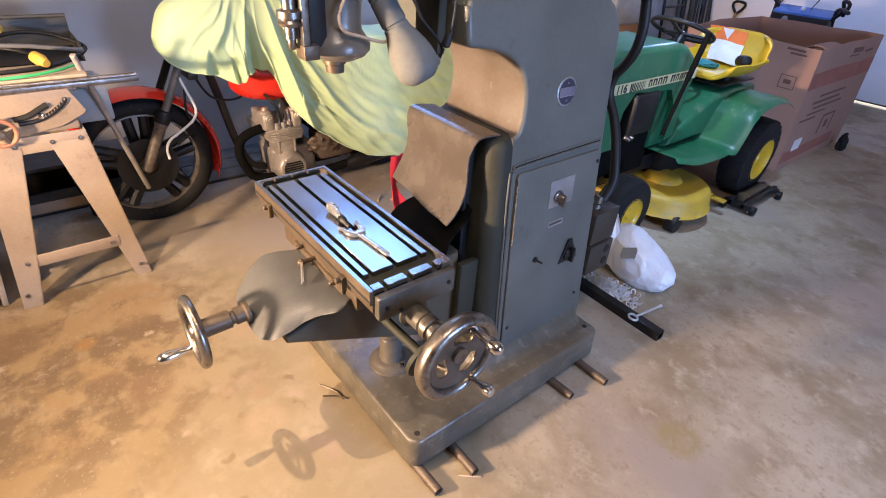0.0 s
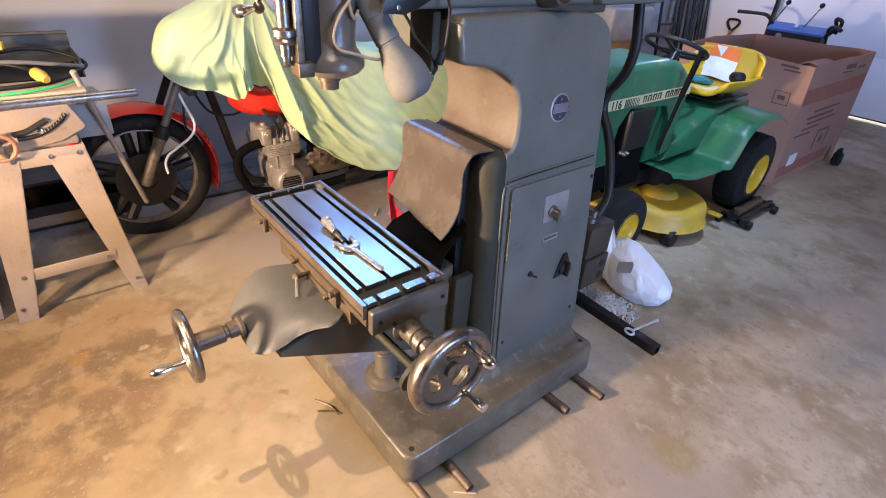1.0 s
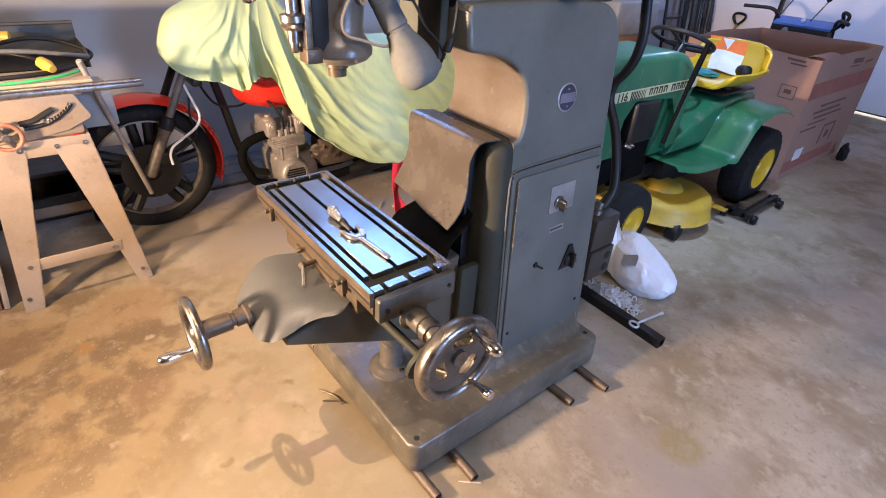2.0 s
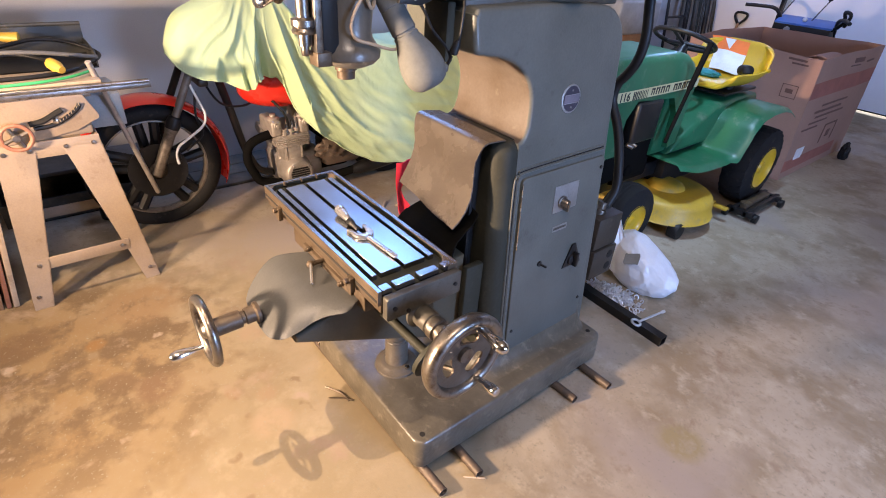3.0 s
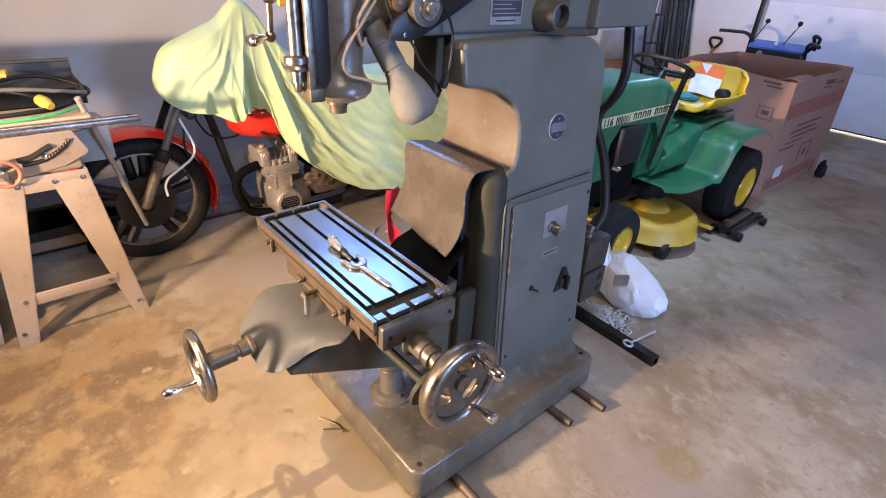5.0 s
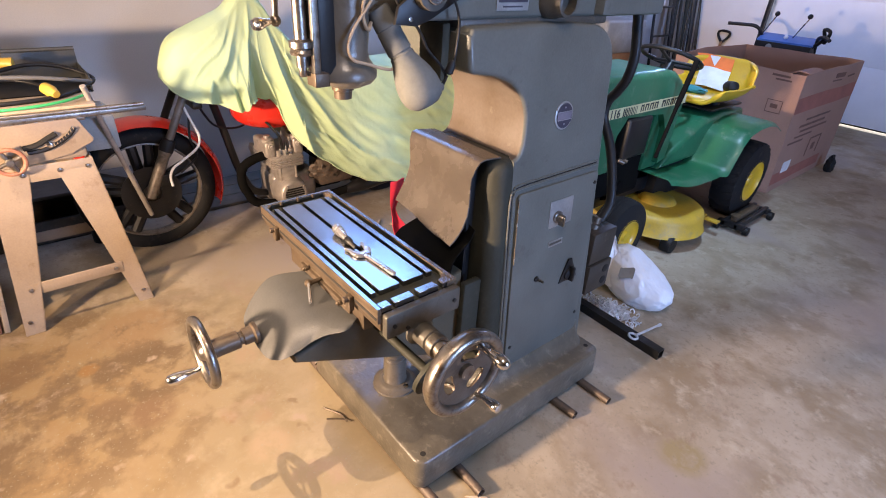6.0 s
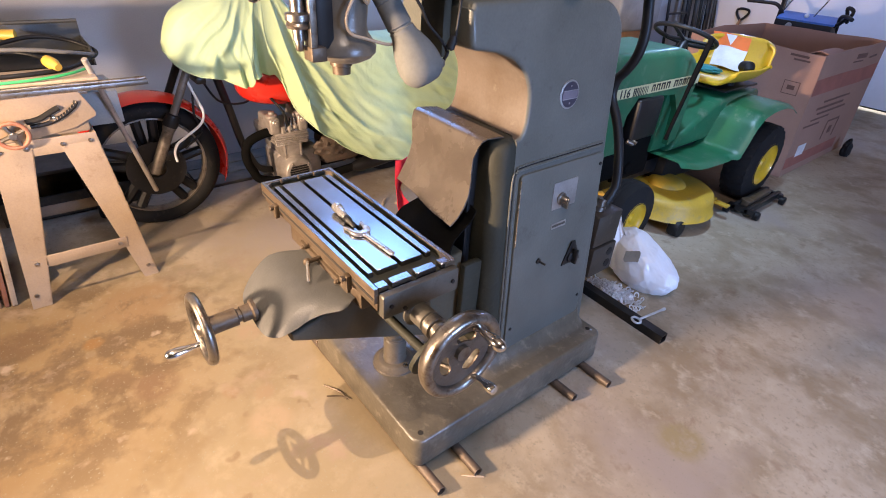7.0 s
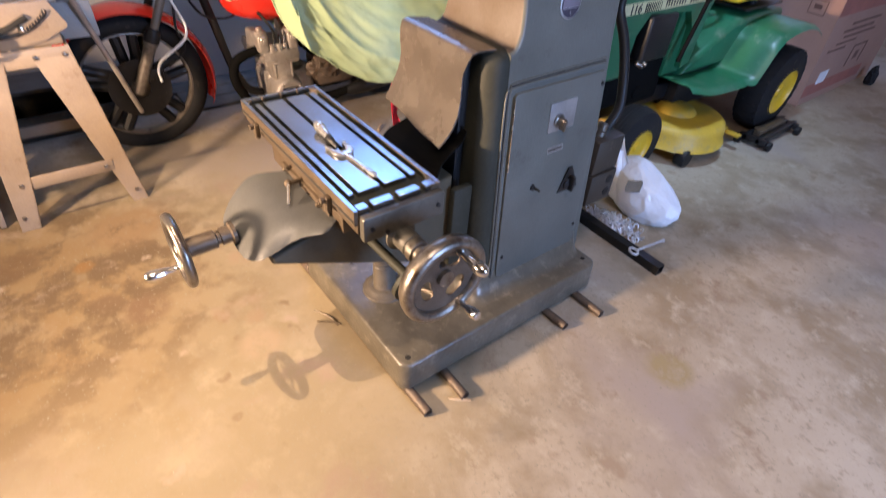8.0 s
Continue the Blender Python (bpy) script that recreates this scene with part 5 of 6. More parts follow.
part("gauge_wheel", lathe((0.315, 2.30, 0.052), (2, 2.30, 0.052), [(0, 0.03), (0.006, 0.050), (0.014, 0.052), (0.060, 0.052), (0.068, 0.047), (0.07, 0.02), (0.07, 0)], 22), BLACK, deck, "black gauge wheel")
part("deck_arm", joined(box(0.33, 0.43, 2.74, 2.785, 0.090, 0.105, 0.003), box(0.28, 0.34, 2.60, 2.78, 0.09, 0.12, 0.004)), DECK_YELLOW, deck, "yellow deck bracket")

# things on the seat
bk = thing("papers", (-0.06, 3.1, 0.78), "orange and white printed packaging lying on the tractor seat", "packaging")
def paper(u, v, low, high):
    """A stiff sheet between a lower and an upper edge: left x, right x, y, z."""
    x0, x1, y, z = (a + (b - a) * v for a, b in zip(low, high))
    return (x0 + (x1 - x0) * u, y, z + 0.006 * math.sin(u * 5))
TOP, FOLD, FOOT = (-0.290, -0.025, 3.352, 0.985), (-0.227, -0.012, 3.322, 0.908), (-0.165, 0.035, 3.175, 0.805)
part("orange_sheet", sheet(lambda u, v: paper(u, v, FOLD, TOP), 6, 5, 0.003), ORANGE, bk)
part("white_sheet", sheet(lambda u, v: paper(u, v, FOOT, FOLD), 6, 5, 0.003), PAPER, bk)
part("white_mark", sheet(lambda u, v: (-0.135 - 0.02 * v + (u - 0.5) * 0.075 * v, 3.3235 + 0.022 * v, 0.922 + 0.062 * v), 4, 6, 0.002), PAPER, bk)
part("blue_sheet", sheet(lambda u, v: paper(u, v, (-0.26, -0.06, 2.90, 0.798), (-0.26, -0.08, 3.05, 0.806)), 6, 4, 0.003), BLUE, bk)
gl = thing("glove", (-0.08, 2.98, 0.80), "dark teal work glove crumpled on the tractor seat", "glove")
bm = bmesh.new()
bmesh.ops.create_icosphere(bm, subdivisions=4, radius=1)
for v in bm.verts:
    d = v.co.normalized()
    r = 1 - 0.45 * abs(noise.noise(d * 2.6 + Vector((9, 2, 4))))
    v.co = Vector((-0.08 + d.x * 0.11 * r, 2.965 + d.y * 0.06 * r, 0.815 + d.z * 0.026 * r))
part("glove", bm, TEAL, gl, "", 70)
dr = thing("drill_chuck", (0.115, 3.12, 0.80), "small black power tool on the tractor seat", "tool")
part("body", joined(lathe((0.06, 3.14, 0.845), (0.16, 3.06, 0.86), [(0, 0.015), (0.01, 0.032), (0.06, 0.036), (0.09, 0.034), (0.10, 0.02), (0.10, 0)], 20), rod((0.09, 3.12, 0.85), (0.10, 3.13, 0.795), 0.014)), BLACK, dr)

# ---------------------------------------------------------------- floor dolly behind the deck
jk = thing("floor_jack", (0.45, 3.08, 0.0), "low black trolley jack on the floor beside the tractor", "jack")
part("side_rail", box(0.395, 0.425, 2.90, 3.40, 0.03, 0.075, 0.006), BLACK_PAINT, jk)
part("side_rail", box(0.475, 0.505, 2.90, 3.40, 0.03, 0.075, 0.006), BLACK_PAINT, jk)
part("cross_bar", box(0.37, 0.54, 2.90, 2.94, 0.035, 0.07, 0.005), BLACK_PAINT, jk)
part("cross_bar", box(0.38, 0.53, 3.34, 3.38, 0.035, 0.07, 0.005), BLACK_PAINT, jk)
part("lift_arm", joined(box(0.428, 0.472, 2.95, 3.30, 0.06, 0.095, 0.006), lathe((0.45, 2.98, 0.09), (0.45, 2.98, 1), [(0, 0.035), (0.012, 0.035), (0.014, 0.02), (0.014, 0)], 16)), IRON, jk)
for x, y in ((0.375, 2.90), (0.545, 2.95), (0.375, 3.38), (0.54, 3.36)):
    part("caster", lathe((x - 0.018, y, 0.030), (x + 1, y, 0.030), [(0, 0.02), (0.004, 0.029), (0.032, 0.029), (0.036, 0.02), (0.036, 0)], 18), BLACK, jk)

# ---------------------------------------------------------------- cardboard box
BX0, BX1, BY0, BY1, BZ = -0.66, 0.320, 3.86, 5.20, 0.900
cb = thing("cardboard_box", ((BX0 + BX1) / 2, (BY0 + BY1) / 2, 0), "large open brown cardboard box with dark printed bands", "cardboard box")


def lean(c):
    """A slightly bulged, tired box."""
    k = c.z / BZ
    mid = 4 * ((c.y - BY0) / (BY1 - BY0)) * (1 - (c.y - BY0) / (BY1 - BY0))
    return (c.x - 0.028 * k + (0.012 * mid if c.x > 0 else 0) * (1 - abs(2 * k - 1)), c.y - 0.02 * k, c.z + 0.02 * noise.noise((c.y * 2.5, c.x * 2.5, 0)) * k * k)


def panel_grid(x0, x1, y0, y1, z0, z1):
    bm = box(x0, x1, y0, y1, z0, z1)
    bmesh.ops.subdivide_edges(bm, edges=list(bm.edges), cuts=7, use_grid_fill=True)
    return tell(bm, lean)


T = 0.007
part("side", panel_grid(BX1 - T, BX1, BY0, BY1, 0.001, BZ), CARD, cb)
part("side", panel_grid(BX0, BX0 + T, BY0, BY1, 0.001, BZ), CARD, cb)
part("end", panel_grid(BX0 + T, BX1 - T, BY0, BY0 + T, 0.001, BZ), CARD, cb)
part("end", panel_grid(BX0 + T, BX1 - T, BY1 - T, BY1, 0.001, BZ), CARD, cb)
part("bottom", box(BX0 + T, BX1 - T, BY0 + T, BY1 - T, 0.002, 0.01), CARD, cb)
def flap2(u, v):
    return (BX1 - 0.035 - 0.17 * v, BY0 + 0.06 + 0.32 * u, BZ - 0.004 + 0.02 * math.sin(v * 3.1) - 0.05 * v * v)
part("flap", sheet(flap2, 6, 6, 0.006), CARD, cb, "folded-in side flap")


def printed(y0, y1, z0, z1, material, label=""):
    bm = box(BX1 + 0.0008, BX1 + 0.0022, y0, y1, z0, z1)
    bmesh.ops.subdivide_edges(bm, edges=[e for e in bm.edges if abs(e.verts[0].co.y - e.verts[1].co.y) > 0.02], cuts=6)
    part("print", tell(bm, lean), material, cb, label)


printed(BY0 + 0.01, BY1 - 0.01, 0.62, 0.735, CARD_BAND, "dark red printed band")
printed(BY0 + 0.01, BY1 - 0.30, 0.06, 0.15, CARD_BAND, "dark red printed band")
for y0, y1, z0, z1 in ((4.50, 4.72, 0.79, 0.80), (4.55, 4.78, 0.815, 0.85), (4.86, 5.03, 0.80, 0.815), (4.08, 4.62, 0.49, 0.508), (4.12, 4.70, 0.45, 0.466), (4.05, 4.40, 0.41, 0.424), (4.18, 4.72, 0.535, 0.55), (3.96, 4.25, 0.37, 0.385), (4.45, 4.47, 0.20, 0.36), (4.70, 4.72, 0.20, 0.36), (4.45, 4.72, 0.345, 0.36), (4.55, 4.62, 0.24, 0.30)):
    printed(y0, y1, z0, z1, PRINT)
printed(4.02, 4.17, 0.135, 0.225, PAPER, "white paper label")
def on_end(x0, x1, z0, z1, material):
    bm = box(x0, x1, BY0 - 0.0022, BY0 - 0.0008, z0, z1)
    part("print", tell(bm, lean), material, cb)
for x0, x1, z0, z1 in ((0.10, 0.225, 0.865, 0.88), (0.13, 0.24, 0.84, 0.852), (0.12, 0.23, 0.695, 0.700), (0.12, 0.23, 0.605, 0.610), (0.12, 0.125, 0.61, 0.695), (0.225, 0.23, 0.61, 0.695), (0.15, 0.20, 0.64, 0.67)):
    on_end(x0, x1, z0, z1, PRINT)
rag = thing("rag", (0.425, 4.93, 0), "dark crumpled rag against the box corner", "rag")
bm = bmesh.new()
bmesh.ops.create_icosphere(bm, subdivisions=4, radius=1)
for v in bm.verts:
    d = v.co.normalized()
    r = 1 - 0.6 * abs(noise.noise(d * 2.2 + Vector((1, 7, 4))))
    v.co = Vector((0.425 + d.x * 0.042 * r, 4.93 + d.y * 0.045 * r, max(0.002, 0.05 + d.z * 0.10 * r * (1 + 0.4 * noise.noise(d * 5)))))
part("cloth", bm, BLACK, rag, "", 70)

# ---------------------------------------------------------------- snow blower behind the box
sb = thing("snow_blower", (-0.5, 5.95, 0), "walk-behind snow blower with black handlebars and a blue console", "snow blower")
part("housing", box(-0.80, -0.15, 5.95, 6.45, 0.04, 0.62, 0.03), BLACK_PAINT, sb, "black auger housing")
part("handlebar", tube([(-1.13, 5.66, 1.02), (-0.98, 5.68, 1.025), (-0.86, 5.70, 1.02), (-0.80, 5.74, 0.96), (-0.76, 5.85, 0.80), (-0.72, 6.05, 0.5)], 0.017, 12), BLACK, sb, "black handlebar")
part("handlebar", tube([(-0.08, 5.40, 1.00), (-0.16, 5.52, 1.01), (-0.235, 5.64, 0.99), (-0.27, 5.74, 0.93), (-0.29, 5.85, 0.80), (-0.32, 6.05, 0.5)], 0.017, 12), BLACK, sb, "black handlebar")
part("console", prism([(5.66, 0.898), (5.66, 0.915), (5.80, 0.965), (5.86, 0.965), (5.86, 0.898)], -0.80, -0.27, "x", 0.01), BLUE, sb, "blue control console")
part("console_front", box(-0.79, -0.28, 5.66, 5.85, 0.78, 0.8975, 0.008), BLACK_PAINT, sb, "black console front")
part("dial", lathe((-0.66, 5.66, 0.85), (-0.66, 4, 0.85), [(0, 0.03), (0.012, 0.028), (0.014, 0)], 18), GREY_PLASTIC, sb)
part("white_knob", ball((-0.55, 5.72, 0.955), 0.022, 14), PAPER, sb)
for x0, z1 in ((-0.70, 1.155), (-0.40, 1.16)):
    lv = part("lever", rod((x0 - 0.10, 5.76, 0.95), (x0, 5.72, z1 - 0.02), 0.006, 8), STEEL, sb)
    part("knob", ball((x0, 5.72, z1), 0.024, 14), BLACK, lv)
part("grip_guard", tube([(-0.28, 5.70, 0.90), (-0.20, 5.66, 0.98), (-0.21, 5.62, 1.07), (-0.15, 5.60, 1.05), (-0.18, 5.64, 0.95)], 0.016, 10), BLACK, sb)
for x in (-0.85, -0.10):
    part("wheel", lathe((x - 0.07, 6.05, 0.20), (x + 1, 6.05, 0.20), [(0, 0.12), (0.02, 0.19), (0.07, 0.20), (0.12, 0.19), (0.14, 0.12), (0.14, 0)], 30), TYRE, sb)

# ---------------------------------------------------------------- along the west wall, behind the tractor
ht = thing("hand_truck", (-1.86, 5.55, 0), "dark steel hand truck leaning on the wall", "hand truck")
for y in (5.38, 5.78):
    part("rail", rod((-1.72, y, 0.12), (-1.90, y, 1.42), 0.016, 10), BLACK_PAINT, ht)
for z in (0.45, 0.80, 1.10):
    part("cross_bar", rod((-1.72 - 0.18 * (z - 0.12) / 1.3, 5.38, z), (-1.72 - 0.18 * (z - 0.12) / 1.3, 5.78, z), 0.012, 10), BLACK_PAINT, ht)
part("toe_plate", box(-1.74, -1.50, 5.36, 5.80, 0.004, 0.012, 0.002), BLACK_PAINT, ht)
for y in (5.31, 5.85):
    part("wheel", lathe((-1.76, y - 0.03, 0.125), (-1.76, y + 1, 0.125), [(0, 0.06), (0.01, 0.115), (0.03, 0.125), (0.05, 0.115), (0.06, 0.06), (0.06, 0)], 24), BLACK, ht)
part("sign", box(-1.862, -1.855, 5.44, 5.58, 1.12, 1.26, 0.002), PAPER, ht, "white tag")
rnd = random.Random(3)
for i in range(12):
    y = 5.92 + 0.062 * i
    lean_y = rnd.uniform(-0.16, 0.16)
    hnd = thing("garden_tool", (-1.95, y, 0), "long-handled garden tool leaning in the corner", "garden tool", "tools in the corner")
    part("handle", rod((-1.78 - 0.02 * (i % 3), y + lean_y, 0.03), (-2.05, y + 0.05, 1.55 + 0.08 * (i % 4)), 0.014 if i % 3 else 0.03, 10), (GREY_DARK, BLACK_PAINT, NEAR_BLACK, GREY_DARK)[i % 4], hnd)
    part("blade", box(-1.86 - 0.02 * (i % 3), -1.74, y + lean_y - 0.09, y + lean_y + 0.09, 0.002, 0.03 + 0.02 * (i % 3), 0.006), BLACK_PAINT, hnd)
sh = thing("shovel", (-1.62, 6.62, 0), "shovel with a black D-shaped grip leaning on the white wall", "shovel")
part("shaft", rod((-1.60, 6.50, 0.30), (-1.585, 6.69, 0.72), 0.016, 10), WOOD_RED, sh)
part("grip", tube([(-1.585, 6.69, 0.71), (-1.65, 6.70, 0.78), (-1.655, 6.705, 0.83), (-1.59, 6.705, 0.845), (-1.52, 6.705, 0.83), (-1.525, 6.70, 0.78), (-1.585, 6.69, 0.71)], 0.015, 8, 5), BLACK, sh)
part("blade", prism([(-1.72, 0.01), (-1.48, 0.01), (-1.47, 0.26), (-1.56, 0.32), (-1.64, 0.32), (-1.73, 0.26)], 6.46, 6.47, "y", 0.002), IRON, sh)
dc = thing("dust_cover", (-1.6, 4.25, 0), "pale grey tarpaulin draped over a stored cabinet", "tarpaulin")
part("cover", tell(box(-1.95, -1.42, 3.88, 4.55, 0.74, 1.04, 0.03, 3), lambda c: (c.x, c.y, c.z + 0.03 * noise.noise((c.x * 4, c.y * 4, 1)))), GREY_PLASTIC, dc)
part("cabinet", box(-1.93, -1.45, 3.92, 4.52, 0.0, 0.75, 0.01), WOOD_RED, dc, "brown cabinet")

# ---------------------------------------------------------------- motorcycle
BXC = -1.36
bike = thing("motorcycle", (BXC, 0.7, 0), "red motorcycle with cast wheels, mostly under a cloth", "motorcycle")


def bike_wheel(name, y, R, width, parent, label):
    w = part(name, ring((BXC, y, R), (1, 0, 0), R - width * 0.5, width * 0.5, 64, 14), TYRE, parent, label, 60)
    part("rim", lathe((BXC - 0.032, y, R), (2, y, R), [(0, R * 0.74), (0.004, R * 0.80), (0.06, R * 0.80), (0.064, R * 0.74), (0.050, R * 0.725), (0.014, R * 0.725), (0.0, R * 0.74)], 56, False), RIM, w, "dirty alloy rim, coloured darker for shade")
    part("hub", lathe((BXC - 0.06, y, R), (2, y, R), [(0, 0.03), (0.01, 0.05), (0.11, 0.05), (0.12, 0.03), (0.13, 0.02), (0.13, 0)], 28), RIM, w)
    for k in range(5):
        a = radians(18 + 72 * k)
        for s in (-1, 1):
            p = Vector((BXC, y + 0.045 * math.cos(a + s * 0.5), R + 0.045 * math.sin(a + s * 0.5)))
            q = Vector((BXC, y + R * 0.735 * math.cos(a + s * 0.16), R + R * 0.735 * math.sin(a + s * 0.16)))
            part("spoke", tube([p, (p + q) / 2, q], 0.026, 8, 2), BLACK_PAINT, w)
    part("brake_disc", lathe((BXC + 0.062, y, R), (2, y, R), [(0, 0.045), (0.0, 0.142), (0.005, 0.142), (0.005, 0.045), (0, 0.045)], 40, False), BLACK_PAINT, w, "brake disc")
    return w


FY, FR = -0.092, 0.334
bike_wheel("front_wheel", FY, FR, 0.092, bike, "black tyre on a cast alloy wheel")
bike_wheel("rear_wheel", 1.36, 0.318, 0.115, bike, "black tyre on a cast alloy wheel")


def mud(u, v):
    a = radians(-24 + 165 * v)
    r = 0.376 - 0.030 * (2 * u - 1) ** 2
    return (BXC + 0.092 * (2 * u - 1), FY + r * math.cos(a), FR + r * math.sin(a) + 0.008)


part("front_fender", sheet(mud, 10, 40, 0.003), RED, bike, "red front fender", 60)
for s in (-1, 1):
    x = BXC + 0.085 * s
    fk = part("fork_leg", lathe((x, FY - 0.02, FR - 0.02), (x, FY + 0.285, FR + 0.58), [(0, 0.018), (0.01, 0.027), (0.24, 0.027), (0.255, 0.032), (0.275, 0.032), (0.28, 0.019), (0.56, 0.019)], 22), RIM if s > 0 else BLACK_PAINT, bike, "alloy fork slider with steel tube")
    part("fork_boot", lathe((x, FY + 0.100, FR + 0.216), (x, FY + 0.285, FR + 0.58), [(0, 0.034), (0.03, 0.036), (0.06, 0.030), (0.065, 0.02)], 20), BLACK, fk)
    part("caliper", box(x + 0.0 - 0.018, x + 0.018, FY + 0.03, FY + 0.115, FR + 0.04, FR + 0.10, 0.012), BLACK_PAINT, fk)
part("fork_yoke", box(BXC - 0.12, BXC + 0.12, 0.165, 0.215, 0.745, 0.785, 0.01), BLACK_PAINT, bike)
part("top_yoke", box(BXC - 0.11, BXC + 0.11, 0.215, 0.26, 0.93, 0.96, 0.01), BLACK_PAINT, bike)
part("handlebar", tube([(BXC - 0.07, 0.36, 1.02), (BXC - 0.05, 0.32, 1.00), (BXC + 0.05, 0.32, 1.00), (BXC + 0.07, 0.36, 1.02)], 0.012, 10), CHROME, bike)
part("brake_hose", joined(tube([(BXC + 0.09, 0.13, 0.76), (BXC + 0.11, 0.149, 0.69), (BXC + 0.11, 0.173, 0.608), (BXC + 0.11, 0.151, 0.548), (BXC + 0.11, 0.069, 0.493), (BXC + 0.11, 0.022, 0.463), (BXC + 0.11, 0.0, 0.42), (BXC + 0.11, 0.002, 0.369)], 0.0065, 8)), PAPER, bike, "pale brake hose")
part("cable", joined(tube([(BXC + 0.05, 0.19, 0.80), (BXC + 0.05, 0.27, 0.64), (BXC + 0.03, 0.40, 0.60), (BXC, 0.50, 0.63)], 0.006, 8), tube([(BXC + 0.08, 0.15, 0.72), (BXC + 0.10, 0.13, 0.60), (BXC + 0.09, 0.15, 0.50), (BXC + 0.075, 0.06, 0.42)], 0.006, 8)), BLACK, bike)
part("frame", joined(tube([(BXC, 0.27, 0.86), (BXC, 0.33, 0.60), (BXC, 0.40, 0.30), (BXC, 0.52, 0.17), (BXC, 0.95, 0.17)], 0.022, 10), tube([(BXC, 0.27, 0.90), (BXC, 0.60, 0.80), (BXC, 1.0, 0.72), (BXC, 1.55, 0.76)], 0.022, 10), tube([(BXC, 0.95, 0.17), (BXC + 0.06, 1.0, 0.45), (BXC + 0.06, 1.02, 0.72)], 0.018, 10), tube([(BXC + 0.09, 0.95, 0.33), (BXC + 0.09, 1.36, 0.318)], 0.022, 10, 2)), BLACK_PAINT, bike)
# tank
bm = bmesh.new()
bmesh.ops.create_uvsphere(bm, u_segments=36, v_segments=20, radius=1)
for v in bm.verts:
    c = v.co
    w = 0.145 * (1 - 0.25 * max(0, c.y))
    v.co = Vector((BXC + math.copysign(abs(c.x) ** 0.75, c.x) * w, 0.650 + c.y * 0.265, 0.695 + math.copysign(abs(c.z) ** 0.7, c.z) * (0.13 if c.z > 0 else 0.125)))
part("tank", bm, RED, bike, "red fuel tank", 70)
eng = part("engine", joined(box(BXC - 0.13, BXC + 0.10, 0.46, 0.74, 0.155, 0.36, 0.04, 3), lathe((BXC + 0.08, 0.545, 0.262), (2, 0.545, 0.262), [(0, 0.100), (0.05, 0.098), (0.085, 0.090), (0.115, 0.082), (0.120, 0.076), (0.122, 0.062), (0.116, 0.060), (0.116, 0.0)], 36)), ALU, bike, "cast aluminium engine")
part("cover_plate", joined(*[box(BXC + 0.196, BXC + 0.203, 0.545 - 0.058 * math.cos(math.asin((0.014 * k - 0.035) / 0.056)), 0.545 + 0.058 * math.cos(math.asin((0.014 * k - 0.035) / 0.056)), 0.222 + 0.014 * k, 0.230 + 0.014 * k, 0.001, 1) for k in range(6)]), BLACK_PAINT, eng, "black ribbed end cap")
part("cap_screw", joined(*[rod((BXC + 0.190, 0.545 + 0.070 * math.cos(a), 0.262 + 0.070 * math.sin(a)), (BXC + 0.204, 0.545 + 0.070 * math.cos(a), 0.262 + 0.070 * math.sin(a)), 0.006, 8) for a in (0.6, 2.2, 3.8, 5.4)]), CHROME, eng)
part("cylinder", joined(box(BXC - 0.14, BXC + 0.155, 0.478, 0.592, 0.33, 0.43, 0.012), *[rod((BXC + 0.150, y, 0.345), (BXC + 0.150, y, 0.42), 0.009, 8) for y in (0.488, 0.582)]), ALU, eng)
for k in range(6):
    z, g = 0.424 + 0.012 * k, 0.006 if k in (2, 3, 4) else 0.0
    part("fin", box(BXC - 0.16, BXC + 0.168 + g, 0.436 - g, 0.626 + g, z, z + 0.0055, 0.0018, 1), ALU, eng)
part("cylinder_head", joined(box(BXC - 0.15, BXC + 0.165, 0.435, 0.630, 0.424, 0.496, 0.008), *[box(BXC - 0.02 + d, BXC + 0.165 + d, y, y + 0.062, 0.49, 0.585, 0.016, 3) for y, d in ((0.412, 0.0), (0.575, 0.0))], *[rod((BXC + 0.15, y, 0.49), (BXC + 0.15, y, 0.53), 0.016, 12) for y in (0.487, 0.525, 0.560)]), ALU, eng, "cast cylinder head with two valve towers")
for y in (0.443, 0.606):
    part("valve_cap", joined(lathe((BXC + 0.120, y, 0.580), (BXC + 0.120, y, 1), [(0, 0.034), (0.012, 0.034), (0.018, 0.028), (0.020, 0.018), (0.034, 0.017), (0.036, 0.0)], 18), rod((BXC + 0.166, y, 0.560), (BXC + 0.178, y, 0.560), 0.020, 14), rod((BXC + 0.176, y, 0.560), (BXC + 0.186, y, 0.560), 0.010, 6)), ALU, eng, "round valve cap")
for y in (0.500, 0.532, 0.556):
    part("stud", joined(rod((BXC + 0.160, y, 0.50), (BXC + 0.150, y + 0.004, 0.575), 0.006, 8), rod((BXC + 0.160, y, 0.498), (BXC + 0.159, y, 0.512), 0.011, 6)), CHROME, eng)
part("plug_lead", tube([(BXC + 0.155, 0.515, 0.53), (BXC + 0.165, 0.50, 0.60), (BXC + 0.13, 0.47, 0.66), (BXC + 0.05, 0.44, 0.70)], 0.007, 8), BLACK, eng, "black plug lead")
part("intake_stub", joined(rod((BXC + 0.08, 0.625, 0.53), (BXC + 0.09, 0.72, 0.55), 0.030), box(BXC + 0.05, BXC + 0.15, 0.66, 0.74, 0.48, 0.56, 0.012)), RUBBER_MATT, eng)
eng.location += Vector((0.02, 0.072, -0.045))
part("carburettor", joined(rod((BXC + 0.10, 0.63, 0.56), (BXC + 0.10, 0.78, 0.58), 0.035), box(BXC + 0.06, BXC + 0.15, 0.68, 0.76, 0.49, 0.56, 0.01)), WORN_STEEL, bike)
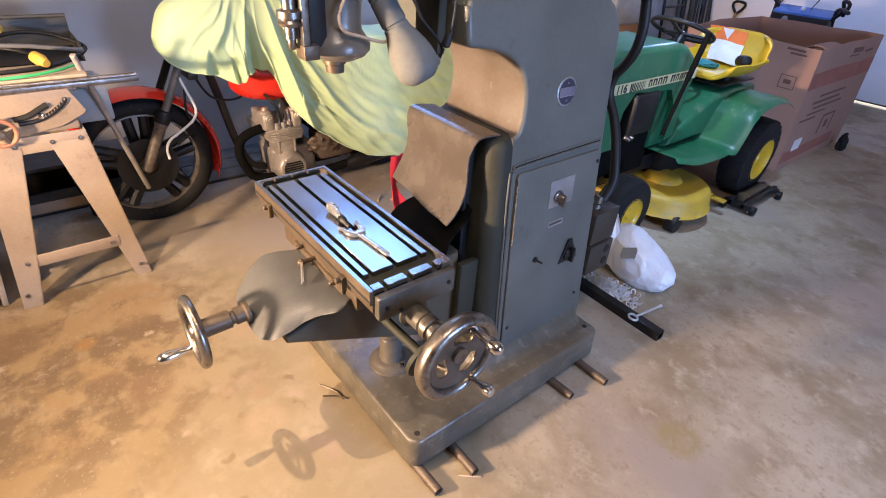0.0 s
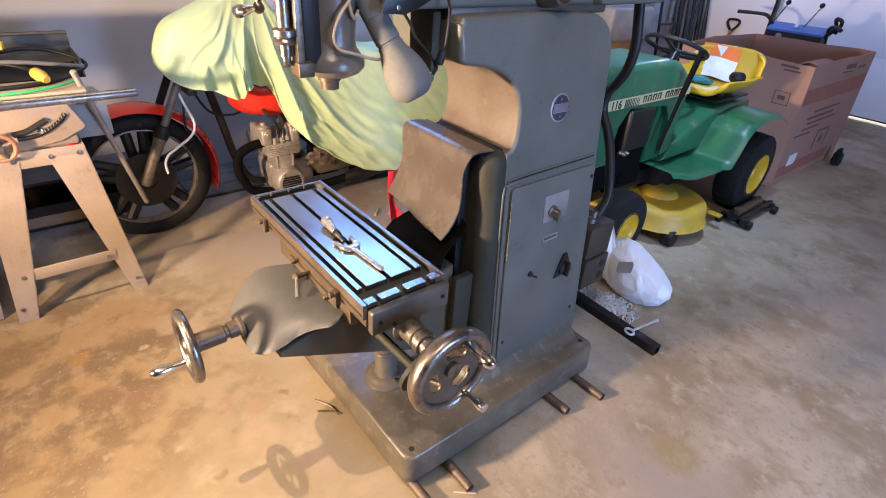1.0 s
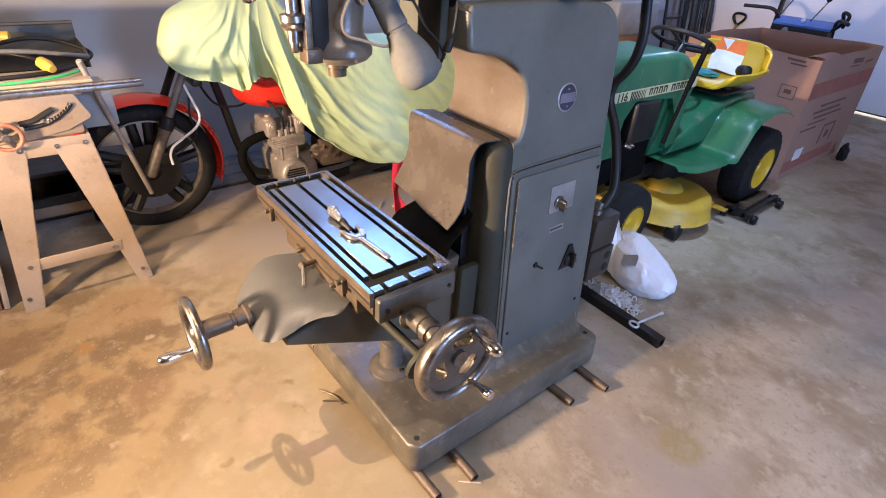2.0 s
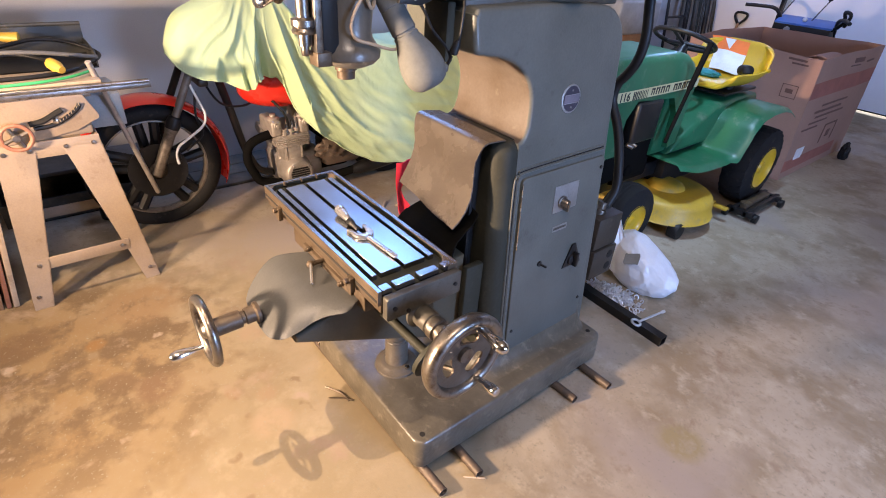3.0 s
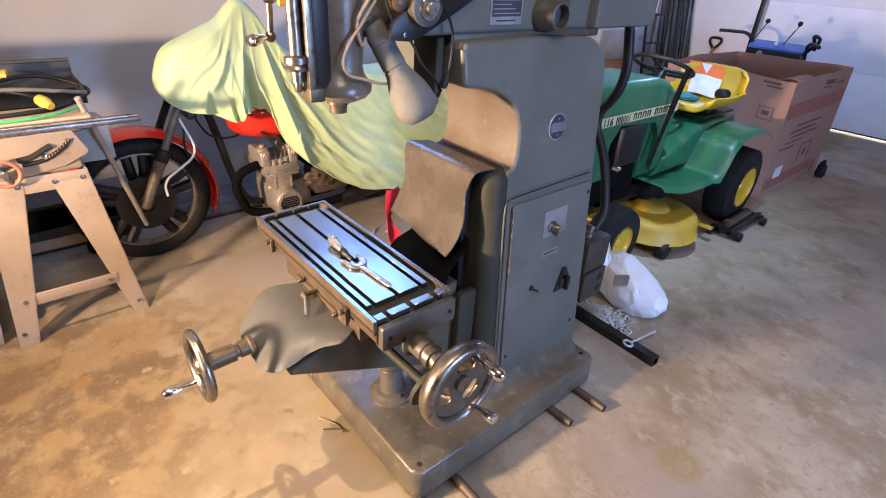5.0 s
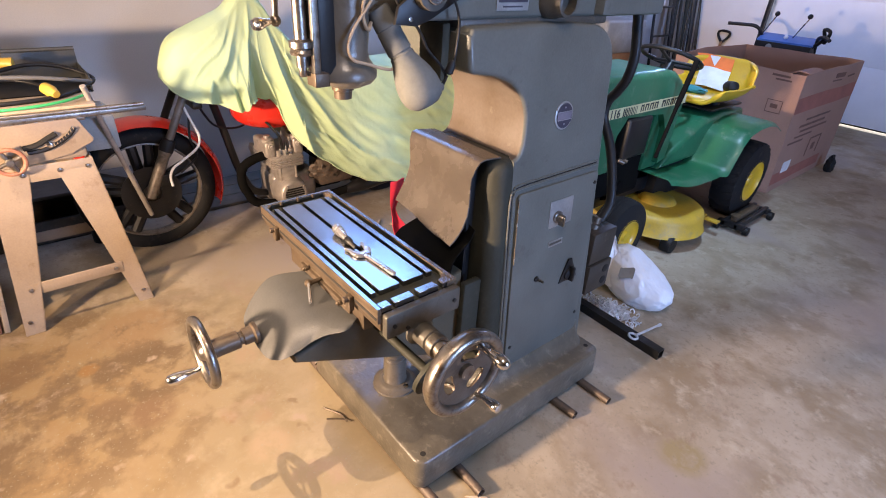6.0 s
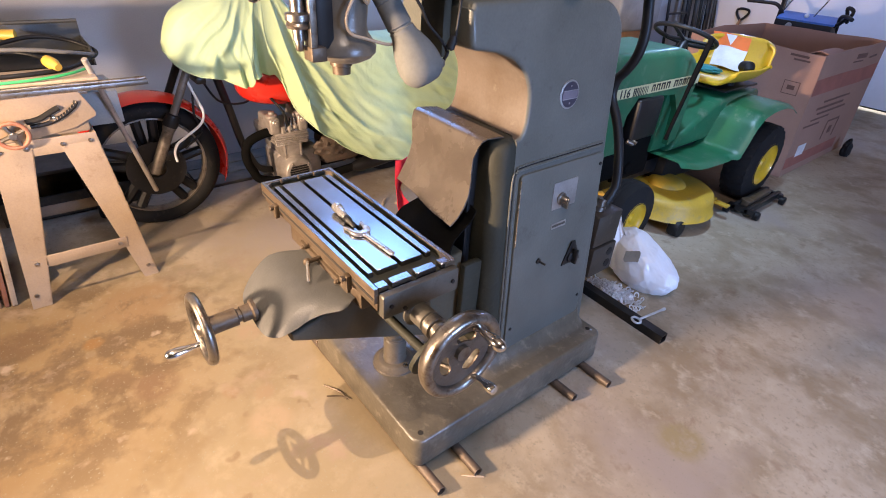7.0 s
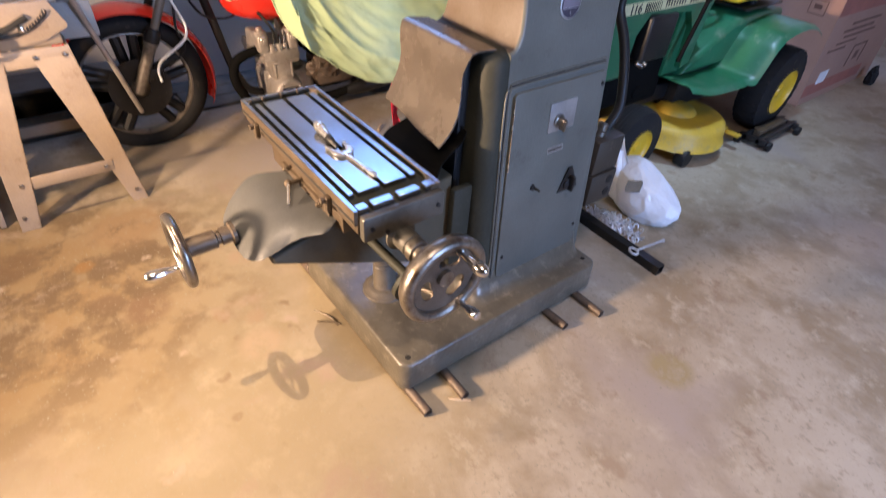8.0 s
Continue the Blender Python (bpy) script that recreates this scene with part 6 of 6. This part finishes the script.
part("exhaust", tube([(BXC + 0.09, 0.56, 0.45), (BXC + 0.13, 0.515, 0.455), (BXC + 0.13, 0.440, 0.442), (BXC + 0.13, 0.372, 0.410), (BXC + 0.13, 0.348, 0.341), (BXC + 0.13, 0.372, 0.25), (BXC + 0.13, 0.45, 0.165), (BXC + 0.15, 0.80, 0.13), (BXC + 0.18, 1.05, 0.16)], 0.025, 12), RUBBER_MATT, bike, "sooty exhaust pipe")
part("crankcase_clutter", joined(box(BXC + 0.02, BXC + 0.17, 0.80, 1.05, 0.20, 0.38, 0.03), rod((BXC + 0.10, 1.05, 0.25), (BXC + 0.26, 1.09, 0.22), 0.012), rod((BXC + 0.10, 1.05, 0.32), (BXC + 0.22, 1.02, 0.32), 0.02)), PIPE, bike, "rusty gearbox cover")
# Made-up black mass that stands in for the deep shade under the cloth.
part("battery_box", joined(box(BXC - 0.11, BXC + 0.13, 0.80, 1.06, 0.36, 0.66, 0.03, 3), box(BXC - 0.10, BXC + 0.04, 0.74, 1.04, 0.13, 0.24, 0.03, 3)), RUBBER_MATT, bike, "black block added to darken the space under the cloth")


def rag_form(d):
    """A crumpled, folded surface round a hidden lump."""
    k = 1 - 0.55 * abs(noise.noise(d * 2.4 + Vector((5, 3, 8)))) - 0.15 * abs(noise.noise(d * 6))
    return Vector((BXC + 0.13 + d.x * 0.07 * k, 0.87 + d.y * 0.13 * k, 0.30 + d.z * 0.085 * k))


bm = bmesh.new()
bmesh.ops.create_icosphere(bm, subdivisions=4, radius=1)
for v in bm.verts:
    v.co = rag_form(v.co.normalized())
part("side_cover", bm, PIPE, bike, "crumpled rusty side cover", 70)
# Likewise added dark, to keep the gap below the cloth from looking lit.
part("muffler", lathe((BXC + 0.17, 0.98, 0.145), (BXC + 0.22, 1.62, 0.24), [(0, 0.026), (0.06, 0.040), (0.14, 0.046), (0.52, 0.046), (0.60, 0.030), (0.61, 0.0)], 20), BLACK_PAINT, bike, "dark muffler added to darken the space under the cloth")
part("foot_peg", joined(rod((BXC + 0.12, 1.00, 0.275), (BXC + 0.25, 1.02, 0.27), 0.011, 10), rod((BXC + 0.20, 1.01, 0.272), (BXC + 0.255, 1.02, 0.27), 0.016, 12)), WORN_STEEL, bike)
part("seat", box(BXC - 0.13, BXC + 0.13, 0.86, 1.58, 0.74, 0.82, 0.03, 3), BLACK, bike)

# ---------------------------------------------------------------- cloth over the motorcycle
def lerp(table, s):
    """A smooth line through the rows of a table."""
    n = len(table)
    k = max(i for i in range(n - 1) if table[i][0] <= s + 1e-9)
    rows = [table[max(0, min(n - 1, k + d))] for d in (-1, 0, 1, 2)]
    t = (s - rows[1][0]) / (rows[2][0] - rows[1][0])
    return [0.5 * (2 * b + (c - a) * t + (2 * a - 5 * b + 4 * c - d) * t * t + (3 * b - a - 3 * c + d) * t ** 3) for a, b, c, d in zip(*[r[1:] for r in rows])]


# along the bike: y, ridge height, half width of the top, near hem height, near hem distance out
SPINE = [(0.0, 0.068, 0.930, 0.012, 0.895, 0.014), (0.04, 0.092, 0.99, 0.06, 0.845, 0.10), (0.11, 0.14, 1.065, 0.09, 0.815, 0.16), (0.20, 0.24, 1.128, 0.10, 0.785, 0.20),
         (0.29, 0.34, 1.170, 0.10, 0.755, 0.23), (0.36, 0.41, 1.205, 0.08, 0.775, 0.21), (0.44, 0.51, 1.290, 0.05, 0.785, 0.19), (0.51, 0.59, 1.255, 0.05, 0.735, 0.19), (0.59, 0.67, 1.13, 0.08, 0.57, 0.23), (0.66, 0.78, 1.02, 0.11, 0.41, 0.26),
         (0.76, 0.97, 0.94, 0.14, 0.285, 0.28), (0.87, 1.25, 0.92, 0.16, 0.19, 0.31), (1.0, 1.85, 0.90, 0.16, 0.13, 0.33)]


def crease(s):
    """Soft ridges with tight valleys between them."""
    return 1 - 2 * abs(math.sin(s)) ** 0.7


def drape(u, v):
    y, top, half, hem, out = lerp(SPINE, v)
    side = 1 if u > 0.5 else -1
    if side < 0:
        hem += (top - 0.05 - hem) * 0.75 * max(0, 1 - v / 0.20)
    e = abs(2 * u - 1)
    if e < 0.30:
        x = half * e / 0.30
        z = top - 0.035 * (e / 0.30) ** 2 * (1 if half < 0.2 else 0.5)
    else:
        f = (e - 0.30) / 0.70
        x = half + (out - half) * min(1, f * 1.3)
        z = top - 0.035 - (top - 0.035 - hem) * f ** 0.85
        w = 1.6 * noise.noise((v * 4.0, f * 0.8, 2))
        fan = (v - 0.455) / (0.16 + 0.85 * f)
        amp = min(1, max(0, (v - 0.13) / 0.15)) * (1 if v < 0.56 else max(0.45, 1 - (v - 0.56) * 3))
        fold = (0.4 + 0.6 * f) * 0.033 * crease(fan * 13 + 1.7 * w) + f * 0.012 * crease(fan * 27 + 3 * w)
        pouch = 0.050 * math.exp(-((v - 0.33) / 0.05) ** 2) * f ** 3
        deep = 0.050 * math.exp(-((v - 0.415 - 0.02 * f) / 0.014) ** 2) + 0.030 * math.exp(-((v - 0.365) / 0.012) ** 2) * f + 0.046 * math.exp(-((v - 0.292 - 0.015 * f) / 0.011) ** 2) * f * f + 0.028 * math.exp(-((v - 0.235) / 0.012) ** 2) * f * f
        deep *= min(1, f * 1.1)
        x += (fold * amp - deep + pouch) * min(1, f * 1.5)
        y += (0.018 * noise.noise((v * 9, f * 2, 5)) * f - 0.025 * f * math.sin(fan * 15 + w)) * amp
        z += (0.014 * math.sin(v * 38 + w) + 0.010 * noise.noise((v * 30, 3, 1))) * f * amp - 0.02 * pouch / 0.05
        if v > 0.6:
            along, across = 0.77 * y - 0.64 * z, 0.64 * y + 0.77 * z
            wr = noise.noise((along * 3.2, across * 17, 7))
            x += 0.014 * (0.5 - abs(wr)) + 0.013 * (0.5 - abs(noise.noise((along * 5, across * 36, 2)))) + 0.006 * noise.noise((y * 5 - z * 4, z * 7, 3))
    z += 0.010 * noise.noise((x * 7, y * 7, 4))
    return (BXC + side * x, y, max(z, 0.02))


cover = thing("cloth_cover", (BXC, 0.8, 0.9), "lime green cloth thrown over the motorcycle", "cloth cover")
part("cloth", sheet(drape, 120, 400, 0.004), CLOTH, cover, "", 80)
part("hem", tube([drape(1.0, k / 130) for k in range(131)], 0.0042, 6, 2), CLOTH, cover, "folded hem of the cloth")
st = thing("red_strap", (-0.72, 1.08, 0), "bright red strap hanging from the cloth to the floor", "strap")
def strap(u, v):
    """A flat strap, pinched at half its height and pooled on the floor."""
    y, half, z = along([(1.056, 0.050, 0.36), (1.054, 0.048, 0.28), (1.046, 0.036, 0.22), (1.036, 0.019, 0.17), (1.046, 0.026, 0.12), (1.062, 0.044, 0.07), (1.070, 0.046, 0.03), (1.072, 0.040, 0.006)], v)
    return (-0.72 - 0.02 * math.sin(v * 4) + 0.012 * math.sin(u * 5 + v * 3), y + half * (2 * u - 1), z)
part("strap", sheet(strap, 6, 24, 0.004), RED_CLOTH, st)
for i, (p, q) in enumerate((((-0.86, 1.10, 0.006), (-0.80, 1.16, 0.006)), ((-0.93, 1.07, 0.008), (-0.88, 1.02, 0.006)))):
    alone("wood_chip", rod(p, q, 0.009, 7), WOOD, "pale wood chip on the floor", "wood scrap", "chips on the floor")

# ---------------------------------------------------------------- table saw on its stand
saw = thing("table_saw", (-1.1, -0.5, 0), "old beige table saw on a splayed steel stand", "table saw")


def leg(y0, y1, f0, f1, xt, xf):
    """A splayed sheet steel leg with a folded edge."""
    bm = bmesh.new()
    t = 0.004
    quad = [(xt, y0, 0.690), (xt, y1, 0.690), (xf, f1, 0.001), (xf, f0, 0.001)]
    s = 1 if xf > xt else -1
    a = [bm.verts.new(p) for p in quad]
    b = [bm.verts.new((p[0] - s * t, p[1], p[2])) for p in quad]
    bm.faces.new(a)
    bm.faces.new(b[::-1])
    for i in range(4):
        bm.faces.new((a[i], a[(i + 1) % 4], b[(i + 1) % 4], b[i]))
    edge = [(xt - s * 0.0, y1, 0.690), (xf, f1, 0.001), (xf - s * 0.055, f1 - 0.004, 0.001), (xt - s * 0.06, y1 - 0.004, 0.690)]
    c = [bm.verts.new(p) for p in edge]
    d = [bm.verts.new((p[0], p[1] - t, p[2])) for p in edge]
    bm.faces.new(c)
    bm.faces.new(d[::-1])
    for i in range(4):
        bm.faces.new((c[i], c[(i + 1) % 4], d[(i + 1) % 4], d[i]))
    return bm


part("leg", leg(-0.470, -0.335, -0.322, -0.260, -0.905, -0.852), BEIGE, saw, "beige splayed steel leg")
part("leg", leg(-0.680, -0.548, -0.755, -0.685, -0.905, -0.845), BEIGE, saw, "beige splayed steel leg")
part("leg", leg(-0.470, -0.335, -0.322, -0.260, -1.32, -1.38), BEIGE, saw)
part("leg", leg(-0.690, -0.560, -0.765, -0.695, -1.32, -1.38), BEIGE, saw)
part("apron", joined(box(-0.909, -0.903, -0.72, -0.335, 0.635, 0.700, 0.002), box(-1.32, -0.905, -0.342, -0.336, 0.635, 0.700, 0.002), box(-1.325, -1.319, -0.72, -0.335, 0.635, 0.700, 0.002)), BEIGE, saw, "beige folded apron")
part("stretcher", box(-0.870, -0.864, -0.700, -0.345, 0.172, 0.225, 0.002), BEIGE, saw, "beige cross brace")
part("stretcher", box(-1.36, -1.354, -0.700, -0.345, 0.172, 0.225, 0.002), BEIGE, saw)
for y, z in ((-0.36, 0.668), (-0.455, 0.668), (-0.575, 0.668), (-0.655, 0.668), (-0.295, 0.06), (-0.725, 0.06), (-0.375, 0.198), (-0.682, 0.198)):
    xx = -0.902 if z > 0.5 else (-0.862 if z > 0.1 else -0.849)
    part("bolt", lathe((xx, y, z), (2, y, z), [(0, 0.009), (0.004, 0.008), (0.005, 0.004), (0.005, 0)], 12), WORN_STEEL, saw)
part("saw_body", joined(box(-1.30, -0.915, -0.70, -0.345, 0.700, 0.865, 0.012)), BEIGE, saw, "beige saw body")
plate_out = [(-0.70, 0.70), (-0.52, 0.705), (-0.40, 0.725), (-0.318, 0.762), (-0.312, 0.775), (-0.345, 0.850), (-0.352, 0.862), (-0.70, 0.858)]
part("tilt_plate", prism(plate_out, -0.914, -0.902, "x", 0.003), BEIGE, saw, "curved beige tilt plate")
slot = [(-0.535, 0.752), (-0.48, 0.757), (-0.43, 0.776), (-0.385, 0.806), (-0.368, 0.828)]
part("tilt_slot", tube([(-0.899, y, z) for y, z in slot], 0.0085, 8, 5), BLACK_PAINT, saw, "dark curved slot with scale")
part("tilt_slot", tube([(-0.900, -0.545, 0.770), (-0.900, -0.50, 0.778), (-0.900, -0.455, 0.800), (-0.900, -0.43, 0.812)], 0.011, 8, 5), HOLE_SHADE, saw)
for k in range(9):
    f = k / 8
    part("scale_mark", box(-0.8915, -0.8895, -0.455 + 0.085 * f - 0.002, -0.455 + 0.085 * f + 0.001, 0.765 + 0.058 * f ** 1.3, 0.775 + 0.058 * f ** 1.3), BEIGE, saw)
part("lock_knob", lathe((-0.905, -0.458, 0.772), (2, -0.458, 0.772), [(0, 0.013), (0.012, 0.012), (0.014, 0.008), (0.014, 0)], 14), CHROME, saw)
wh = part("tilt_wheel", ring((-0.865, -0.595, 0.738), (1, 0, 0), 0.047, 0.008, 32, 8), RUSTY, saw, "small red-brown handwheel")
part("spokes", joined(*[rod((-0.866, -0.595, 0.738), (-0.866, -0.595 + 0.045 * math.cos(a), 0.738 + 0.045 * math.sin(a)), 0.008, 8) for a in (0.4, 2.0, 3.5, 5.1)], rod((-0.91, -0.595, 0.738), (-0.85, -0.595, 0.738), 0.014, 14)), WORN_STEEL, wh)
top = part("saw_top", joined(box(-1.42, -0.885, -0.80, -0.30, 0.866, 0.886, 0.004), box(-1.40, -0.905, -0.78, -0.32, 0.850, 0.867, 0.003)), WORN_STEEL, saw, "cast iron saw table")
part("fence_rail", joined(box(-0.885, -0.862, -0.95, -0.108, 0.872, 0.892, 0.003), rod((-0.874, -0.95, 0.897), (-0.874, -0.112, 0.897), 0.008, 10)), WORN_STEEL, saw, "pale steel fence rail")
part("motor", lathe((-1.22, -0.35, 0.77), (-1.22, 1, 0.77), [(0, 0.06), (0.01, 0.07), (0.13, 0.07), (0.15, 0.05), (0.15, 0)], 24), GREY_PLASTIC, saw)
part("bracket", box(-1.09, -1.05, -0.345, -0.205, 0.675, 0.815, 0.006), GREY_PLASTIC, saw)

alone("board", box(-1.10, -0.895, -1.05, -0.275, 0.8935, 0.912, 0.003), WOOD, "pale weathered board lying on the saw table", "board")
tray = thing("metal_tray", (-1.62, -0.50, 0.888), "grey metal tray lying across the back of the saw table", "tray")
part("floor", box(-1.50, -1.20, -0.95, -0.235, 0.888, 0.894, 0.001), BLACK_PAINT, tray)
part("wall", joined(box(-1.50, -1.494, -0.95, -0.235, 0.894, 1.02, 0.002), box(-1.494, -1.20, -0.241, -0.235, 0.894, 0.96, 0.002), tube([(-1.497, -0.95, 1.022), (-1.497, -0.235, 1.022)], 0.009, 8, 1)), SLATE, tray)
cord1 = thing("extension_cord", (-1.2, -0.45, 0.894), "black extension cord with a yellow plug, coiled on the saw", "cord")
part("cord", joined(tube([(-1.25, -0.80, 0.925), (-1.30, -0.55, 0.975), (-1.34, -0.42, 0.99), (-1.33, -0.30, 0.97), (-1.25, -0.22, 0.935), (-1.15, -0.27, 0.922), (-1.03, -0.36, 0.922), (-0.99, -0.47, 0.920), (-0.98, -0.62, 0.920), (-0.99, -0.8, 0.920)], 0.0085, 10), tube([(-1.16, -0.78, 0.93), (-1.20, -0.60, 0.955), (-1.22, -0.50, 0.955), (-1.16, -0.42, 0.94), (-1.08, -0.40, 0.925)], 0.0075, 10)), BLACK, cord1)
part("plug", lathe((-1.36, -0.56, 1.005), (-1.33, -0.44, 0.995), [(0, 0.012), (0.02, 0.018), (0.06, 0.022), (0.085, 0.024), (0.088, 0.016), (0.088, 0)], 16), YELLOW_PLUG, cord1, "yellow plug")
part("plug", lathe((-1.06, -0.415, 0.955), (-0.98, -0.375, 0.930), [(0, 0.012), (0.01, 0.022), (0.045, 0.024), (0.06, 0.018), (0.075, 0.014), (0.075, 0)], 16), YELLOW_PLUG, cord1, "yellow socket end")
gc = thing("grey_cable", (-1.1, -0.4, 0.93), "stiff grey cable lying over the saw table", "cable")
part("cable", tube([(-1.10, -0.80, 0.985), (-1.08, -0.58, 0.995), (-1.10, -0.45, 0.985), (-1.12, -0.34, 0.965), (-1.14, -0.24, 0.945)], 0.008, 10), CABLE_GREY, gc)
gh = thing("green_hose", (-0.9, -0.45, 0.912), "thin green hose lying along the board", "hose")
part("hose", tube([(-0.90, -0.80, 0.918), (-0.89, -0.60, 0.919), (-0.90, -0.45, 0.921), (-0.93, -0.35, 0.926), (-0.99, -0.28, 0.93)], 0.0054, 10), GREEN_HOSE, gh)
alone("aluminium_rod", joined(rod((-0.93, -0.298, 0.974), (-1.225, -0.13, 0.250), 0.0115, 14)), ALU, "dull aluminium rod leaning from the saw onto the motorcycle wheel", "rod")
for k, (x, y, h, th) in enumerate(((-0.915, -0.812, 0.52, 0.020), (-0.920, -0.838, 0.54, 0.016), (-0.925, -0.866, 0.54, 0.018))):
    bm = box(-0.55, 0.0, -th / 2, th / 2, 0, h, 0.002)
    turned(bm, pose(x, y, 0.003, -8, 0, 7))
    alone("plywood_panel", bm, (WOOD, RUSTY, WOOD_RED)[k], ("pale plywood offcut standing against the saw stand", "red-edged panel standing against the saw stand", "brown plywood offcut standing against the saw stand")[k], "plywood", "offcuts by the saw")


GREY_BOARD = mat("weathered_grey_board", (0.13, 0.122, 0.11), 0.8, second=(0.085, 0.08, 0.07), scale=9, fine=90, bump=0.3)
for k, (x0, x1) in enumerate(((-2.085, -1.93), (-1.92, -1.775), (-1.765, -1.63))):
    alone("floor_board", box(x0, x1, 0.12 + 0.05 * k, 1.55 - 0.08 * k, 0.001, 0.022, 0.003), GREY_BOARD, "grey weathered board lying on the concrete by the wall", "board", "boards by the wall")
crate = thing("crate", (-1.78, -0.45, 0), "dark wooden crate standing against the wall under the saw", "crate")
part("back", box(-1.99, -1.975, -0.80, -0.12, 0.002, 0.235, 0.003), GREY_DARK, crate)
part("front", box(-1.70, -1.685, -0.80, -0.12, 0.002, 0.130, 0.003), GREY_DARK, crate)
for y in (-0.80, -0.135):
    part("end", box(-1.975, -1.70, y, y + 0.015, 0.002, 0.225, 0.003), GREY_DARK, crate)
part("bottom", box(-1.975, -1.70, -0.785, -0.135, 0.006, 0.018, 0.002), GREY_DARK, crate)
alone("plank", box(-1.98, -1.72, -0.86, -0.06, 0.2365, 0.258, 0.003), GREY_BOARD, "grey plank lying across the crate", "board")
can_g = thing("oil_can", (-1.58, -0.34, 0), "small dark oil can on the floor under the saw", "can")
part("can", lathe((-1.58, -0.34, 0.001), (-1.58, -0.34, 1), [(0, 0.045), (0.004, 0.048), (0.12, 0.048), (0.128, 0.040), (0.140, 0.014), (0.16, 0.012), (0.16, 0)], 22), BLACK_PAINT, can_g)
